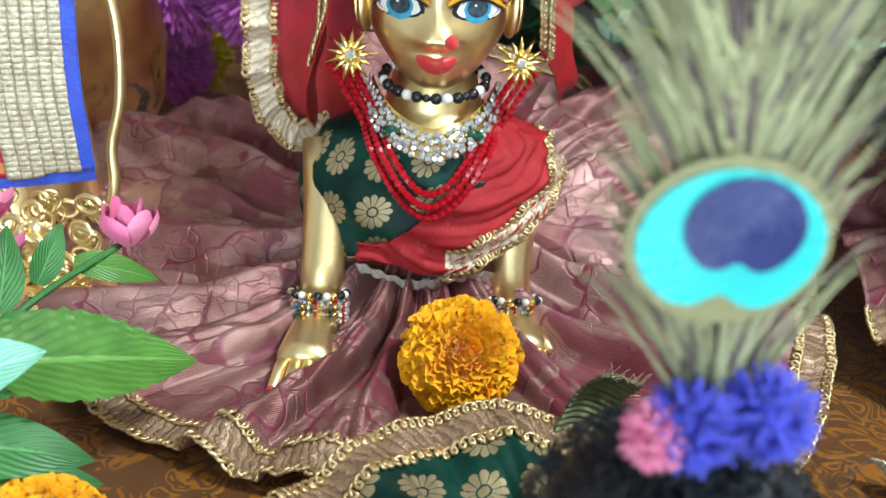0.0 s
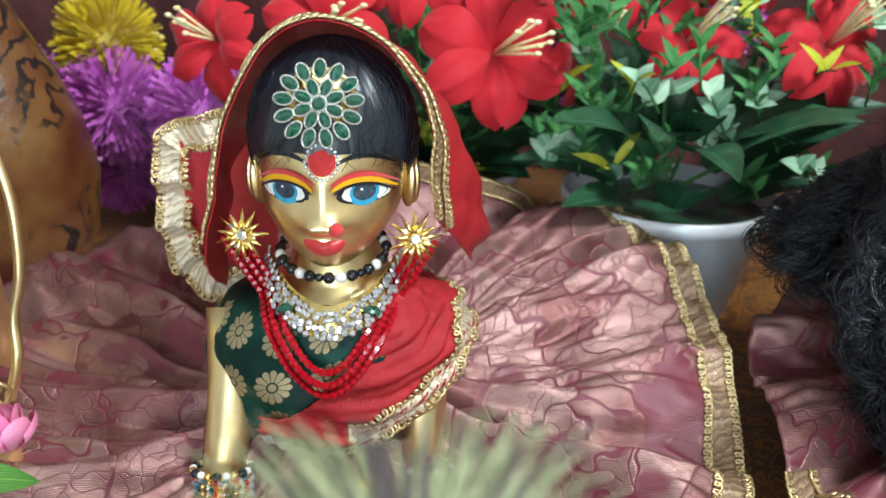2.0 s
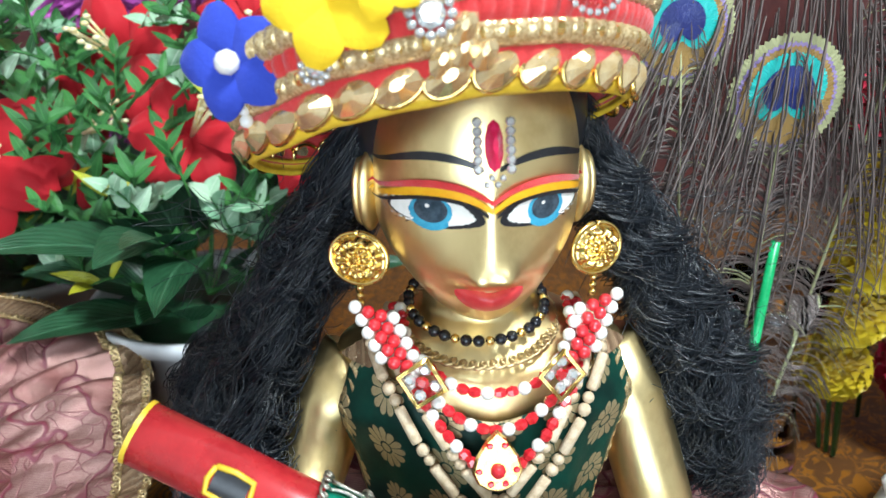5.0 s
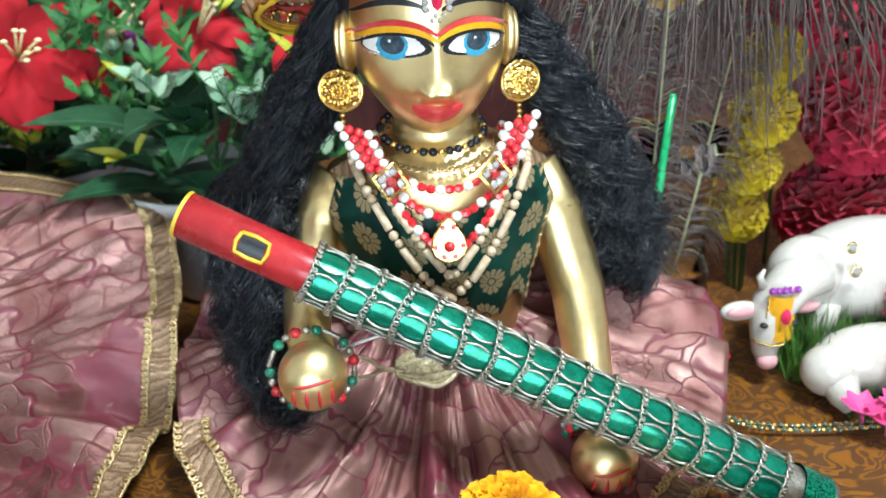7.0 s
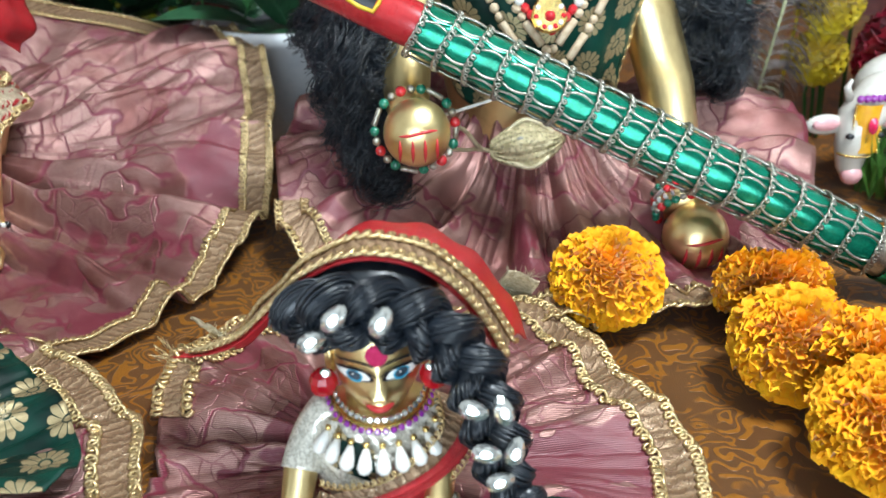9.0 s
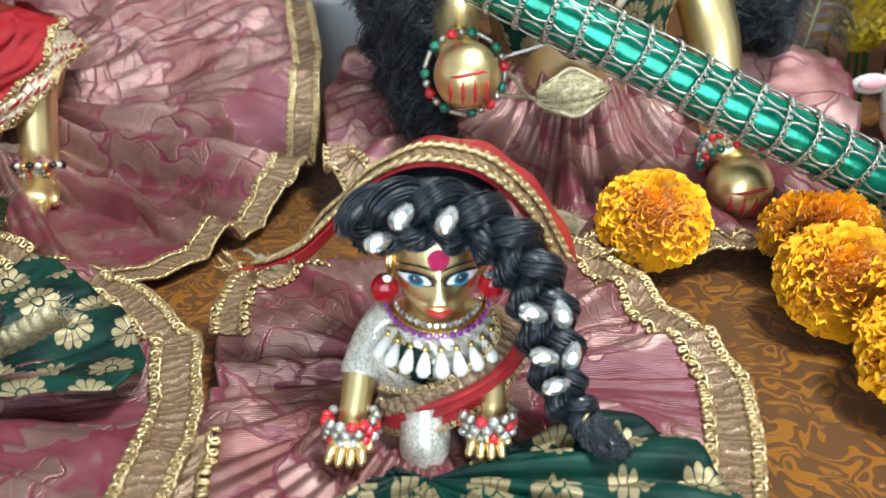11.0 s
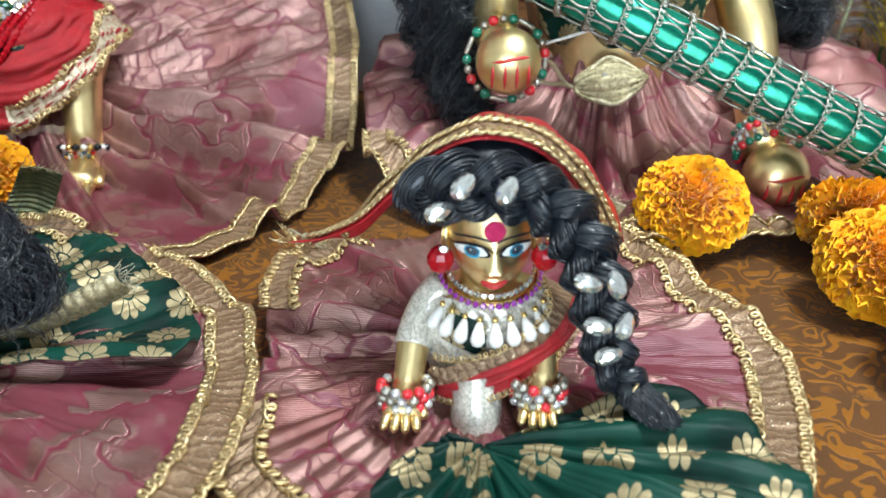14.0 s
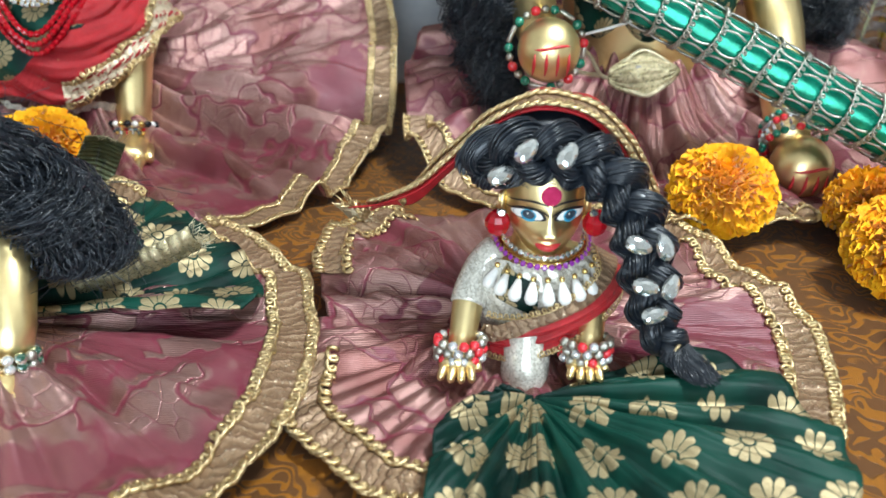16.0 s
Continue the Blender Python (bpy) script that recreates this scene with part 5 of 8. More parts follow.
# ---- turban ----
def turban():
    root = thing("turban", "red turban with gold crystal rows and felt flowers", "turban", (0.35, 0.388, 0.27))

    def low(x):
        return lerp_table([(0.24, 0.249), (0.29, 0.259), (0.314, 0.2655), (0.338, 0.269), (0.36, 0.2726), (0.389, 0.275), (0.44, 0.278)], x)

    def at(a, h, off=0.0):
        f = 0.16 * h
        x, y = 0.349 + (0.067 + f + off) * math.cos(a), 0.388 + (0.0505 + f + off) * math.sin(a)
        return Vector((x, y, low(x) + h - 0.38 * (y - 0.338) - 0.006 * max(0, math.sin(a))))

    def band(name, h0, h1, off, mat, label="", lump=0.0):
        m = M()
        m.grid(lambda u, v: at(2 * math.pi * u, h0 + (h1 - h0) * v, off + 0.0016 * math.sin(math.pi * v) + lump * math.sin(u * 2 * math.pi * 90) * math.sin(math.pi * v)), 360, 6)
        o = part(name, m, mat, root, label)
        s = o.modifiers.new("thickness", "SOLIDIFY")
        s.thickness, s.offset = 0.002, -1
    band("hem", -0.0012, 0.0026, 0.0, YELLOW_PAINT, "yellow cloth hem")
    band("lower_band", 0.002, 0.0128, 0.0004, RED_FELT, "red felt band")
    band("gold_braid", 0.0122, 0.0178, 0.002, GOLD_GLITTER, "gold sequin braid", 0.0008)
    band("upper_band", 0.0175, 0.0265, 0.001, RED_FELT, "knitted red band", 0.0007)
    band("gold_braid", 0.026, 0.033, 0.002, GOLD_GLITTER, "gold sequin braid", 0.0008)
    m = M()
    m.grid(lambda u, v: at(2 * math.pi * v, 0.031 + 0.026 * math.sin(u * math.pi / 2), -0.055 * (1 - math.cos(u * math.pi / 2)) + 0.0015 * math.sin(v * 2 * math.pi * 40) * (1 - u)), 14, 200, 0, True)
    part("crown", m, RED_CLOTH, root)
    n = 30
    for i in range(n):
        a = 2 * math.pi * (i + 0.4) / n
        p = at(a, 0.005, 0.0035)
        q = frame_at(p, (math.cos(a), math.sin(a), 0.15), (-math.sin(a), math.cos(a), 0.75))
        piece("crystal", bead_mesh("gem", 0.0088, AMBER), root, q)
        piece("crystal_rim", bead_mesh("rim", 0.0078, GOLD_METAL), root, q @ Matrix.Translation((0, 0, -0.001)))
    for i in range(56):
        a = 2 * math.pi * i / 56
        piece("bead", bead_mesh("facet", 0.0022, GOLD_METAL), root, Matrix.Translation(at(a, 0.0149, 0.0042)))
    front = 270

    def rosette(ang, h, big):
        a = radians(ang)
        c = at(a, h, 0.0055)
        mt = frame_at(c, (math.cos(a), math.sin(a), 0.2))
        piece("rosette_stone", bead_mesh("stone", 0.0034 * big, CLEAR_GEM), root, mt)
        for i in range(12):
            q = 2 * math.pi * i / 12
            piece("rosette_bead", bead_mesh("round", 0.0012 * big, CLEAR_GEM), root, mt @ Matrix.Translation((0.0046 * big * math.cos(q), 0.0046 * big * math.sin(q), 0)))
    rosette(237, 0.016, 1.1)
    rosette(264.5, 0.0225, 1.35)
    for dx, dz in ((-0.006, 0.0095), (0.0, 0.0115), (0.006, 0.0095), (0.0, 0.0175)):
        a = radians(272 + dx * 800)
        piece("crystal", bead_mesh("gem", 0.0062, AMBER), root, frame_at(at(a, dz, 0.005), (0, -1, 0.2), (0.4, 0, 1)))
    # felt flowers
    for ang, h, r, mat, ctr, np in ((211, 0.028, 0.018, BLUE_PETAL, PEARL, 5), (243, 0.031, 0.018, YELLOW_FELT, PINK_PETAL, 5), (255, 0.034, 0.012, YELLOW_FELT, PINK_PETAL, 5)):
        a = radians(ang)
        mt = frame_at(at(a, h, 0.007), (0.5 * math.cos(a), math.sin(a) - 0.45, 0.15))
        pm = M()
        pm.grid(lambda u, v: Vector((r * 1.05 * u, r * 0.42 * math.sin(math.pi * min(1, u * 0.88 + 0.06)) ** 0.7 * (v - 0.5) * 2, r * 0.16 * math.sin(u * 3) - r * 0.2 * (v - 0.5) ** 2)), 12, 8)
        pm.grid(lambda u, v: Vector((r * 1.05 * u, r * 0.42 * math.sin(math.pi * min(1, u * 0.88 + 0.06)) ** 0.7 * (0.5 - v) * 2, r * 0.16 * math.sin(u * 3) - r * 0.2 * (v - 0.5) ** 2 - 0.0014)), 12, 8)
        me = pm.mesh("petal", mat)
        for i in range(np):
            piece("felt_petal", me, root, mt @ Matrix.Rotation(2 * math.pi * (i + 0.3) / np, 4, "Z"))
        if ctr is PEARL:
            piece("pearl", bead_mesh("round", 0.0042, PEARL), root, mt @ Matrix.Translation((0, 0, 0.003)), "large white pearl")
    # brooch of clear and red stones by the feathers
    mt = frame_at(at(radians(303), 0.027, 0.006), (0.5, -1, 0.2))
    for ring, n, mat in ((0.0025, 6, CLEAR_GEM), (0.0055, 14, RED_GEM), (0.0085, 22, CLEAR_GEM)):
        for i in range(n):
            q = 2 * math.pi * i / n
            piece("brooch_stone", bead_mesh("stone", 0.0012, mat), root, mt @ Matrix.Translation((ring * math.cos(q), ring * math.sin(q) * 1.3, 0)))
    # drop at the turban's side
    for i, r in enumerate((0.0022, 0.0025, 0.002, 0.0024)):
        piece("side_bead", bead_mesh("round", r, PEARL), root, Matrix.Translation(at(radians(209), 0.02 - i * 0.0035, 0.006)))


AMBER = plain("champagne_crystal", (0.75, 0.5, 0.22), (0.95, 0.75, 0.45), 300, 0.12, 0.75, Coat_Weight=0.6)
YELLOW_FELT = make_petal("yellow_felt", (0.75, 0.45, 0.005), (0.9, 0.6, 0.02), 0.75)
turban()


# ---- dress and jewels of the flute player ----
def dress_b():
    wrap = drape([(0.06, 0.05, 0.038), (0.09, 0.054, 0.042), (0.11, 0.059, 0.0455), (0.138, 0.067, 0.045), (0.156, 0.061, 0.039), (0.168, 0.042, 0.031), (0.176, 0.028, 0.026)], 0.367, 0.398)
    root = thing("green_vest", "green brocade vest with gold motifs and braid edges", "vest", (0.367, 0.398, 0.09))
    m = M()

    def lim(ang):
        s = abs(ang - 270) / 62
        return 0.088 - 0.012 * abs(math.sin(ang * 0.09)), 0.142 + 0.026 * s ** 1.4

    def fn(ang, v):
        lo, hi = lim(ang)
        z = lo + (hi - lo) * v
        return wrap(ang, z, 0.0008 + 0.0014 * math.sin(ang * 0.3) * (1 - v) + 0.0006 * bump_noise(ang * 0.1, z * 80, 0, 1))
    m.grid(lambda u, v: fn(208 + 124 * u, v), 70, 24, 0, False, lambda u, v: (u * 0.13, v * 0.07))
    o = part("fabric", m, GREEN, root)
    s = o.modifiers.new("thickness", "SOLIDIFY")
    s.thickness = 0.001
    for a0, a1 in ((206, 213), (327, 334)):
        m = M()
        m.grid(lambda u, v: fn(a0 + (a1 - a0) * u, v) + Vector((0, -0.0014 - 0.0006 * math.sin(v * 90), 0)), 6, 70)
        part("edge_band", m, GOLD_GLITTER, root, "pale gold sequin band")
    for sx in (-1, 1):
        m = M()
        m.grid(lambda u, v: wrap(270 + sx * (50 + 22 * u), 0.158 + 0.012 * v, 0.003 + 0.001 * math.sin(v * 40)), 10, 12)
        part("shoulder_band", m, RIBBON, root)

    def chest(x, z, off):
        rx = lerp_table([(0.06, 0.05), (0.11, 0.059), (0.138, 0.067), (0.156, 0.061), (0.168, 0.042), (0.18, 0.03)], z)
        c = max(-0.97, min(0.97, (x - 0.367) / rx))
        return wrap(-math.degrees(math.acos(c)), min(z, 0.176), off)

    def swag(xl, xr, zt, depth, off, power=2.0, n=50):
        out = []
        for i in range(n + 1):
            s = -1 + 2 * i / n
            x = 0.367 + s * (xr if s > 0 else xl)
            z = zt - depth * (1 - abs(s) ** power)
            p = chest(x, z, off)
            out.append(p)
        return out
    k = thing("black_choker", "black bead choker with gold beads at the neck", "necklace", (0.365, 0.385, 0.17))
    strand(k, [Vector((0.364 + 0.0275 * math.cos(q), 0.39 + 0.0275 * math.sin(q), 0.177 + 0.005 * math.sin(q))) for q in [i * 2 * math.pi / 50 for i in range(51)]], [("round", 0.0024, BLACK_BEAD, 2), ("round", 0.0024, BLACK_BEAD, 2), ("round", 0.0019, GOLD_METAL, 2)])
    k = thing("gold_collar", "braided gold cord collar round the neck", "necklace", (0.365, 0.38, 0.165))
    ps = [Vector((0.364 + 0.031 * math.cos(q), 0.39 + 0.031 * math.sin(q), 0.169 + 0.006 * math.sin(q))) for q in [i * 2 * math.pi / 60 for i in range(61)]]
    c = M()
    c.tube(braid_points(ps, [Vector((0, -0.3, 1)).normalized()] * 61, 0.0022, 0.004), 0.0008, 5)
    part("cord", c, GOLD, k)

    specR = [("facet", 0.0025, RED_BEAD, 1.9), ("facet", 0.0025, RED_BEAD, 1.9), ("round", 0.0027, PEARL, 1.9)]
    for n, (xl, zt, dep, off) in enumerate(((0.0375, 0.183, 0.0275, 0.007), (0.0385, 0.18, 0.0375, 0.0075), (0.0395, 0.177, 0.056, 0.008))):
        k = thing("bead_necklace", "strand of red crystal beads and white pearls", "necklace", (0.365, 0.36, 0.15), group="red and white bead strands")
        strand(k, swag(xl, xl, zt, dep, off, (2.4, 2.0, 1.25)[n]), specR[n % 2:] + specR[:n % 2] if n else [("round", 0.0027, PEARL, 1.9)] + [("facet", 0.0024, RED_BEAD, 1.9)] * 2)
    for sx in (-1, 1):
        k = thing("bead_cluster", "woven cluster of red and white beads with a square jewel", "necklace", (0.365 + sx * 0.036, 0.37, 0.17))
        for i in range(5):
            for j in range(4):
                x, z = 0.365 + sx * (0.0425 - 0.0022 * i - 0.0047 * (j - 1.5)), 0.1845 - 0.0046 * i - 0.0018 * (j - 1.5)
                p = Vector((x, 0.3645 - 0.0016 * i + 0.0012 * abs(j - 1.5), z))
                piece("bead", bead_mesh("round", 0.0026, PEARL if j in (0, 3) else RED_BEAD), k, Matrix.Translation(p))
        c = Vector((0.365 + sx * 0.026, 0.3525, 0.1615))
        mt = frame_at(c, (0.3 * sx, -1, 0.25), (0.15, 0, 1))
        fr = M()
        for s in (0.0098, 0.0088):
            fr.tube([mt @ Vector((s * x, s * y, 0.001)) for x, y in ((1, 0), (0, 1), (-1, 0), (0, -1), (1, 0))], 0.0007, 5)
        part("square_frame", fr, GOLD_METAL, k, "gilt square setting")
        piece("stone", bead_mesh("stone", 0.0026, RED_GEM), k, mt)
        for x, y in ((1, 0), (0, 1), (-1, 0), (0, -1)):
            piece("stone", bead_mesh("stone", 0.0024, CLEAR_GEM), k, mt @ Matrix.Translation((0.005 * x, 0.005 * y, 0)))

    for n, (xl, zt, dep, off) in enumerate(((0.047, 0.178, 0.07, 0.006), (0.039, 0.176, 0.066, 0.0075))):
        k = thing("wooden_bead_necklace", "pale wooden rod-bead necklace hanging over the vest", "necklace", (0.365, 0.36, 0.13), group="wooden bead strands")
        strand(k, swag(xl, xl, zt, dep + 0.012 * (1 - n), off, (1.35, 1.15)[n]), [("rod", 0.0023, WOOD_BEAD, 7.4), ("round", 0.0027, WOOD_BEAD, 2.0), ("round", 0.0024, WOOD_BEAD, 1.9)])
    # pendant
    c = Vector((0.3655, 0.3415, 0.1325))
    k = thing("pendant", "drop-shaped gold pendant with red and clear stones", "pendant", c)
    mt = frame_at(c, (0, -1, 0.25), (1, 0, 0))
    pb = M()
    prof = [(0.0, 0.0125), (0.4, 0.009), (0.85, 0.002), (1.0, -0.004), (0.8, -0.0085), (0.4, -0.011), (0, -0.0118)]
    out = [(0.0095 * x, y) for x, y in prof] + [(-0.0095 * x, y) for x, y in prof[1:-1][::-1]]
    pb.add([mt @ Vector((x, y, 0.0)) for x, y in out] + [mt @ Vector((x * 0.9, y * 0.9, 0.0016)) for x, y in out],
           [tuple(range(12, 24)), tuple(range(11, -1, -1))] + [(i, (i + 1) % 12, 12 + (i + 1) % 12, 12 + i) for i in range(12)])
    part("plate", pb, GOLD_METAL, k, "", False)
    piece("stone", bead_mesh("round", 0.003, RED_BEAD), k, mt @ Matrix.Translation((0, -0.003, 0.002)), "round red stone")
    for i, (x, y) in enumerate(out):
        piece("stone", bead_mesh("stone", 0.0014, RED_BEAD if i % 2 else PEARL), k, mt @ Matrix.Translation((x * 0.74, y * 0.74, 0.0016)))
    # earrings and brow jewel
    for sx in (-1, 1):
        c = Vector((0.363 + sx * 0.0455, 0.376, 0.2025))
        e = thing("earring", "round gilt earring embossed with a flower", "earring", c, group="earrings of the flute player")
        mt = frame_at(c, (sx * 0.45, -1, 0.15))
        d = M()
        d.grid(lambda u, v: mt @ Vector((0.0098 * u * math.cos(2 * math.pi * v), 0.0115 * u * math.sin(2 * math.pi * v), 0.0045 * (1 - u * u) + 0.0007 * math.cos(2 * math.pi * v * 10) * math.sin(math.pi * u) * 1.4 + 0.0006 * math.cos(u * 18))), 20, 80, 0, True)
        part("disc", d, GOLD_METAL, e)
        rim = M()
        rim.tube([mt @ Vector((0.0098 * math.cos(q), 0.0115 * math.sin(q), 0)) for q in [i * math.pi / 20 for i in range(41)]], 0.001, 6)
        part("rim", rim, GOLD_METAL, e)
        for i in range(3):
            piece("drop_bead", bead_mesh("round", 0.0016, GOLD_METAL), e, Matrix.Translation(c + Vector((0, 0.002, -0.013 - 0.0032 * i))))
    c = HEAD_B.at(0.0005, 0.2515 - 0.235, 0.0014)
    k = thing("brow_jewel", "red brow jewel edged with clear stones", "ornament", c)
    mt = frame_at(c, (0, -1, 0.3))
    piece("stone", bead_mesh("gem", 0.0085, BROW_RED), k, mt @ Matrix.Scale(0.6, 4, (0, 1, 0)), "long red stone")
    for sx in (-1, 1):
        for i in range(6):
            piece("stone", bead_mesh("stone", 0.0017, CLEAR_GEM), k, mt @ Matrix.Translation((0.0078 - 0.0031 * i, sx * 0.0055, 0)))
    for i in range(4):
        piece("stone", bead_mesh("stone", 0.0011, CLEAR_GEM), k, mt @ Matrix.Translation((-0.0105 - 0.0022 * (i % 2), (i - 1.5) * 0.0018, 0)))
    # bracelets
    k = thing("bracelet", "bracelet of red, green and silver beads round the fist", "bracelet", (0.288, 0.313, 0.086), group="bracelets")
    strand(k, ring_path((0.2935, 0.315, 0.081), 0.0205, (0, -1, 0.2)), [("round", 0.0028, RED_BEAD, 2.1), ("round", 0.0022, SILVER, 2.1), ("round", 0.0028, GREEN_BEAD, 2.1), ("rod", 0.0014, SILVER, 6.6), ("round", 0.0026, GREEN_BEAD, 2.1), ("round", 0.0022, SILVER, 2.1)])
    k = thing("bracelet", "wide bracelet of red, green and crystal strands", "bracelet", (0.437, 0.325, 0.03), group="bracelets")
    for i, spec in enumerate(([("round", 0.0021, GREEN_BEAD, 2), ("round", 0.0018, SILVER, 2)], [("round", 0.0022, RED_BEAD, 2), ("round", 0.0022, RED_BEAD, 2), ("rod", 0.0014, CLEAR_GEM, 6.6)], [("stone", 0.0022, CLEAR_GEM, 2.1)], [("round", 0.0024, GREEN_BEAD, 2), ("round", 0.0024, GREEN_BEAD, 2), ("round", 0.0024, RED_BEAD, 2), ("round", 0.0018, SILVER, 2)])):
        d = 0.0042 * (3 - i)
        strand(k, ring_path((0.4395 + 0.1 * d, 0.316 + 0.75 * d, 0.0285 + 0.65 * d), 0.0172, (0.05, -0.75, -0.65)), spec)


BROW_RED = plain("pink_red_enamel", (0.62, 0.01, 0.06), (0.78, 0.03, 0.12), 300, 0.1, 0.0, Coat_Weight=0.8)
GREEN_BEAD = plain("green_glass_bead", (0.0, 0.1, 0.06), (0.01, 0.2, 0.12), 200, 0.12, 0.0, Coat_Weight=0.6)
RED_BEAD = plain("red_glass_bead", (0.5, 0.012, 0.02), (0.7, 0.03, 0.04), 200, 0.12, 0.0, Coat_Weight=0.6)
dress_b()


# ---- flute ----
GOLD_TISSUE = plain("gold_tissue", (0.3, 0.25, 0.13), (0.66, 0.57, 0.36), 260, 0.28, 0.6, 0.0006, 1600)


def flute():
    a, b = Vector((0.2405, 0.3375, 0.158)), Vector((0.531, 0.259, 0.0165))
    d = (b - a).normalized()
    ln = (b - a).length
    mt = frame_at(a, d, (0, -0.35, 1))
    root = thing("flute", "red lacquered flute wrapped in green satin and silver loops", "flute", a)
    R = 0.0113

    def cyl(s0, s1, r, mat, name, label="", n=24, lump=0.0, reps=0):
        m = M()
        m.grid(lambda u, v: mt @ Vector(((r + lump * abs(math.sin(math.pi * u * reps))) * math.cos(2 * math.pi * v), (r + lump * abs(math.sin(math.pi * u * reps))) * math.sin(2 * math.pi * v), s0 + (s1 - s0) * u)), max(2, reps * 6), n, 0, True)
        return part(name, m, mat, root, label)
    tube = M()
    tube.lathe((0, 0, 0), [(0.0085, 0.001), (0.0085, 0.0), (R, 0.0), (R, 0.069), (R, ln - 0.004), (R * 0.9, ln), (0.0, ln)], 32)
    tube.v = [tuple(mt @ Vector(p)) for p in tube.v]
    part("tube", tube, RED_PAINT, root, "red lacquered tube")
    inner = M()
    inner.grid(lambda u, v: mt @ Vector((0.0085 * math.cos(2 * math.pi * v), 0.0085 * math.sin(2 * math.pi * v), 0.0005 + 0.05 * u)), 2, 24, 0, True)
    inner.add([mt @ Vector((0.0085 * math.cos(q), 0.0085 * math.sin(q), 0.05)) for q in [i * math.pi / 12 for i in range(24)]], [tuple(range(24))])
    part("bore", inner, BLACK_PAINT, root)
    cyl(-0.0006, 0.0012, R + 0.0003, YELLOW_PAINT, "end_ring", "yellow painted rim")
    # blow hole: a black patch on the uncut tube, painting the shade inside

    def hole(x, y, off):
        q = x / R
        return mt @ Vector(((R + off) * math.cos(0.78 + q), (R + off) * math.sin(0.78 + q), 0.037 + y))
    h = M()
    h.grid(lambda u, v: hole(0.0042 * (2 * u - 1), 0.0062 * (2 * v - 1), 0.0004), 8, 8)
    part("blow_hole", h, BLACK_PAINT, root)
    rim = M()
    sq = [(-1, -1), (0, -1.15), (1, -1), (1.15, 0), (1, 1), (0, 1.15), (-1, 1), (-1.15, 0), (-1, -1)]
    rim.tube([hole(0.0046 * x, 0.0068 * y, 0.0006) for x, y in sq], 0.0011, 6)
    part("hole_rim", rim, YELLOW_PAINT, root, "yellow painted rim")
    s0, s1 = 0.066, ln - 0.022
    cyl(s0, s1, R + 0.0012, GREEN_FOIL, "satin_wrap", "green satin wrapping", 32, 0.0003, 16)
    n = 16
    step = (s1 - s0) / n
    rr = R + 0.0028
    for i in range(n + 1):
        c = M()
        z = s0 + step * i
        ps = [mt @ Vector(((rr + 0.0003) * math.cos(q), (rr + 0.0003) * math.sin(q), z + 0.0012 * math.sin(2 * q + i))) for q in [k * math.pi / 24 for k in range(49)]]
        nr = [(p - (a + d * z)).normalized() for p in ps]
        c.tube(braid_points(ps, nr, 0.0014, 0.0034, 8), 0.00062, 4)
        part("silver_ring", c, SILVER, root, "twisted silver thread ring")
        if i == n:
            break
        loops = M()
        for k in range(6):
            q0 = 2 * math.pi * k / 6
            for w in (-0.44, 0.44):
                pts = [mt @ Vector(((rr + 0.0004 * math.sin(math.pi * t)) * math.cos(q0 + w * (0.76 + 0.24 * math.sin(math.pi * t))), (rr + 0.0004 * math.sin(math.pi * t)) * math.sin(q0 + w * (0.76 + 0.24 * math.sin(math.pi * t))), z + step * (0.08 + 0.84 * t))) for t in [j / 8 for j in range(9)]]
                loops.tube(pts, 0.0007, 4)
        part("silver_mesh", loops, SILVER, root, "silver thread loops", True, "stuff")
    cyl(ln - 0.022, ln - 0.012, R + 0.0006, SILVER, "foil_end", "clear plastic end wrap")
    cyl(ln - 0.0125, ln + 0.003, R + 0.0022, GREEN_GLITTER, "glitter_band", "green glitter band", 32)
    cap = M()
    cap.lathe((0, 0, 0), [(R + 0.0018, ln + 0.0028), (R + 0.0016, ln + 0.006), (R * 0.8, ln + 0.008), (0, ln + 0.0082)], 24)
    cap.v = [tuple(mt @ Vector(p)) for p in cap.v]
    part("end_cap", cap, SILVER, root)
    # strings that tie the flute to the fists
    for pts in ([(0.292, 0.318, 0.082), (0.315, 0.327, 0.086), (0.34, 0.328, 0.093), (0.36, 0.33, 0.102)], [(0.437, 0.318, 0.036), (0.452, 0.3, 0.02), (0.462, 0.284, 0.006)]):
        s = M()
        s.tube(curve_through(pts, 20), 0.0009, 6)
        thing("string", "white cotton string tying the flute", "string", pts[0], s, WHITE_PAINT)
    knot = thing("waist_knot", "gold tissue bow at the waist with a bead for its highlight", "cloth", (0.356, 0.345, 0.06))
    s = M()
    mk = frame_at((0.356, 0.345, 0.06), (0, -1, 0.55), (1, 0, 0.12))

    def leaf(u, v):
        w = 0.0125 * math.sin(math.pi * min(1, 0.04 + 0.96 * u)) ** 0.75
        return mk @ Vector((0.042 * (u - 0.5), w * (2 * v - 1), 0.005 * math.sin(math.pi * u) * math.cos(math.pi * (v - 0.5)) + 0.0006 * math.sin(v * 40) + 0.003 * bump_noise(u * 4, v * 3, 1, 1)))
    s.grid(leaf, 40, 20)
    o = part("bow", s, GOLD_TISSUE, knot)
    sd = o.modifiers.new("thickness", "SOLIDIFY")
    sd.thickness = 0.0012
    s = M()
    for z in (-1, 1):
        s.tube(curve_through([mk @ Vector((0.021, 0, 0)), mk @ Vector((0.0, z * 0.0135, 0.002)), mk @ Vector((-0.022, 0, 0)), (0.318, 0.33, 0.07 + z * 0.006), (0.296, 0.322, 0.078 + z * 0.008)], 30), 0.0012, 6)
    part("tie", s, CREAM_GOLD, knot, "pale gold cord")
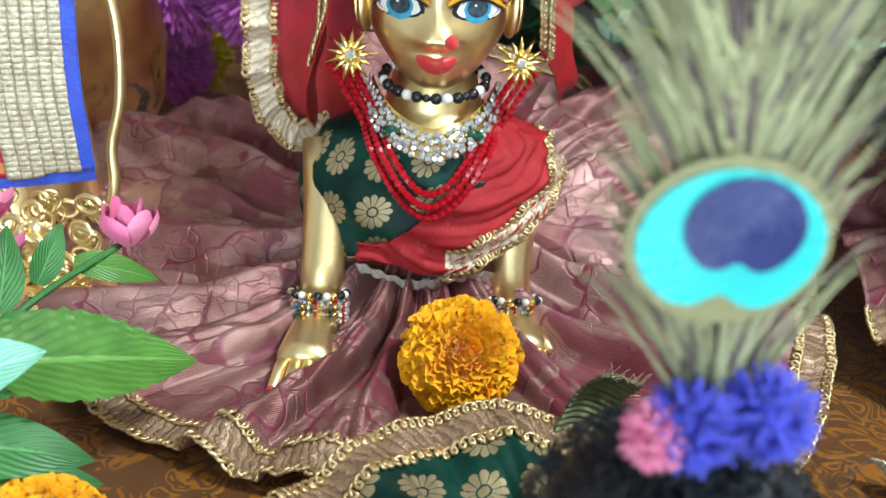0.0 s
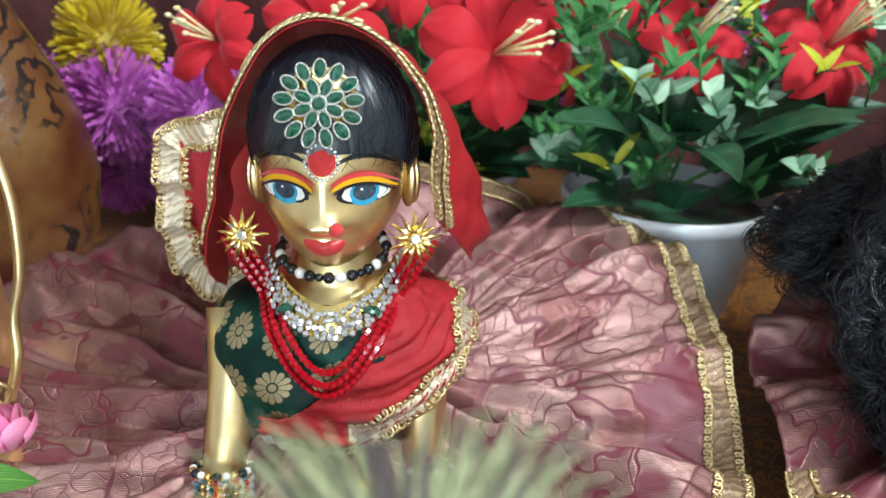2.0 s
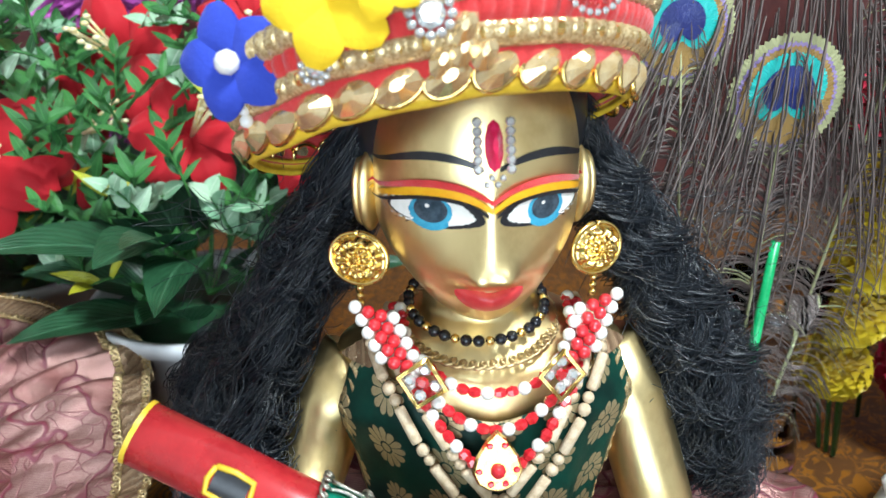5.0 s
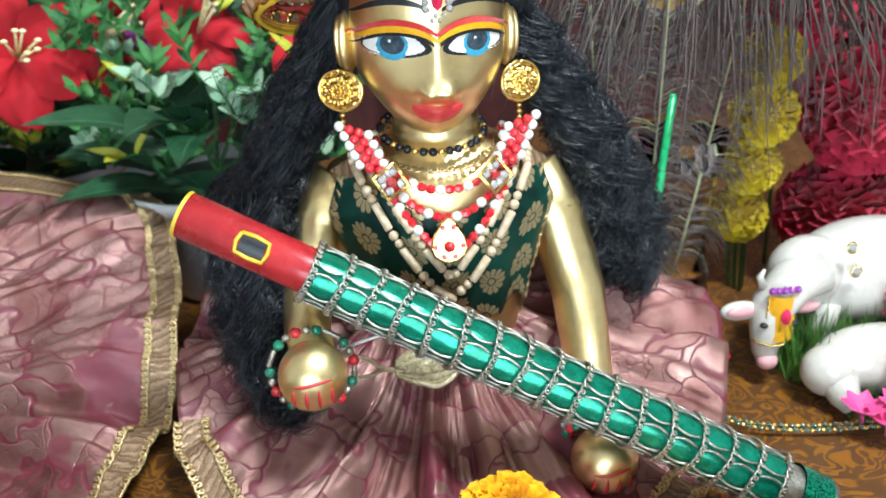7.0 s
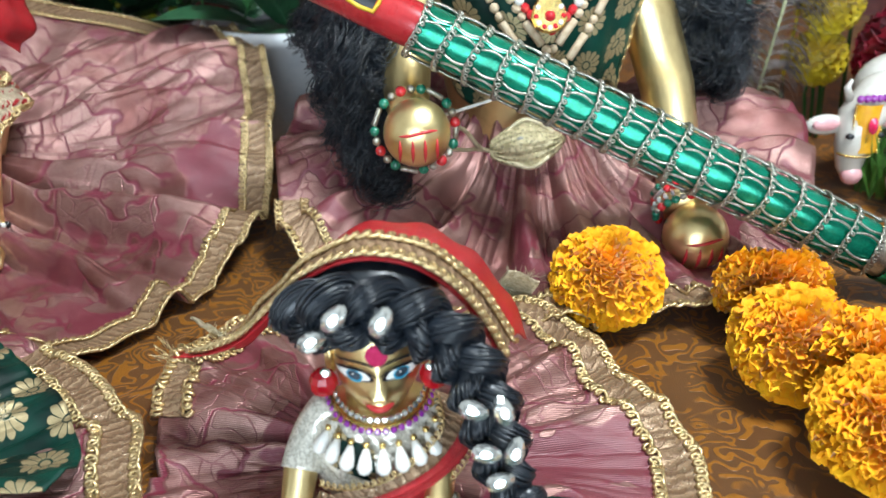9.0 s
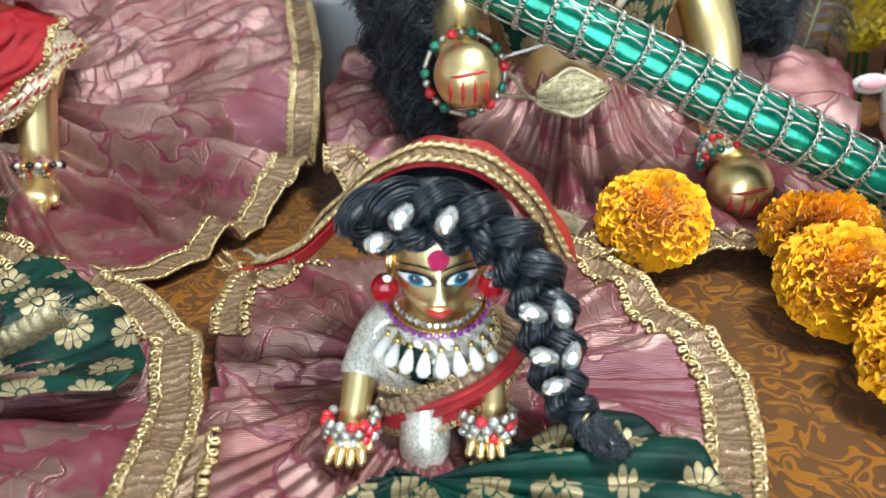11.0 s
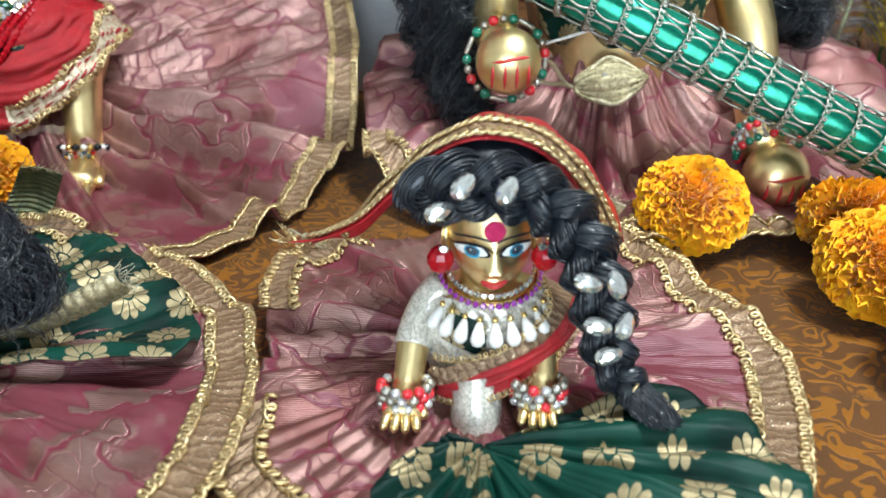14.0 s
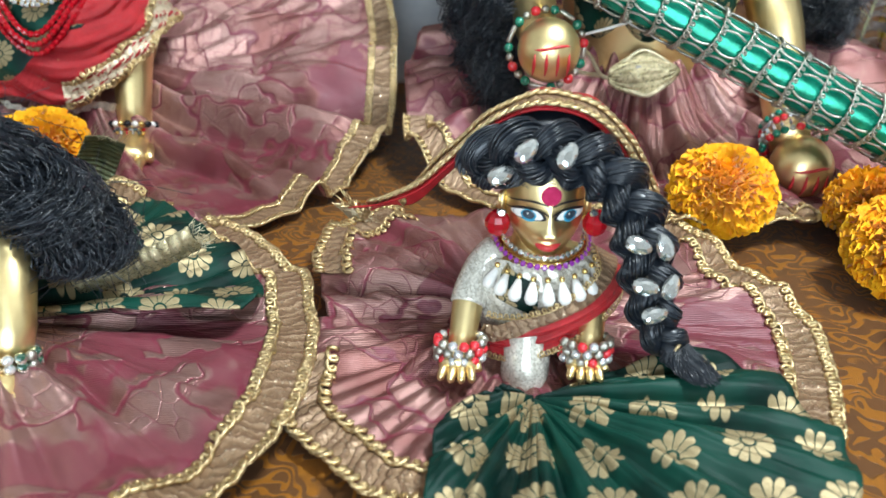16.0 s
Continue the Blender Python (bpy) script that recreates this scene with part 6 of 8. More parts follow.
    # small clear bead added in place of the highlight on the bow
    piece("stone", bead_mesh("stone", 0.0024, CLEAR_GEM), knot, mk @ Matrix.Translation((-0.004, 0.002, 0.0056)), "clear bead standing for the highlight")


flute()


# ---- the small statue's dress ----
def dress_c():
    wrap = drape([(0.005, 0.02, 0.016), (0.02, 0.0215, 0.018), (0.034, 0.0255, 0.0195), (0.043, 0.0225, 0.017), (0.05, 0.013, 0.012), (0.056, 0.01, 0.01)], 0.2705, 0.14)
    root = thing("bodice", "white and gold tissue bodice of the small statue", "bodice", (0.27, 0.14, 0.01))
    m = M()
    m.grid(lambda u, v: wrap(180 + 185 * u, 0.016 + 0.03 * v, 0.0006 + 0.0005 * math.sin(u * 60 + 20 * v)), 60, 24)
    part("fabric", m, SILVER_GLITTER, root)
    m = M()
    m.grid(lambda u, v: wrap(232 + 34 * u, 0.034 + 0.012 * v - 0.006 * u, 0.0014), 12, 8, 0, False, lambda u, v: (u * 0.02, v * 0.02))
    part("green_inset", m, GREEN, root, "green brocade inset")
    m = M()
    m.tube(curve_through([(0.2565, 0.139, 0.0455), (0.2505, 0.137, 0.04), (0.2462, 0.132, 0.033), (0.2445, 0.128, 0.0285)], 14), [0.006, 0.0068, 0.0069, 0.0068, 0.0067] + [0.0066] * 10, 20)
    part("sleeve", m, SILVER_GLITTER, root, "white sequinned sleeve")
    m = M()
    m.tube(curve_through([(0.2665, 0.1285, 0.0265), (0.266, 0.125, 0.018), (0.2655, 0.12, 0.008), (0.265, 0.118, -0.002)], 16), [0.0088 + 0.0016 * smooth01(i / 5) for i in range(17)], 32, 0, True, 0.85)
    part("lower_wrap", m, SILVER_GLITTER, root, "silver tissue wrap")

    def sash(ang, w):
        u = (ang - 228) / 130
        z = 0.0115 + 0.02 * smooth01(u) + w
        return wrap(ang, z, 0.0066 - 0.0022 * smooth01((w - 0.008) / 0.008) + 0.0016 * math.sin(w * 1500 + u * 4) * (1 - smooth01((w - 0.011) / 0.003)) * 0.5)
    root = thing("red_shawl", "red shawl with brown sequin border across the small statue", "shawl", (0.275, 0.13, 0.02))
    m = M()
    m.grid(lambda u, v: sash(228 + 130 * u, 0.011 * v * (0.5 + 0.5 * smooth01(u * 3))), 60, 14)
    part("fabric", m, RED_CLOTH, root)
    m = M()
    m.grid(lambda u, v: sash(222 + 136 * u, 0.0105 * (0.5 + 0.5 * smooth01(u * 3)) + 0.0065 * v) + Vector((0, -0.0006, 0)), 60, 6, 0, False, lambda u, v: (u * 0.09, v))
    part("border", m, RIBBON, root, "brown sequin border")
    for w in (0.0, 0.017):
        ps = [sash(226 + 132 * i / 50, w) + Vector((0, -0.0012, 0)) for i in range(51)]
        c = M()
        c.tube(braid_points(ps, [Vector((0, -1, 0.2)).normalized()] * 51, 0.0009, 0.0023), 0.00035, 4)
        part("braid", c, GOLD, root)

    # veil
    root = thing("red_veil", "red veil with sequin ribbon over the small statue's braid", "veil", (0.265, 0.15, 0.05))
    arch = [(0.1985, 0.166, 0.05), (0.212, 0.158, 0.055), (0.226, 0.149, 0.064), (0.238, 0.142, 0.077), (0.25, 0.137, 0.091), (0.265, 0.134, 0.099), (0.281, 0.134, 0.097), (0.294, 0.136, 0.087), (0.304, 0.139, 0.072), (0.3115, 0.141, 0.055)]
    back = [(0.2025, 0.176, 0.045), (0.217, 0.17, 0.049), (0.233, 0.168, 0.057), (0.247, 0.178, 0.071), (0.262, 0.182, 0.082), (0.277, 0.18, 0.089), (0.293, 0.18, 0.086), (0.307, 0.18, 0.076), (0.319, 0.178, 0.06), (0.325, 0.172, 0.045)]
    pa, pb = curve_through(arch, 100), curve_through(back, 100)

    def veil(t, w):
        i = max(0, min(99, int(t)))
        f = max(0.0, min(1.0, t - i))
        a, b = pa[i].lerp(pa[i + 1], f), pb[i].lerp(pb[i + 1], f)
        q = w / (b - a).length
        return a.lerp(b, q) + Vector((0, 0, 0.006 * math.sin(math.pi * min(1, q)) * smooth01(t / 30) + 0.0012 * math.sin(t * 0.45 + q * 4) * q))
    m = M()
    m.grid(lambda u, v: veil(99.9 * u, v * (pb[int(99 * u)] - pa[int(99 * u)]).length), 100, 20)
    o = part("fabric", m, RED_CLOTH, root)
    s = o.modifiers.new("thickness", "SOLIDIFY")
    s.thickness = 0.0007
    trim_on(root, lambda t, w: veil(t, w), 0.5, 99, 0.0075, 120, "edging", 0.0034, (0.268, 0.16, 0.055))
    fr = M()
    rng = random.Random(2)
    for i in range(26):
        p = Vector((0.1985, 0.166, 0.051)) + Vector((rng.uniform(-1, 1), rng.uniform(-1, 1), rng.uniform(-1, 1))) * 0.002
        fr.tube([p, p + Vector((-0.004 * rng.random() - 0.001, rng.uniform(-0.003, 0.003), rng.uniform(-0.001, 0.006)))], 0.0002, 3)
    part("fringe", fr, GOLD, root, "frayed thread ends", True, "stuff")

    # braid of hair with stones
    root = thing("hair_braid", "thick black braid set with clear leaf-shaped stones", "hair", (0.29, 0.125, 0.01))
    line = curve_through([(0.2475, 0.139, 0.077), (0.2515, 0.1305, 0.0835), (0.262, 0.1235, 0.0885), (0.276, 0.1215, 0.088), (0.289, 0.122, 0.0815), (0.298, 0.121, 0.0705), (0.3035, 0.119, 0.057), (0.307, 0.117, 0.042), (0.3105, 0.115, 0.027), (0.317, 0.113, 0.019)], 160)
    for k in range(3):
        m = M()
        for j in range(34):
            pts, rad = [], []
            for i, p in enumerate(line):
                t = i / 160
                d = (line[min(i + 1, 160)] - line[max(i - 1, 0)]).normalized()
                sd = d.cross(Vector((0, -1, 0.3))).normalized()
                fw = sd.cross(d)
                ph = 2 * math.pi * (t * 3.5 + k / 3)
                wide = 0.0073 * (1 - 0.35 * smooth01((t - 0.75) / 0.25)) * (0.8 + 0.2 * smooth01(t * 6))
                c = p + sd * wide * math.sin(ph) * 0.82 + fw * wide * 0.5 * math.sin(2 * ph)
                a = 2 * math.pi * j / 34 + 16 * t + 0.25 * bump_noise(j * 3.1, t * 6, k, 1)
                q = wide * 0.66 * (0.97 + 0.1 * math.sin(j * 2.4) + 0.12 * bump_noise(j * 1.7, t * 9, k + 5, 1))
                if i % 2 == 0:
                    pts.append(c + sd * q * math.cos(a) + fw * q * math.sin(a))
            m.tube(pts, 0.0004, 4, 0, False)
        m.tube([p for p in pts], 0.0003, 3)
        core = []
        for i, p in enumerate(line):
            if i % 2 == 0:
                t = i / 160
                d = (line[min(i + 1, 160)] - line[max(i - 1, 0)]).normalized()
                sd = d.cross(Vector((0, -1, 0.3))).normalized()
                fw = sd.cross(d)
                ph = 2 * math.pi * (t * 3.5 + k / 3)
                wide = 0.0073 * (1 - 0.35 * smooth01((t - 0.75) / 0.25)) * (0.8 + 0.2 * smooth01(t * 6))
                core.append(p + sd * wide * math.sin(ph) * 0.82 + fw * wide * 0.5 * math.sin(2 * ph))
        m.tube(core, 0.0034, 10)
        part("strand", m, HAIR, root, "", True, "stuff")
    m = M()
    hair_mass(m, [(0.316, 0.1125, 0.0215), (0.3185, 0.108, 0.0185), (0.3215, 0.103, 0.0168), (0.3245, 0.098, 0.016)], [(0, 0.0042), (0.4, 0.0068), (0.8, 0.0062), (1, 0.0045)], 420, 0.00022, 11, 0.0012, 0.018, 0.4, 10, 0.8)
    part("tuft", m, HAIR, root, "", True, "stuff")
    tie = M()
    tie.tube(ring_path((0.3165, 0.1132, 0.0195), 0.0048, (0.8, -0.3, -0.6), 20), 0.0007, 5)
    part("hair_tie", tie, GOLD, root, "gold hair tie")
    hc = M()
    hc.ball((0.2705, 0.146, 0.083), (0.022, 0.0185, 0.0165), 0, 14, 24)
    part("hair_back", hc, HAIR, root)
    cw = M()
    for i in range(90):
        x = rng.uniform(-0.011, 0.0115)
        p = HEAD_C.at(x, 0.0115 + rng.uniform(0, 0.004) - 18 * x * x, 0.0007)
        q, h = rng.uniform(0, 6.3), rng.uniform(0.0008, 0.002)
        cw.tube([p + Vector((h * math.cos(q + s), -0.0006 * s, -0.0012 * s + h * math.sin(q + s))) for s in (0, 0.7, 1.4, 2.1, 2.8)], 0.00012, 3, 0, False)
    part("forehead_curl", cw, HAIR, root, "", True, "stuff")
    for p, al in (((0.2605, 0.114, 0.0915), (0.5, 0, 0.6)), ((0.2735, 0.112, 0.0905), (0.5, 0, 1)), ((0.253, 0.1195, 0.0815), (0.7, 0, 0.4)), ((0.298, 0.1085, 0.062), (1, 0, -0.4)), ((0.3075, 0.108, 0.0605), (-0.3, 0, 1)), ((0.3015, 0.1065, 0.0475), (1, 0, -0.2)), ((0.3105, 0.1065, 0.0465), (0.3, 0, 1)), ((0.3055, 0.1055, 0.037), (1, 0, 0.3))):
        q = frame_at(p, (0, -1, 0.45), al)
        piece("stone", bead_mesh("leaf", 0.0046, LEAF_STONE), root, q, "clear leaf-shaped stone")

    # jewels
    k = thing("stone_necklace", "purple stone necklace hung with white pearl drops", "necklace", (0.271, 0.13, 0.045))
    for i in range(22):
        a = radians(180 + 180 * i / 21)
        for rr, dz, mat in ((0.0148, 0.0027, LEAF_STONE), (0.0172, 0.0004, PURPLE_GEM)):
            p = Vector((0.2715 + rr * math.cos(a), 0.1395 + rr * 1.12 * math.sin(a), 0.0505 + dz + 0.0035 * math.sin(a)))
            piece("stone", bead_mesh("stone", 0.00115, mat), k, frame_at(p, (math.cos(a), math.sin(a), 0.5)))
    band = M()
    band.tube([Vector((0.2715 + 0.0152 * math.cos(a), 0.1395 + 0.0172 * math.sin(a), 0.0505 + 0.0035 * math.sin(a))) for a in [math.pi + math.pi * i / 30 for i in range(31)]], 0.0011, 6)
    part("band", band, GOLD_METAL, k)
    for i in range(13):
        a = radians(182 + 176 * i / 12)
        p = Vector((0.2715 + 0.0215 * math.cos(a), 0.1385 + 0.0215 * math.sin(a), 0.0435 + 0.0025 * math.sin(a) - 0.001))
        out = Vector((math.cos(a), math.sin(a), 0))
        piece("pearl_drop", bead_mesh("drop", 0.0025, PEARL), k, frame_at(p, Vector((0, 0, 1)) - out * 0.7, (1, 0, 0)))
        piece("cap_bead", bead_mesh("round", 0.0011, GOLD_METAL), k, Matrix.Translation(p - out * 0.0018 + Vector((0, 0, 0.0032))))
    for sx in (-1, 1):
        c = Vector((0.2715 + sx * 0.0172, 0.1315, 0.0595))
        e = thing("earring", "red faceted ball earring with a clear stone", "earring", c, group="earrings of the small statue")
        piece("ball", bead_mesh("ball", 0.0046, GARNET), e, Matrix.Translation(c))
        piece("stone", bead_mesh("stone", 0.0017, LEAF_STONE), e, frame_at(c + Vector((-sx * 0.001, -0.002, 0.0045)), (0, -1, 0.4)))
    rng = random.Random(6)
    for cx, cy, cz in ((0.2415, 0.1165, 0.0175), (0.286, 0.1145, 0.0185)):
        k = thing("bracelet", "chunky bracelet of red and silver beads", "bracelet", (cx, cy, cz), group="bracelets of the small statue")
        for row in range(3):
            for i in range(13):
                a = 2 * math.pi * (i + 0.5 * row) / 13
                p = Vector((cx + 0.0082 * math.cos(a), cy + 0.0082 * math.sin(a), cz + (row - 1) * 0.0031 - 0.002 * math.sin(a)))
                mat = (RED_BEAD, SILVER, CLEAR_GEM, RED_BEAD, SILVER)[rng.randrange(5)]
                piece("bead", bead_mesh("round", 0.0019, mat), k, Matrix.Translation(p))


dress_c()


# ---- the feather-crested statue's hair and crest ----
def feather(root, base, tip, face, width, seed, eye=True, n=150, droop=0.0, pale=False, steep=0.75):
    """A peacock feather: a quill, side barbs and an eye of coloured barbs."""
    rng = random.Random(seed)
    base, tip, f = Vector(base), Vector(tip), Vector(face).normalized()
    d = (tip - base)
    ln = d.length
    d.normalize()
    sd = d.cross(f).normalized()
    f = sd.cross(d)
    q = M()
    q.tube([base + d * ln * t + f * 0.004 * math.sin(t * 3) for t in (0, 0.25, 0.5, 0.75, 1)], [0.0011, 0.001, 0.0008, 0.0006, 0.0003], 6)
    part("quill", q, FEATHER_PALE, root)
    barbs = [M(), M()]
    for i in range(n):
        t = rng.uniform(0.06, 1.0)
        s = rng.choice((-1, 1))
        w = width * (0.75 + 0.5 * rng.random()) * math.sin(math.pi * min(1, 0.18 + 0.82 * t)) ** 0.4
        p = base + d * ln * t
        up = steep + 0.5 * t
        lean = 1.0 if steep < 1 else rng.uniform(0.02, 1.0)
        pts = []
        for k in range(6):
            u = k / 5
            pts.append(p + sd * s * w * lean * u * (1 - 0.12 * u) + d * w * up * u * (1 - 0.4 * u) + f * (rng.uniform(-0.0015, 0.0015) + 0.001 * math.sin(u * 5)) - Vector((0, 0, droop * u * u)))
        b = barbs[1 if rng.random() < (0.75 if pale else 0.04) else 0]
        b.tube(pts, [0.0006, 0.0006, 0.0005, 0.0004, 0.0003, 0.0001], 3, 0, False)
    part("vane", barbs[0], FEATHER, root, "brown feather barbs", True, "stuff")
    if barbs[1].v:
        part("vane", barbs[1], FEATHER_PALE, root, "olive feather barbs", True, "stuff")
    if eye:
        c = tip - d * width * 0.62
        for k, (rw, rh, up, mat) in enumerate(((1.0, 1.12, -0.05, FEATHER_PALE), (0.86, 0.96, -0.05, E_VIOLET), (0.8, 0.9, -0.05, E_BRONZE), (0.66, 0.66, 0.12, E_TEAL), (0.43, 0.44, 0.12, E_NAVY))):
            m = M()
            cc = c + d * width * up * 0.6 + f * (0.0012 + 0.0005 * k)

            def fan(u, v):
                a = 2 * math.pi * v
                notch = 1.0 - (0.45 * math.exp(-(((a + math.pi / 2 + math.pi) % (2 * math.pi) - math.pi) / 0.35) ** 2) if k >= 3 else 0)
                r0 = width * 0.75 * notch * u * (1 + 0.025 * math.sin(v * 2 * math.pi * 61) * u)
                return cc + sd * math.cos(a) * rw * r0 + d * math.sin(a) * rh * r0 + f * (0.0004 * math.sin(v * 2 * math.pi * 80) * u - 0.0004 * u)
            m.grid(fan, 8, 180, 0, True)
            part("eye_ring", m, mat, root)


def ribbon_end(label, base, run, across, width, mat, seed):
    """A short woven ribbon with ribs, a soft curl and frayed threads at its end."""
    b, r, x = Vector(base), Vector(run), Vector(across).normalized()
    nn = r.normalized().cross(x).normalized()
    root = thing("ribbon_end", label, "ribbon", base, group="ribbon ends")
    m = M()
    m.grid(lambda u, v: b + r * u + x * width * (v - 0.5) * (1 - 0.12 * u) + nn * (0.004 * math.sin(3.4 * u + seed) + 0.0028 * math.sin(4 * v + seed) + 0.00045 * math.sin(u * 75)), 90, 10)
    o = part("weave", m, mat, root)
    o.modifiers.new("thickness", "SOLIDIFY").thickness = 0.0009
    rng = random.Random(seed)
    f = M()
    for i in range(34):
        p = b + r + x * width * 0.88 * (rng.random() - 0.5) + nn * (0.004 * math.sin(3.4 + seed))
        d = r.normalized() * rng.uniform(0.001, 0.004) + Vector((rng.uniform(-1, 1), rng.uniform(-1, 1), rng.uniform(-1, 1))) * 0.003
        f.tube([p, p + d * 0.5 + nn * rng.uniform(-0.001, 0.001), p + d], 0.00014, 3, 0, False)
    part("fray", f, CREAM_GOLD, root, "frayed pale threads", True, "stuff")


def crest_d():
    root = thing("hair", "tousled black wool hair on the crawling statue", "hair", (0.052, 0.125, 0.06))
    m = M()
    m.ball((0.052, 0.123, 0.086), (0.029, 0.03, 0.031), 0, 16, 24)
    part("hair_cap", m, HAIR, root)
    rng = random.Random(12)
    w = M()
    for i in range(900):
        th, ph = rng.uniform(0, 2 * math.pi), rng.uniform(0, 1.9)
        p = Vector((0.052, 0.123, 0.086)) + Vector((0.029 * math.sin(ph) * math.cos(th), 0.03 * math.sin(ph) * math.sin(th), 0.031 * math.cos(ph)))
        nrm = Vector((math.sin(ph) * math.cos(th), math.sin(ph) * math.sin(th), math.cos(ph)))
        tng = nrm.cross(Vector((rng.uniform(-1, 1), rng.uniform(-1, 1), rng.uniform(-1, 1)))).normalized()
        L = rng.uniform(0.006, 0.014)
        w.tube([p, p + tng * L * 0.35 + nrm * 0.0035, p + tng * L * 0.7 + nrm * 0.0035, p + tng * L - nrm * 0.001], [0.0003, 0.0003, 0.00025, 0.0001], 3, 0, False)
    part("curl_mass", w, HAIR, root, "", True, "stuff")
    m = M()
    hair_mass(m, [(0.06, 0.136, 0.094), (0.073, 0.142, 0.082), (0.085, 0.144, 0.069), (0.095, 0.144, 0.056), (0.102, 0.143, 0.044), (0.106, 0.142, 0.036)], [(0, 0.018), (0.4, 0.021), (0.8, 0.016), (1, 0.009)], 1000, 0.00028, 21, 0.0045, 0.02, 0.45, 18)
    for i in range(160):
        t = rng.random()
        p = Vector((0.07 + 0.045 * t, 0.14, 0.094 - 0.045 * t)) + Vector((rng.uniform(-1, 1), rng.uniform(-1, 0.4), rng.uniform(-1, 1))) * 0.018
        d = Vector((rng.uniform(-0.3, 1), rng.uniform(-1, 0.5), rng.uniform(-1, 0.7))).normalized() * rng.uniform(0.008, 0.02)
        b = Vector((rng.uniform(-1, 1), rng.uniform(-1, 1), rng.uniform(-1, 1))) * 0.012
        m.tube([p + d * s + b * s * s for s in (0, 0.25, 0.5, 0.75, 1)], 0.00014, 3, 0, False)
    part("lock", m, HAIR, root, "", True, "stuff")
    # folded ribbon ends by the hair and beside the skirts
    ribbon_end("pale gold woven ribbon end tucked under the hair", (0.095, 0.148, 0.022), (0.047, 0.004, 0.024), (-0.3, -0.2, 1), 0.0135, GOLD_TISSUE, 5)
    ribbon_end("olive tissue ribbon end standing behind the hair", (0.06, 0.25, 0.024), (0.014, 0.0, 0.026), (1, 0.2, -0.3), 0.02, OLIVE_TISSUE, 6)
    ribbon_end("pale gold woven ribbon end beside the red veil", (0.334, 0.262, 0.004), (0.005, -0.006, 0.024), (1, 0, -0.2), 0.017, CREAM_GOLD, 7)
    ribbon_end("folded pale gold ribbon corner lying on the cloth", (0.188, 0.258, 0.003), (0.012, -0.012, 0.012), (1, 0.3, -0.5), 0.018, CREAM_GOLD, 8)
    root = thing("feather_crest", "peacock feather crest with blue and pink pompoms", "feather", (0.052, 0.12, 0.118))
    feather(root, (0.053, 0.121, 0.114), (0.047, 0.123, 0.185), (0, -1, 0.25), 0.03, 31, False, 700, 0, True, 2.0)
    # eye of the feather
    for k, (rw, rh, dz, mat) in enumerate(((0.0182, 0.0158, 0.0, E_BRONZE_PALE), (0.0165, 0.0138, 0.0, E_CYAN), (0.0105, 0.0092, 0.0032, E_NAVY))):
        m = M()

        def disc(u, v):
            a = 2 * math.pi * v
            down = math.exp(-(((a - 1.5 * math.pi + math.pi) % (2 * math.pi) - math.pi) / 0.3) ** 2)
            rr = (1 - (0.3 * down if k else 0)) * u * (1 + 0.02 * math.sin(v * 2 * math.pi * 61) * u)
            return Vector((0.0475 + (0.0015 if k == 2 else 0) + 0.9 * rw * rr * math.cos(a), 0.1165 - 0.0009 * k + 0.0004 * u + 0.0003 * math.sin(v * 2 * math.pi * 80) * u, 0.1618 + dz + 0.9 * rh * rr * math.sin(a)))
        m.grid(disc, 8, 180, 0, True)
        part("eye_ring", m, mat, root)
    rng = random.Random(3)
    for (x, y, z), r, mat in (((0.047, 0.114, 0.1295), 0.0085, BLUE_WOOL), ((0.059, 0.114, 0.132), 0.0085, BLUE_WOOL), ((0.0405, 0.113, 0.1275), 0.006, PINK_PETAL)):
        m = M()
        m.ball((x, y, z), r * 0.6, 0, 8, 12)
        for i in range(260):
            a, b = rng.uniform(0, 2 * math.pi), math.acos(rng.uniform(-1, 1))
            d = Vector((math.sin(b) * math.cos(a), math.sin(b) * math.sin(a), math.cos(b)))
            m.tube([Vector((x, y, z)) + d * r * 0.5, Vector((x, y, z)) + d * r * rng.uniform(0.85, 1.1)], [0.0007, 0.0004], 3)
        part("pompom", m, mat, root, "", True, "stuff")
    k = thing("bracelet", "bracelet of green, silver and gold beads", "bracelet", (0.086, 0.107, 0.018), group="bracelets")
    for dz in (0, 0.0035):
        strand(k, ring_path((0.0862, 0.1065, 0.0175 + dz), 0.0092, (0, 0.3, 1)), [("round", 0.0022, GREEN_GEM, 2), ("round", 0.002, SILVER, 2), ("facet", 0.0021, AMBER, 2), ("round", 0.002, CLEAR_GEM, 2)])
    s = M()
    s.tube([(0.05, 0.092, 0.016), (0.075, 0.089, 0.014), (0.1035, 0.0875, 0.0095)], 0.0011, 8)
    thing("metal_rod", "thin silver rod beside the brass hand", "rod", (0.075, 0.089, 0.01), s, SILVER)


OLIVE_TISSUE = plain("olive_tissue", (0.06, 0.09, 0.045), (0.2, 0.2, 0.1), 200, 0.4, 0.3, 0.0005, 1500)
E_BRONZE_PALE = make_petal("olive_eye_barb", (0.24, 0.22, 0.09), (0.36, 0.34, 0.15), 0.4, 0.5)
E_CYAN = make_petal("turquoise_barb", (0.0, 0.5, 0.5), (0.02, 0.72, 0.66), 0.35, 0.6)
BLUE_WOOL = make_petal("blue_wool", (0.03, 0.03, 0.35), (0.1, 0.12, 0.7), 0.8)
crest_d()


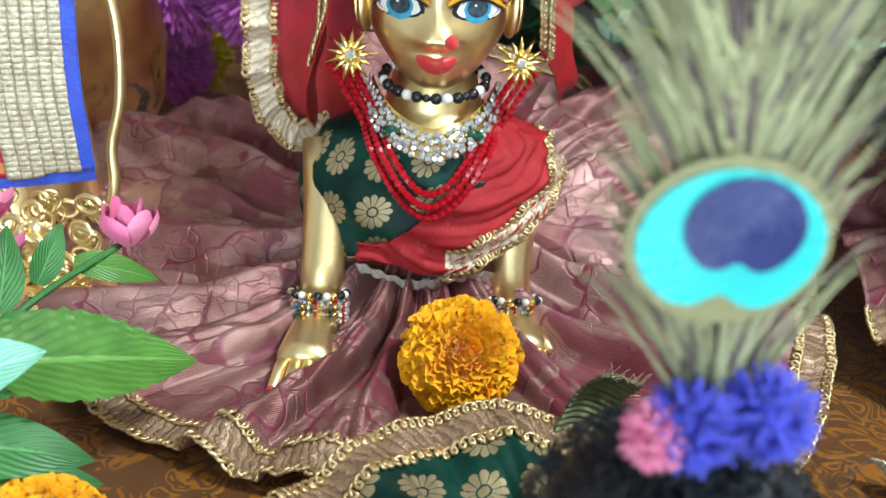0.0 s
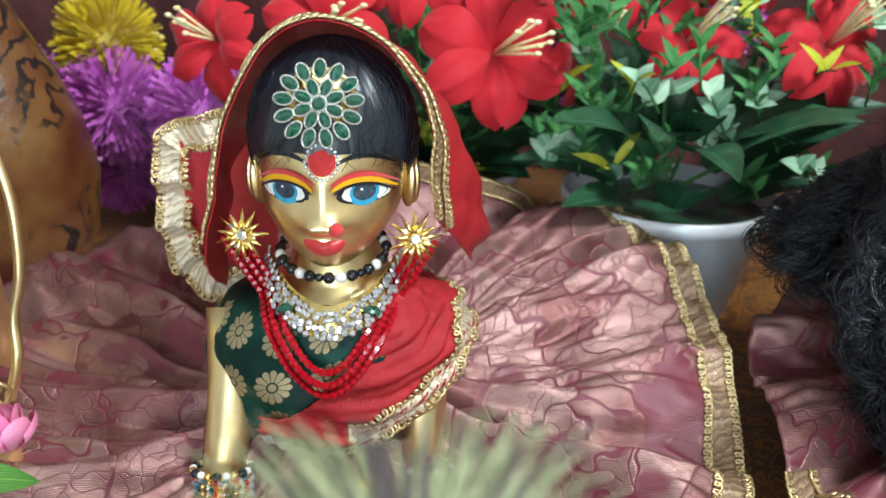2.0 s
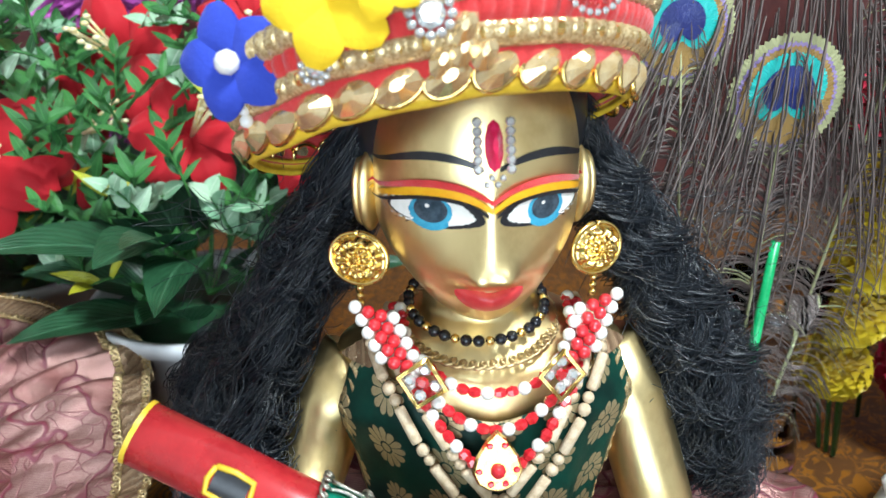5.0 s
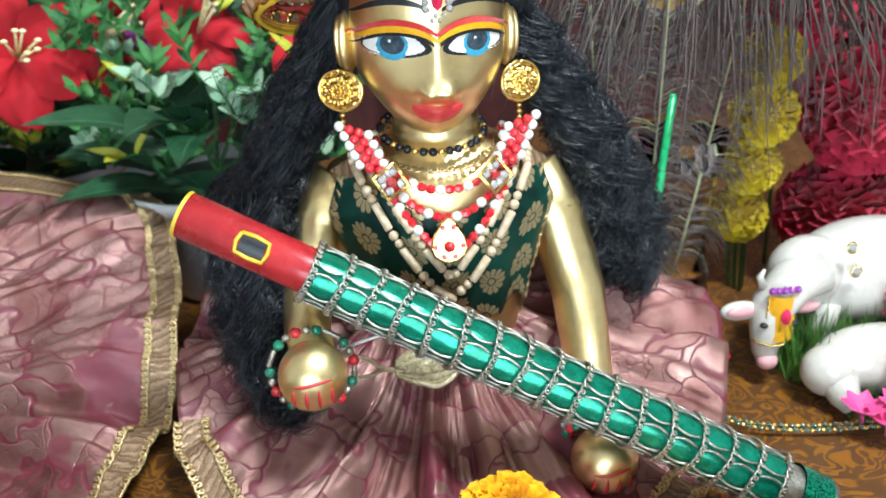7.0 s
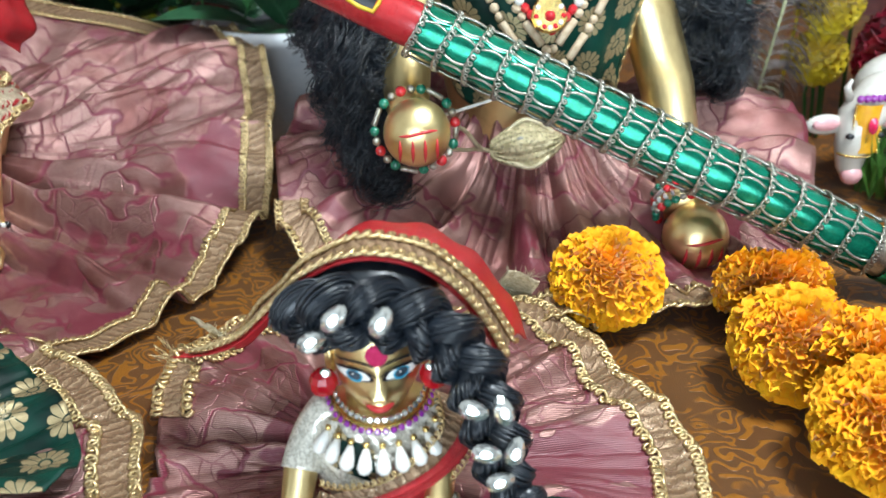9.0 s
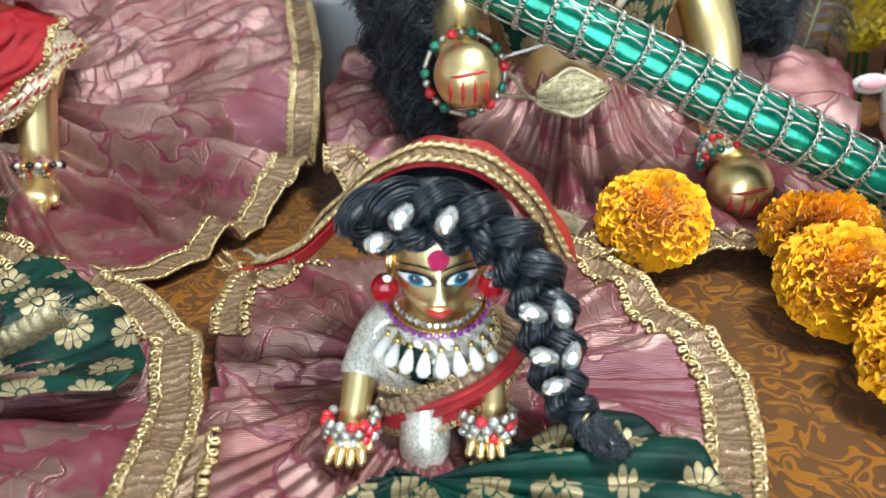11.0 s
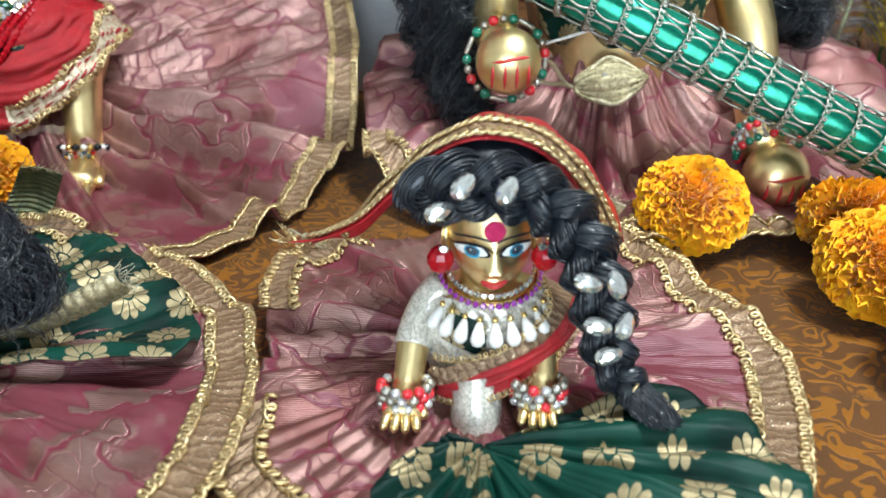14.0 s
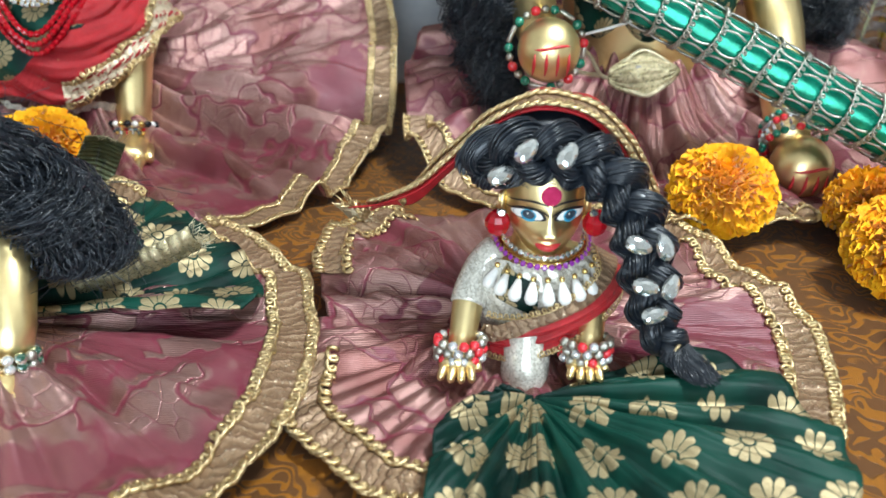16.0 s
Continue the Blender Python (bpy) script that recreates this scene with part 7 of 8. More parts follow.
# ---- flowers and foliage ----
def marigold(c, r, tilt, seed, hollow=False):
    """A dense ball of ruffled petals."""
    rng = random.Random(seed)
    c = Vector(c)
    root = thing("marigold", "fresh orange marigold blossom lying on the altar cloth", "flower", (c.x, c.y, 0.0), group="marigolds")
    up = Vector(tilt).normalized()
    mt = frame_at(c, up, (0.3, 0.9, 0.1)).to_3x3()
    m = M()
    m.ball(c, (r * 0.7, r * 0.7, r * 0.45), 0, 10, 16, mt)
    n = 640
    for i in range(n):
        h = 1 - 1.62 * (i + 0.5) / n
        a = i * 2.39996 + rng.uniform(-0.15, 0.15)
        s = math.sqrt(max(0, 1 - h * h))
        d = Vector((s * math.cos(a), s * math.sin(a), h * 0.78))
        if hollow and h > 0.82:
            continue
        t1 = Vector((-math.sin(a), math.cos(a), 0))
        t2 = d.cross(t1).normalized()
        L, W = r * rng.uniform(0.3, 0.45), r * rng.uniform(0.1, 0.17)
        p = d * r * rng.uniform(0.62, 0.72)
        roll = rng.uniform(-0.7, 0.7)
        e1 = t1 * math.cos(roll) + t2 * math.sin(roll)
        e2 = d.cross(e1)
        ph = rng.uniform(0, 6)
        vs = []
        for u in (0, 0.55, 1.0):
            for v in range(5):
                w = (v - 2) / 2
                q = p + d * L * u * (1 - 0.12 * abs(w)) + e1 * W * w * (0.35 + 0.65 * u) + e2 * (W * 0.5 * (w * w - 0.4) * u + W * 0.5 * u * math.sin(v * 2.6 + ph))
                vs.append(c + mt @ q)
        m.add(vs, [(k * 5 + j, k * 5 + j + 1, k * 5 + j + 6, k * 5 + j + 5) for k in range(2) for j in range(4)])
    low = min(q[2] for q in m.v)
    m.v = [(q[0], q[1], q[2] - low + 0.001) for q in m.v]
    part("petals", m, MARIGOLD, root, "ruffled orange petals", True, "stuff")
    k = M()
    b = c - up * r * 0.55
    b.z = max(b.z - low, 0.006)
    k.lathe(b, [(0.0, -0.004), (r * 0.3, -0.003), (r * 0.42, 0.002), (r * 0.5, 0.006)], 14, 0, up)
    part("calyx", k, LEAF_MID, root, "green calyx")
    return root


for i, (x, y, z, r, tl) in enumerate(((0.018, 0.301, 0.024, 0.0245, (0.05, -0.75, 0.65)), (0.379, 0.2545, 0.02, 0.0255, (-0.1, -0.35, 0.9)), (0.4505, 0.234, 0.022, 0.0245, (0.1, 0.5, 0.8)),
                                      (0.4405, 0.19, 0.022, 0.025, (-0.2, -0.3, 0.9)), (0.462, 0.168, 0.022, 0.025, (0.3, -0.2, 0.9)), (0.446, 0.135, 0.02, 0.024, (-0.2, -0.4, 0.9)), (0.475, 0.12, 0.02, 0.024, (0.2, -0.4, 0.9)), (-0.112, 0.188, 0.018, 0.022, (0.1, -0.3, 0.9)))):
    marigold((x, y, z), r, tl, 40 + i, i == 2)


def leaf_into(m, base, d, up, L, W, bend=0.3, fold=0.25, nu=7, nv=4, serr=0.0, mat=0):
    base, d, up = Vector(base), Vector(d).normalized(), Vector(up)
    sd = d.cross(up)
    sd = sd.normalized() if sd.length > 1e-5 else Vector((1, 0, 0))
    nn = sd.cross(d)

    def fn(u, v):
        w = W * math.sin(math.pi * (0.06 + 0.94 * u) ** 0.75) ** 0.85 * (1 + serr * math.sin(u * 70))
        x = (v - 0.5) * 2
        return base + d * L * u + sd * w * x * 0.5 + nn * (fold * w * abs(x) * 0.5 - bend * L * u * u)
    m.grid(fn, nu, nv, mat, False, lambda u, v: (u, v))


def sprig(stem, leaves, base, d, ln, n, L, W, rng, mat_l=None):
    base, d = Vector(base), Vector(d).normalized()
    pts = [base + d * ln * t + Vector((0, 0, -0.25 * ln * t * t)) for t in (0, 0.25, 0.5, 0.75, 1)]
    stem.tube(pts, [0.0011, 0.001, 0.0009, 0.0007, 0.0004], 5)
    for i in range(n):
        t = 0.2 + 0.8 * (i + rng.random() * 0.4) / n
        p = base + d * ln * t + Vector((0, 0, -0.25 * ln * t * t))
        a = i * 2.4 + rng.random()
        o = Vector((math.cos(a), math.sin(a), 0.25 + 0.5 * rng.random()))
        leaf_into(leaves, p, o + d * 0.8, (rng.uniform(-0.3, 0.3), -0.7, 0.8), L * rng.uniform(0.75, 1.2), W * rng.uniform(0.8, 1.15), 0.25, 0.2, 5, 2)


_pm = M()
_pm.grid(lambda u, v: Vector((0.0 + 0.05 * u, 0.033 * min(1.0, 0.22 + 1.25 * u ** 0.9) * math.sqrt(max(0.0, 1 - max(0.0, (u - 0.62) / 0.385) ** 2)) * (v - 0.5), 0.011 * math.sin(u * 2.6) - 0.012 * u * u + 0.005 * math.cos((v - 0.5) * 5) * u + 0.0012 * math.sin(v * 22) * u)), 12, 10)
_red_petal = _pm.mesh("petal", RED_PETAL)


def red_flower(parent, c, face, size, seed, np=6):
    rng = random.Random(seed)
    fl = tagged(new("flower"), "red fabric flower with cream stamens")
    fl.parent = parent
    fl.location = Vector(c) - root_of(parent)
    mt = frame_at(c, face, (math.cos(seed), 0.2, math.sin(seed)))
    for i in range(np):
        q = mt @ Matrix.Rotation(2 * math.pi * (i + rng.uniform(-0.12, 0.12)) / np, 4, "Z") @ Matrix.Rotation(rng.uniform(-0.45, 0.1), 4, "Y") @ Matrix.Diagonal((size * rng.uniform(0.9, 1.08), size * rng.uniform(0.9, 1.15), size, 1))
        piece("petal", _red_petal, fl, q)
    s = M()
    rot = mt.to_3x3()
    for i in range(7):
        a, b = rng.uniform(0, 6.3), rng.uniform(0.05, 0.28)
        d = rot @ Vector((math.cos(a) * b + 0.25, math.sin(a) * b + 0.2, 1.0))
        s.tube([Vector(c), Vector(c) + d * 0.026 * size, Vector(c) + d * 0.05 * size], [0.0014, 0.0011, 0.0009], 5)
        s.ball(Vector(c) + d * 0.051 * size, (0.0026, 0.0016, 0.0016), 0, 5, 7)
    part("stamen_tuft", s, STAMEN, fl, "cream stamens", True, "stuff")
    st = M()
    st.tube(curve_through([c, Vector(c) - rot @ Vector((0, 0, 0.02)), Vector(c) + Vector((0, 0.03, -0.06)), (root_of(parent).x, root_of(parent).y, 0.09)], 12), 0.0017, 6)
    part("stalk", st, LEAF_MID, fl)


def potted_plant(px, py, r, rim, flowers, seed, span):
    rng = random.Random(seed)
    root = thing("potted_plant", "white pot of artificial red flowers and green leaves", "plant", (px, py, 0), group="potted plants")
    m = M()
    m.lathe((px, py, 0), [(0, 0.001), (r * 0.66, 0.001), (r * 0.7, 0.006), (r * 0.97, rim - 0.012), (r * 1.03, rim - 0.01), (r * 1.04, rim - 0.001), (r * 1.02, rim), (r * 0.96, rim - 0.001), (r * 0.93, rim - 0.014), (0, rim - 0.016)], 56)
    part("pot", m, CERAMIC, root, "glossy white plastic pot")
    so = M()
    so.grid(lambda u, v: Vector((px + 0.94 * r * u * math.cos(2 * math.pi * v), py + 0.94 * r * u * math.sin(2 * math.pi * v), rim - 0.0125 + 0.004 * bump_noise(u * 5, v * 9, seed, 2) * (1 - u))), 10, 40, 0, True)
    part("soil", so, LEAF_DARK, root, "dark mossy filling")
    for i in range(32):
        a = rng.uniform(0, 2 * math.pi)
        b = Vector((px + 0.55 * r * math.cos(a), py + 0.55 * r * math.sin(a), rim - 0.012 + rng.uniform(0, 0.06)))
        d = Vector((math.cos(a), math.sin(a) - 0.25, rng.uniform(0.55, 1.3)))
        lm = M()
        leaf_into(lm, b, d, (0, -0.4, 1), rng.uniform(0.06, 0.095), rng.uniform(0.03, 0.044), rng.uniform(0.15, 0.5), 0.3, 10, 6)
        part("large_leaf", lm, LEAF_DARK, root, "large dark green leaf")
    stem, mid, pale, yel = M(), M(), M(), M()
    for i in range(115):
        b = Vector((px + rng.uniform(-1, 1) * span, py + rng.uniform(-0.5, 0.7) * r, rim + rng.uniform(-0.005, 0.17)))
        d = Vector((rng.uniform(-1, 1), rng.uniform(-0.9, 0.3), rng.uniform(0.2, 1.3)))
        k = rng.random()
        if k < 0.7:
            sprig(stem, mid, b, d, rng.uniform(0.03, 0.055), 7, 0.017, 0.0062, rng)
        elif k < 0.93:
            sprig(stem, pale, b, d, rng.uniform(0.025, 0.045), 6, 0.016, 0.011, rng)
        else:
            sprig(stem, yel, b, d, rng.uniform(0.02, 0.04), 3, 0.022, 0.0075, rng)
    for nm, mm, mat in (("foliage_stem", stem, LEAF_MID), ("small_leaves", mid, LEAF_MID), ("pale_leaves", pale, LEAF_LIGHT), ("yellow_leaves", yel, LEAF_YELLOW)):
        part(nm, mm, mat, root, "", True, "stuff")
    for i, (x, y, z, s, f) in enumerate(flowers):
        red_flower(root, (x, y, z), f, s, seed * 10 + i)
    return root


potted_plant(0.045, 0.715, 0.072, 0.076, ((-0.028, 0.606, 0.2, 0.85, (0.2, -1, 0.5)), (0.084, 0.607, 0.183, 1.08, (0.1, -1, 0.35)), (-0.105, 0.615, 0.185, 0.8, (-0.5, -1, 0.1)), (0.135, 0.63, 0.19, 0.85, (1, -0.35, 0.1)), (0.03, 0.64, 0.235, 0.9, (-0.2, -1, 0.4))), 3, 0.1)
potted_plant(0.215, 0.598, 0.074, 0.092, ((0.215, 0.602, 0.196, 0.78, (0.2, -1, 0.7)), (0.306, 0.592, 0.197, 0.95, (0.3, -1, 0.5)), (0.17, 0.65, 0.235, 0.9, (-0.1, -1, 0.3)), (0.26, 0.64, 0.25, 0.9, (0.2, -1, 0.3))), 5, 0.11)


def pompom(c, r, mat, seed, label, n=420):
    rng = random.Random(seed)
    m = M()
    c = Vector(c)
    m.ball(c, r * 0.55, 0, 8, 12)
    for i in range(n):
        a, b = rng.uniform(0, 2 * math.pi), math.acos(rng.uniform(-1, 1))
        d = Vector((math.sin(b) * math.cos(a), math.sin(b) * math.sin(a), math.cos(b)))
        t = d.cross(Vector((rng.uniform(-1, 1), rng.uniform(-1, 1), rng.uniform(-1, 1)))).normalized() * r * 0.035
        p, q = c + d * r * 0.4, c + d * r * rng.uniform(0.85, 1.08)
        m.add([p - t * 0.4, p + t * 0.4, q + t, q - t], [(0, 1, 2, 3)])
    thing("tinsel_pompom", label, "garland", c, m, mat, "tinsel pompoms", "", False)


for i, (x, y, z, r, k) in enumerate(((-0.237, 0.75, 0.163, 0.045, 0), (-0.225, 0.72, 0.115, 0.048, 1), (-0.15, 0.71, 0.115, 0.046, 1), (-0.235, 0.79, 0.05, 0.042, 0), (-0.1, 0.8, 0.1, 0.04, 1), (-0.34, 0.8, 0.1, 0.05, 1), (-0.26, 0.8, 0.27, 0.05, 1),
                                     (-0.12, 0.78, 0.035, 0.04, 0), (0.12, 0.78, 0.27, 0.055, 1), (0.13, 0.74, 0.15, 0.04, 1), (0.2, 0.8, 0.3, 0.05, 1), (0.02, 0.82, 0.29, 0.05, 1), (-0.24, 0.76, 0.005 + 0.04, 0.038, 1), (0.3, 0.82, 0.2, 0.05, 1))):
    pompom((x, y, z), r, (YELLOW_TINSEL, PURPLE_TINSEL)[k], 60 + i, ("yellow tinsel pompom strung behind the altar", "magenta tinsel pompom strung behind the altar")[k], 1100)
# string that the pompoms hang on
for k, pts in enumerate((((-0.36, 0.82, 0.3), (-0.27, 0.79, 0.18), (-0.22, 0.74, 0.11), (-0.1, 0.8, 0.1), (0.13, 0.78, 0.2), (0.3, 0.82, 0.25)),)):
    s = M()
    s.tube(curve_through(pts, 40), 0.001, 5)
    thing("garland_string", "thin gold string holding the tinsel pompoms", "string", pts[0], s, GOLD)


# ---- the leafy spray and rosebud in front ----
def front_spray():
    root = thing("flower_spray", "artificial green spray with a pink rosebud", "plant", (-0.155, 0.235, 0.0))
    rng = random.Random(9)
    st = M()
    st.tube(curve_through([(-0.16, 0.23, 0.0), (-0.155, 0.235, 0.04), (-0.145, 0.26, 0.06), (-0.124, 0.305, 0.068)], 16), 0.0014, 6)
    st.tube(curve_through([(-0.16, 0.235, 0.02), (-0.14, 0.22, 0.05), (-0.125, 0.21, 0.06)], 10), 0.0013, 6)
    part("stem", st, LEAF_MID, root)
    # serrated big leaf, soft-pointed leaves
    for b, d, up, L, W, bend, mat, serr in (
            ((-0.142, 0.225, 0.06), (0.062, 0.05, -0.02), (0, -0.5, 0.9), 0.078, 0.04, 0.1, LEAF_BRIGHT, 0.05),
            ((-0.15, 0.205, 0.062), (0.06, 0.012, 0.022), (-0.1, -0.6, 0.8), 0.04, 0.024, 0.05, LEAF_PALE2, 0.0),
            ((-0.15, 0.21, 0.04), (0.05, 0.01, -0.008), (0, -0.5, 0.9), 0.046, 0.022, 0.2, LEAF_MID, 0.0),
            ((-0.145, 0.2, 0.03), (0.055, 0.01, -0.012), (0, -0.5, 0.9), 0.042, 0.02, 0.2, LEAF_BRIGHT, 0.0),
            ((-0.15, 0.215, 0.02), (0.055, 0.02, -0.01), (0, -0.5, 0.9), 0.045, 0.02, 0.15, LEAF_MID, 0.0),
            ((-0.15, 0.255, 0.062), (-0.004, 0.03, 0.028), (0.8, -0.6, 0.3), 0.036, 0.015, 0.1, LEAF_MID, 0.0),
            ((-0.162, 0.265, 0.062), (-0.015, 0.02, 0.035), (0.6, -0.7, 0.3), 0.036, 0.019, 0.1, LEAF_BRIGHT, 0.0),
            ((-0.145, 0.275, 0.064), (0.006, 0.018, 0.02), (0.7, -0.6, 0.3), 0.026, 0.012, 0.1, LEAF_MID, 0.0),
            ((-0.137, 0.29, 0.066), (0.024, 0.01, -0.006), (0.2, -0.6, 0.8), 0.034, 0.0135, 0.28, LEAF_BRIGHT, 0.0),
            ((-0.15, 0.25, 0.058), (0.03, 0.01, -0.002), (0.2, -0.6, 0.8), 0.03, 0.014, 0.2, LEAF_MID, 0.0),
            ((-0.168, 0.235, 0.05), (-0.02, 0.01, 0.03), (0.4, -0.7, 0.5), 0.04, 0.022, 0.1, LEAF_MID, 0.0)):
        m = M()
        leaf_into(m, b, d, up, L, W, bend, 0.2, 26 if serr else 12, 6, serr)
        o = part("leaf", m, mat, root)
    bud = M()
    c = Vector((-0.1215, 0.3085, 0.072))
    for i in range(9):
        a = i * 2.4
        rr = 0.0028 + 0.0006 * i
        tip = 0.021 - 0.0008 * i
        bud.grid(lambda u, v: c + Vector((math.cos(a + (v - 0.5) * 1.9) * rr * (0.5 + 0.9 * math.sin(u * 2.2)) + 0.003 * u * math.cos(a), math.sin(a + (v - 0.5) * 1.9) * rr * (0.5 + 0.9 * math.sin(u * 2.2)), -0.005 + tip * u * (1 - 0.6 * (v - 0.5) ** 2 * 2))), 8, 6)
    part("rosebud", bud, PINK_PETAL, root, "pink and white rosebud")
    for (x, y, z) in ((-0.168, 0.3, 0.06), (-0.175, 0.31, 0.075)):
        b2 = M()
        for i in range(6):
            a = i * 1.05
            leaf_into(b2, (x, y, z), (math.cos(a), math.sin(a), 0.8), (0, 0, 1), 0.014, 0.011, -0.2, 0.3, 5, 4)
        part("rosebud", b2, PINK_PETAL, root, "small deep pink bud")
    pot = M()
    pot.lathe((-0.17, 0.225, 0.0), [(0, 0.001), (0.018, 0.001), (0.024, 0.028), (0.026, 0.03), (0.022, 0.03), (0.0, 0.022)], 30)
    part("pot", pot, CERAMIC, root, "small white pot")


LEAF_PALE2 = make_leaf("mint_leaf", (0.1, 0.42, 0.28), (0.35, 0.68, 0.5), 0.4)
front_spray()


# ---- seated figure's dress and the painted vase at the side ----
def side_figure():
    root = thing("woven_cape", "stiff gold-ribbed cape edged in royal blue satin", "cape", (-0.23, 0.42, 0.06))

    def at(x, z):
        s = x / 0.09
        return Vector((-0.158 - 0.006 * z / 0.1 + x + 0.006 * smooth01((z - 0.1) / 0.08), 0.382 + 0.02 * math.sin(s * 1.4), z))

    def strip(name, x0, x1, mat, label="", ribs=0, lift=0.0):
        m = M()

        def fn(u, v):
            z = 0.073 + 0.118 * v - 0.006 * (u * (x1 - x0) + x0) / -0.09
            p = at(x0 + (x1 - x0) * u, z)
            return p + Vector((0, -lift - (0.0009 * abs(math.sin(math.pi * u * ribs)) if ribs else 0) + 0.0008 * bump_noise(p.x, p.z, 0, 90) - (0.0005 * math.sin(p.z * 2300) if ribs else 0), 0))
        m.grid(fn, max(8, ribs * 6), 300 if ribs else 60)
        o = part(name, m, mat, root, label)
        s = o.modifiers.new("thickness", "SOLIDIFY")
        s.thickness = 0.0025
    strip("blue_edge", -0.006, 0.0, BLUE_BAND, "royal blue satin edge", 0, 0.001)
    strip("gold_panel", -0.037, -0.006, ZARI_PANEL, "ribbed gold zari panel", 6, 0.0005)
    strip("striped_panel", -0.1, -0.037, STRIPED, "red and orange striped panel")
    hem = M()
    hem.grid(lambda u, v: at(-0.1 + 0.1 * u, 0.0735 - 0.006 * v - 0.006 * (-0.1 + 0.1 * u) / -0.09) + Vector((0, -0.002, 0)), 30, 4)
    part("blue_hem", hem, BLUE_BAND, root, "royal blue satin hem")
    for k in range(5):
        b = M()
        x = -0.0085 - 0.0062 * k
        for i in range(54):
            b.ball(at(x, 0.075 + 0.0021 * i) + Vector((0, -0.0022, 0)), 0.00095, 0, 4, 6)
        part("bead_row", b, GOLD, root, "row of tiny gold beads", True, "stuff")
    m = M()
    torso(m, -0.235, 0.43, [(0.0, 0.05, 0.04), (0.03, 0.052, 0.042), (0.07, 0.05, 0.035), (0.13, 0.045, 0.03), (0.16, 0.035, 0.028), (0.175, 0.02, 0.02)])
    m.tube(curve_through([(-0.166, 0.405, 0.185), (-0.158, 0.4, 0.17), (-0.1515, 0.398, 0.14), (-0.153, 0.397, 0.105), (-0.159, 0.395, 0.08), (-0.158, 0.39, 0.06), (-0.163, 0.385, 0.04)], 40), 0.0028, 10)
    rng = random.Random(44)
    for i in range(30):
        x, z, r = rng.uniform(-0.208, -0.158), rng.uniform(0.012, 0.066), rng.uniform(0.0035, 0.007)
        y = 0.352 + 0.3 * z + rng.uniform(-0.004, 0.004)
        if i % 3 == 0:
            m.ball((x, y, z), (r * 0.9, r * 0.7, r), 0, 10, 14)
        m.tube(ring_path((x, y - r * 0.4, z), r, (rng.uniform(-0.5, 0.5), -1, rng.uniform(-0.2, 0.6)), 18, rng.uniform(0.6, 1.0)), r * 0.28, 6)
        m.tube(curve_through([(x, y, z - r), (x + r, y - 0.003, z - 1.6 * r), (x + 1.6 * r, y - 0.002, z - 0.4 * r), (x + r, y - 0.004, z + 0.4 * r)], 12), r * 0.2, 6)
    m.lathe((-0.19, 0.37, 0.0), [(0.0, 0.003), (0.034, 0.003), (0.034, 0.012), (0.028, 0.016), (0.02, 0.02), (0, 0.022)], 30)
    thing("statue", "gilt statue on an ornate brass base beside the vase", "statue", (-0.21, 0.4, 0.003), m, [BRASS], "statues")
    v = M()
    v.lathe((-0.256, 0.56, 0.0), [(0, 0.002), (0.04, 0.002), (0.05, 0.02), (0.068, 0.06), (0.073, 0.1), (0.066, 0.14), (0.048, 0.18)], 64)
    vase = thing("vase", "tall painted clay vase with dark brush patterns", "vase", (-0.256, 0.56, 0.0))
    part("body", v, VASE, vase)
    v = M()
    v.lathe((-0.256, 0.56, 0.0), [(0.048, 0.18), (0.03, 0.215), (0.024, 0.24), (0.027, 0.252)], 64)
    part("neck", v, VASE, vase)
    v = M()
    v.lathe((-0.256, 0.56, 0.0), [(0.027, 0.252), (0.031, 0.258), (0.03, 0.263), (0.026, 0.262), (0.02, 0.24)], 64)
    part("rim", v, VASE, vase)


side_figure()


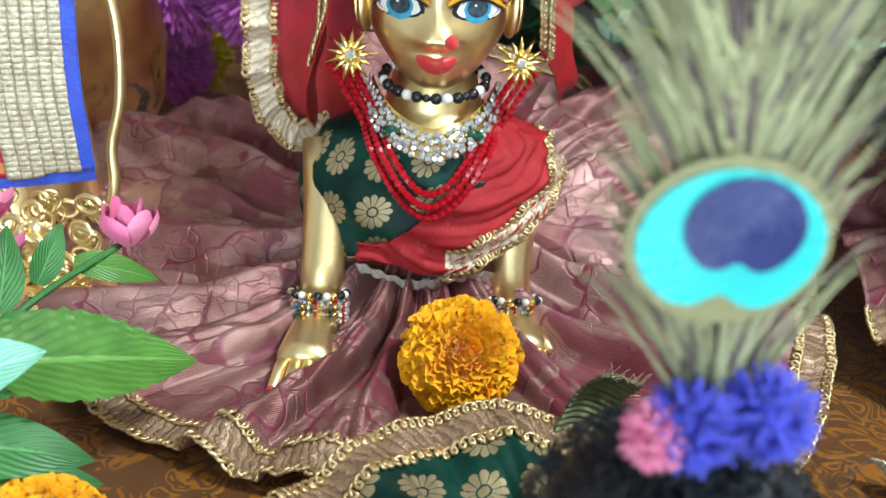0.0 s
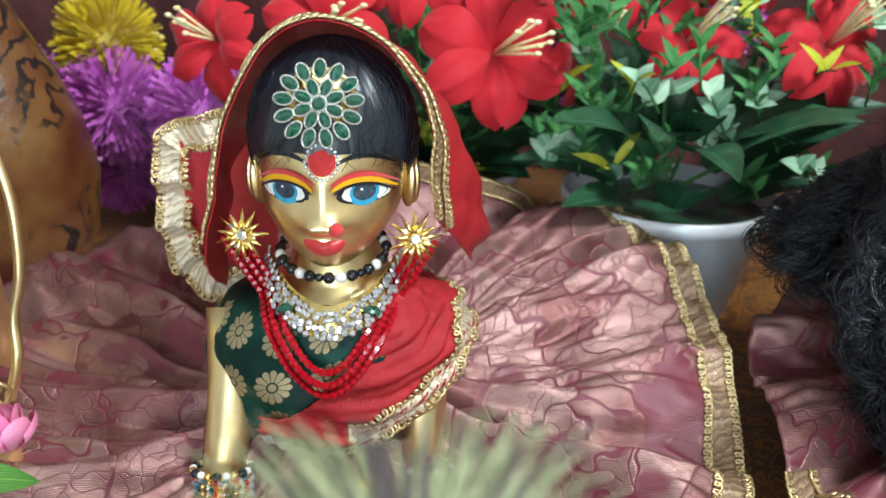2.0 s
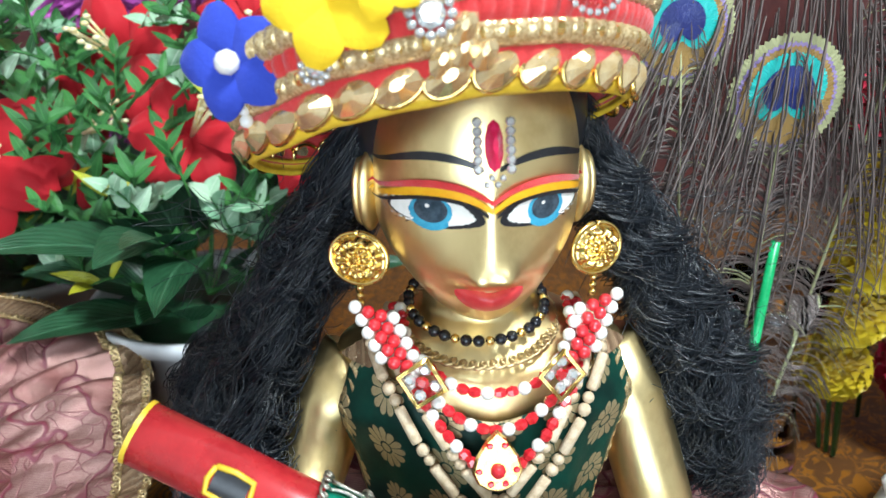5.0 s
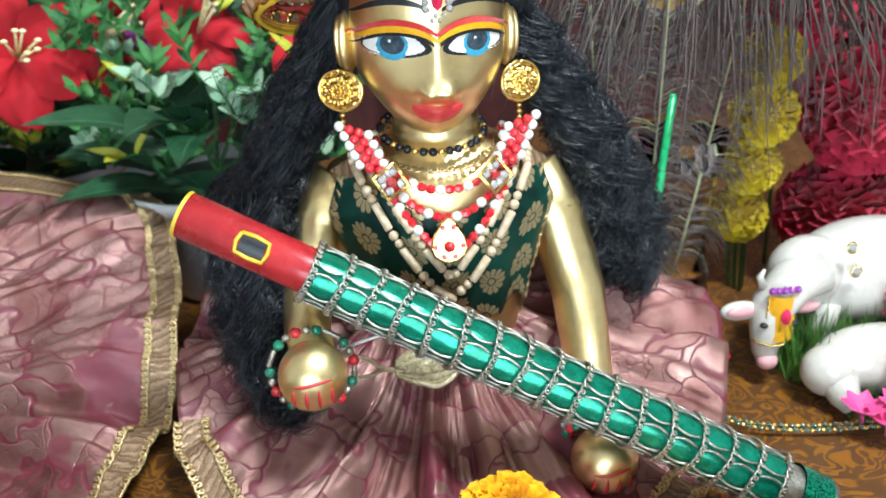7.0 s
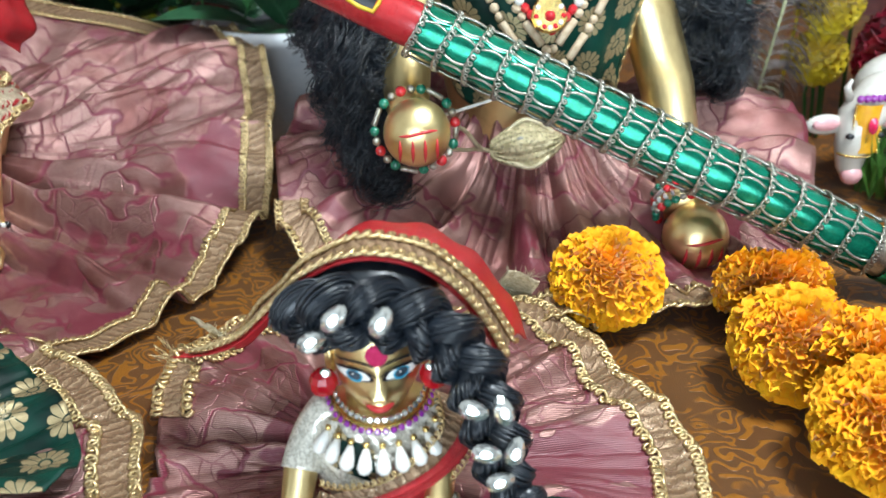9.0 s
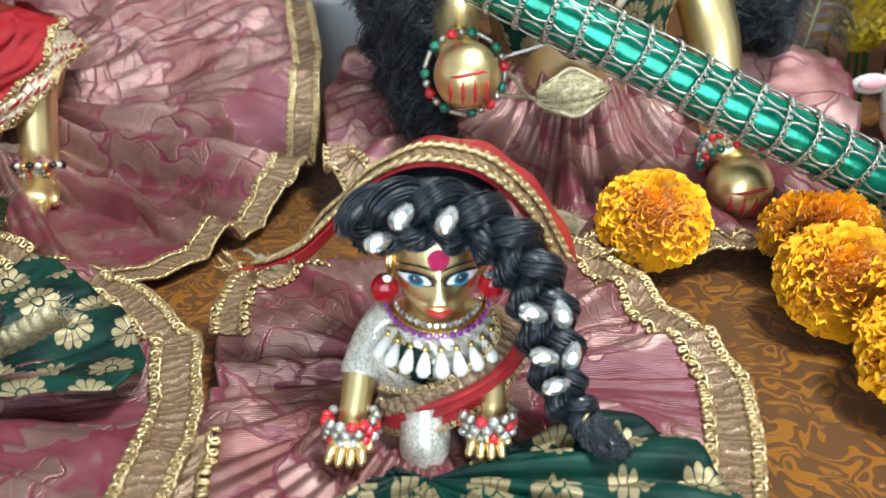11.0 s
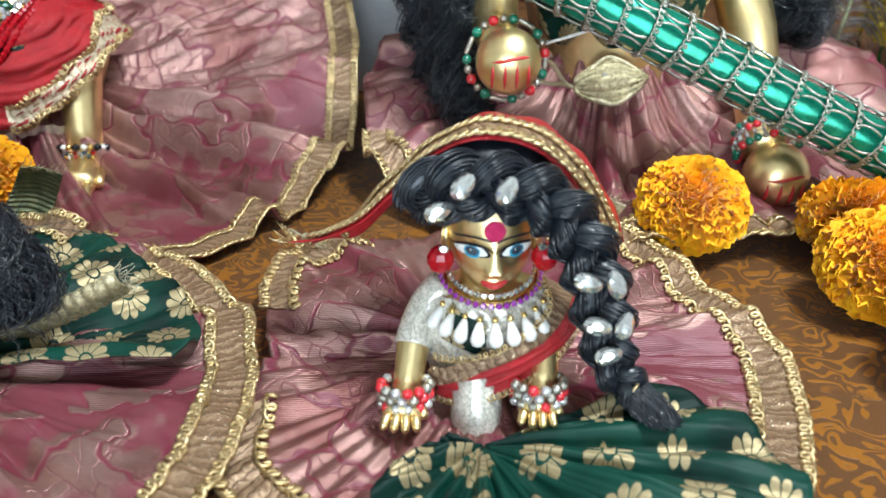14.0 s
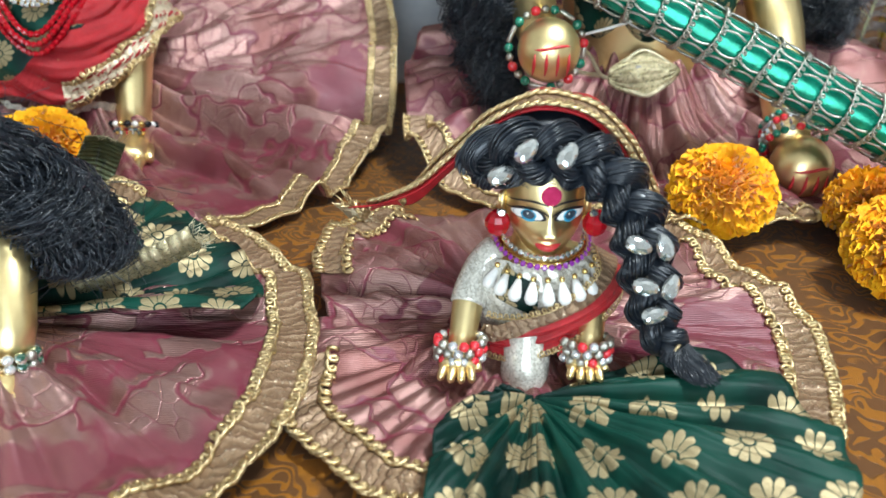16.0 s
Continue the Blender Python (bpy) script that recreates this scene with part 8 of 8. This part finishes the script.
# ---- feathers, cows and the things beside the flute player ----
def right_side():
    for i, (b, t, w, s) in enumerate((((0.52, 0.475, 0.02), (0.506, 0.432, 0.268), 0.034, 51), ((0.49, 0.47, 0.02), (0.452, 0.428, 0.296), 0.03, 52), ((0.55, 0.49, 0.02), (0.575, 0.45, 0.33), 0.034, 53))):
        root = thing("peacock_feather", "upright peacock feather with teal and navy eye", "feather", b, group="peacock feathers")
        feather(root, b, t, (-0.1, -1, 0.3), w, s, True, 330, 0.03)
    rng = random.Random(77)
    m = M()
    for i in range(420):
        x = rng.uniform(0.455, 0.66)
        p = Vector((x, rng.uniform(0.425, 0.47), rng.uniform(0.24, 0.33)))
        L = rng.uniform(0.06, 0.13)
        sw = (x - 0.52) * rng.uniform(0.1, 0.9)
        m.tube([p, p + Vector((sw * 0.4, -0.006, -L * 0.3)), p + Vector((sw * 0.8 + rng.uniform(-0.004, 0.004), -0.008, -L * 0.65)), p + Vector((sw + rng.uniform(-0.008, 0.008), -0.004, -L))], [0.0006, 0.0007, 0.0006, 0.0002], 3, 0, False)
    thing("feather_fringe", "hanging brown peacock feather barbs", "feather", (0.54, 0.45, 0.15), m, FEATHER, "", "stuff")
    g = M()
    g.tube([(0.5135, 0.446, 0.0), (0.5145, 0.446, 0.09), (0.52, 0.447, 0.172)], [0.0028, 0.0028, 0.0024], 10)
    thing("green_stick", "bright green plastic stick standing behind the skirt", "stick", (0.5135, 0.446, 0), g, CAT_GREEN)
    v = M()
    v.lathe((0.553, 0.5, 0.0), [(0, 0.002), (0.026, 0.002), (0.028, 0.01), (0.022, 0.05), (0.026, 0.1), (0.032, 0.13), (0.03, 0.13), (0.024, 0.1), (0.02, 0.05), (0.024, 0.012), (0, 0.01)], 40)
    o = thing("glass_vase", "clear glass vase standing behind the cow", "vase", (0.553, 0.5, 0), v, GLASS)
    o.visible_shadow = False
    for i, (x, y, z, r, mat, lab) in enumerate(((0.61, 0.5, 0.14, 0.024, YELLOW_TINSEL, "yellow artificial flower in the vase group"), (0.608, 0.505, 0.1, 0.022, YELLOW_TINSEL, "yellow artificial flower in the vase group"), (0.606, 0.51, 0.06, 0.022, YELLOW_TINSEL, "yellow artificial flower in the vase group"), (0.614, 0.505, 0.178, 0.022, YELLOW_TINSEL, "yellow artificial flower in the vase group"), (0.68, 0.49, 0.14, 0.045, CRIMSON, "ruffled crimson artificial carnation flower"), (0.675, 0.5, 0.06, 0.042, CRIMSON, "ruffled crimson artificial carnation flower"), (0.72, 0.52, 0.2, 0.045, CRIMSON, "ruffled crimson artificial carnation flower"), (0.74, 0.48, 0.1, 0.045, CRIMSON, "ruffled crimson artificial carnation flower"), (0.65, 0.54, 0.21, 0.04, CRIMSON, "ruffled crimson artificial carnation flower"))):
        rng = random.Random(90 + i)
        m = M()
        c = Vector((x, y, z))
        m.ball(c, r * 0.6, 0, 8, 12)
        for k in range(190):
            h = 1 - 2 * (k + 0.5) / 190
            a = k * 2.39996
            s = math.sqrt(1 - h * h)
            d = Vector((s * math.cos(a), s * math.sin(a), h))
            t1 = Vector((-math.sin(a), math.cos(a), 0))
            t2 = d.cross(t1)
            vs = []
            ph = rng.uniform(0, 6)
            for u in (0, 1):
                for w in (-1, -0.33, 0.33, 1):
                    vs.append(c + d * r * (0.5 + 0.5 * u * rng.uniform(0.85, 1.05)) + t1 * r * 0.22 * w * (0.4 + 0.6 * u) + t2 * r * 0.1 * u * math.sin(w * 4 + ph))
            m.add(vs, [(j, j + 1, j + 5, j + 4) for j in range(3)])
        stem_base = (c.x, c.y, 0.0)
        fl = thing("artificial_flower", lab, "flower", stem_base, group="side flowers")
        part("blossom", m, mat, fl)
        sm = M()
        sm.tube([c, (c.x, c.y + 0.01, z * 0.5), stem_base], 0.0016, 5)
        part("stem", sm, LEAF_MID, fl)
    # cow statues
    m = M()
    m.ball((0.652, 0.415, 0.055), (0.058, 0.032, 0.037), 0, 20, 30)
    m.ball((0.604, 0.408, 0.062), (0.026, 0.021, 0.024), 0, 14, 20)
    m.tube([(0.604, 0.4, 0.066), (0.585, 0.394, 0.062), (0.573, 0.389, 0.05), (0.5695, 0.386, 0.034), (0.569, 0.384, 0.02), (0.569, 0.384, 0.013)], [0.016, 0.0145, 0.0135, 0.0105, 0.0078, 0.004], 18)
    m.ball((0.569, 0.3795, 0.0165), (0.0068, 0.0055, 0.006), 1, 10, 14)
    for sx in (-1, 1):
        m.ball((0.5735 + sx * 0.02, 0.392, 0.0475 + 0.001 * sx), (0.0135, 0.0045, 0.0066), 0, 10, 14)
        m.ball((0.5735 + sx * 0.0215, 0.3885, 0.0475), (0.009, 0.0024, 0.0042), 1, 8, 12)
        m.ball((0.5725 + sx * 0.0096, 0.3785, 0.0425), (0.0026, 0.0024, 0.0019), 2, 8, 10)
        m.tube([(0.5745 + sx * 0.008, 0.392, 0.062), (0.5745 + sx * 0.012, 0.391, 0.07), (0.5745 + sx * 0.01, 0.39, 0.075)], [0.003, 0.0022, 0.0008], 8)
    for x in (0.615, 0.69):
        for y in (0.4, 0.432):
            m.tube([(x, y, 0.045), (x, y, 0.02), (x, y, 0.001)], [0.011, 0.008, 0.008], 12)
    thing("cow_statue", "white marble cow statue with pink ears and muzzle", "statue", (0.64, 0.41, 0.0), m, [MARBLE, PINK_STONE, BLACK_PAINT])
    k = thing("cow_bridle", "orange and gold bead bridle with red stones", "ornament", (0.571, 0.384, 0.05))
    b = M()
    b.grid(lambda u, v: Vector((0.5735 + 0.0095 * (2 * u - 1), 0.3745 + 0.005 * (2 * u - 1) ** 2 + 0.0015 * v, 0.032 + 0.03 * v)), 8, 10)
    part("brow_band", b, ORANGE_PAINT, k, "orange cloth band")
    for sx in (-1, 1):
        strand(k, [Vector((0.5735 + sx * 0.0088, 0.379 + 0.0015 * t, 0.03 + 0.033 * t)) for t in (0, 0.5, 1)], [("round", 0.0009, GOLD_METAL, 2)])
    strand(k, [Vector((0.5705 + 0.0105 * math.cos(q), 0.385 + 0.0105 * math.sin(q), 0.03)) for q in [math.pi + math.pi * i / 16 for i in range(17)]], [("round", 0.0009, GOLD_METAL, 2)])
    piece("stone", bead_mesh("gem", 0.0052, BROW_RED), k, frame_at((0.5735, 0.3735, 0.05), (0, -1, 0.2)))
    for i in range(5):
        piece("stone", bead_mesh("round", 0.0025, PURPLE_GEM), k, Matrix.Translation((0.5655 + 0.004 * i, 0.379, 0.0655)))
    for x, y, z in ((0.62, 0.386, 0.072), (0.615, 0.387, 0.088)):
        k = thing("stone_stud", "round clear stone stud on the cow", "ornament", (x, y, z))
        piece("stone", bead_mesh("stone", 0.0034, CLEAR_GEM), k, frame_at((x, y - 0.003, z), (0, -1, 0.2)))
        piece("setting", bead_mesh("ring", 0.0034, GOLD_METAL), k, frame_at((x, y - 0.003, z), (0, -1, 0.2)))
    m = M()
    m.ball((0.63, 0.363, 0.022), (0.042, 0.021, 0.022), 0, 18, 26)
    m.ball((0.597, 0.358, 0.02), (0.017, 0.015, 0.0165), 0, 14, 20)
    m.tube([(0.6, 0.35, 0.015), (0.6, 0.342, 0.01), (0.602, 0.336, 0.0055)], [0.0115, 0.009, 0.005], 14)
    m.ball((0.5945, 0.344, 0.016), (0.003, 0.002, 0.0013), 1, 6, 8)
    thing("calf_statue", "white marble calf statue lying on the altar", "statue", (0.625, 0.362, 0.0), m, [MARBLE, BLACK_PAINT])
    gr = M()
    rng = random.Random(15)
    for i in range(420):
        p = Vector((rng.uniform(0.582, 0.68), rng.uniform(0.375, 0.396), 0.0))
        leaf_into(gr, p, (rng.uniform(-0.5, 0.5), rng.uniform(-0.5, 0.2), 1), (0, -1, 0.1), rng.uniform(0.03, 0.055), 0.0016, rng.uniform(-0.3, 0.3), 0.1, 4, 1)
    for i in range(160):
        p = Vector((rng.uniform(0.6, 0.65), rng.uniform(0.333, 0.35), rng.uniform(0.0, 0.008)))
        leaf_into(gr, p, (rng.uniform(-1, 1), rng.uniform(-1, 0.2), 0.5), (0, -1, 0.1), rng.uniform(0.008, 0.018), 0.0015, 0.2, 0.1, 3, 1)
    thing("grass", "green artificial grass between the cow and the calf", "grass", (0.63, 0.38, 0), gr, LEAF_BRIGHT, "", "stuff")
    for i, (x, y, z) in enumerate(((0.597, 0.322, 0.014), (0.617, 0.318, 0.016), (0.628, 0.33, 0.03), (0.606, 0.312, 0.012))):
        m = M()
        for j in range(7):
            a = j * 0.9 + i
            leaf_into(m, (x, y, z), (math.cos(a), math.sin(a), 0.5), (0, 0, 1), 0.0155, 0.0105, -0.1, 0.25, 6, 4)
        m.tube([(x, y, z), (x + 0.004, y + 0.004, z * 0.5), (x + 0.006, y + 0.006, 0.0)], 0.001, 5)
        thing("pink_flower", "small bright pink artificial flower beside the calf", "flower", (x, y, 0.0), m, HOT_PINK, "pink flowers")
    m = M()
    for i in range(26):
        a = i * 2.4
        leaf_into(m, (0.644, 0.372, 0.04 + 0.0008 * i), (math.cos(a), math.sin(a), 0.6), (0, 0, 1), 0.012, 0.005, -0.1, 0.2, 4, 2)
    m.tube([(0.644, 0.372, 0.04), (0.644, 0.372, 0.0)], 0.001, 5)
    thing("red_flower_sprig", "red artificial flower sprig in the grass", "flower", (0.644, 0.372, 0), m, CRIMSON)
    for k, off in enumerate((0.0, 0.0045)):
        s = thing("bead_string", "string of green and gold beads on the cloth", "beads", (0.55, 0.33, 0.0), group="green bead strings")
        strand(s, curve_through([(0.5, 0.36 + off, 0.014), (0.53, 0.338 + off, 0.004), (0.56, 0.327 + off, 0.003), (0.6, 0.323 + off, 0.003), (0.65, 0.322 + off, 0.003)], 60), [("round", 0.0018, GREEN_GEM, 2), ("round", 0.0014, GOLD_METAL, 2)])
    rb = thing("bead_heap", "small heap of red glass beads", "beads", (0.542, 0.4, 0.0))
    rng = random.Random(33)
    for i in range(22):
        piece("bead", bead_mesh("round", 0.0028, RED_BEAD), rb, Matrix.Translation((0.542 + rng.uniform(-0.01, 0.01), 0.4 + rng.uniform(-0.008, 0.008), 0.004 + rng.uniform(0, 0.012))))
    p = thing("copper_bowl", "copper bowl with a grey metal rim holding yellow paste", "bowl", (0.528, 0.178, 0.0))
    m = M()
    m.lathe((0.528, 0.178, 0.0), [(0, 0.001), (0.024, 0.001), (0.034, 0.012), (0.038, 0.026), (0.036, 0.038), (0.034, 0.042)], 48)
    part("body", m, COPPER, p)
    m = M()
    m.lathe((0.528, 0.178, 0.0), [(0.034, 0.041), (0.038, 0.044), (0.0385, 0.046), (0.036, 0.047), (0.031, 0.043), (0.03, 0.036), (0.0, 0.034)], 48)
    part("rim", m, STEEL, p, "grey metal rim")
    m = M()
    m.grid(lambda u, v: Vector((0.528 + 0.03 * u * math.cos(2 * math.pi * v), 0.178 + 0.03 * u * math.sin(2 * math.pi * v), 0.0375 + 0.001 * bump_noise(u * 3, v * 8, 0, 1))), 10, 40, 0, True)
    part("paste", m, PASTE, p, "yellow paste")


PINK_STONE = plain("pink_stone", (0.75, 0.35, 0.38), (0.82, 0.45, 0.46), 80, 0.3)
HOT_PINK = make_petal("hot_pink_petal", (0.7, 0.03, 0.22), (0.85, 0.12, 0.35), 0.5)
right_side()
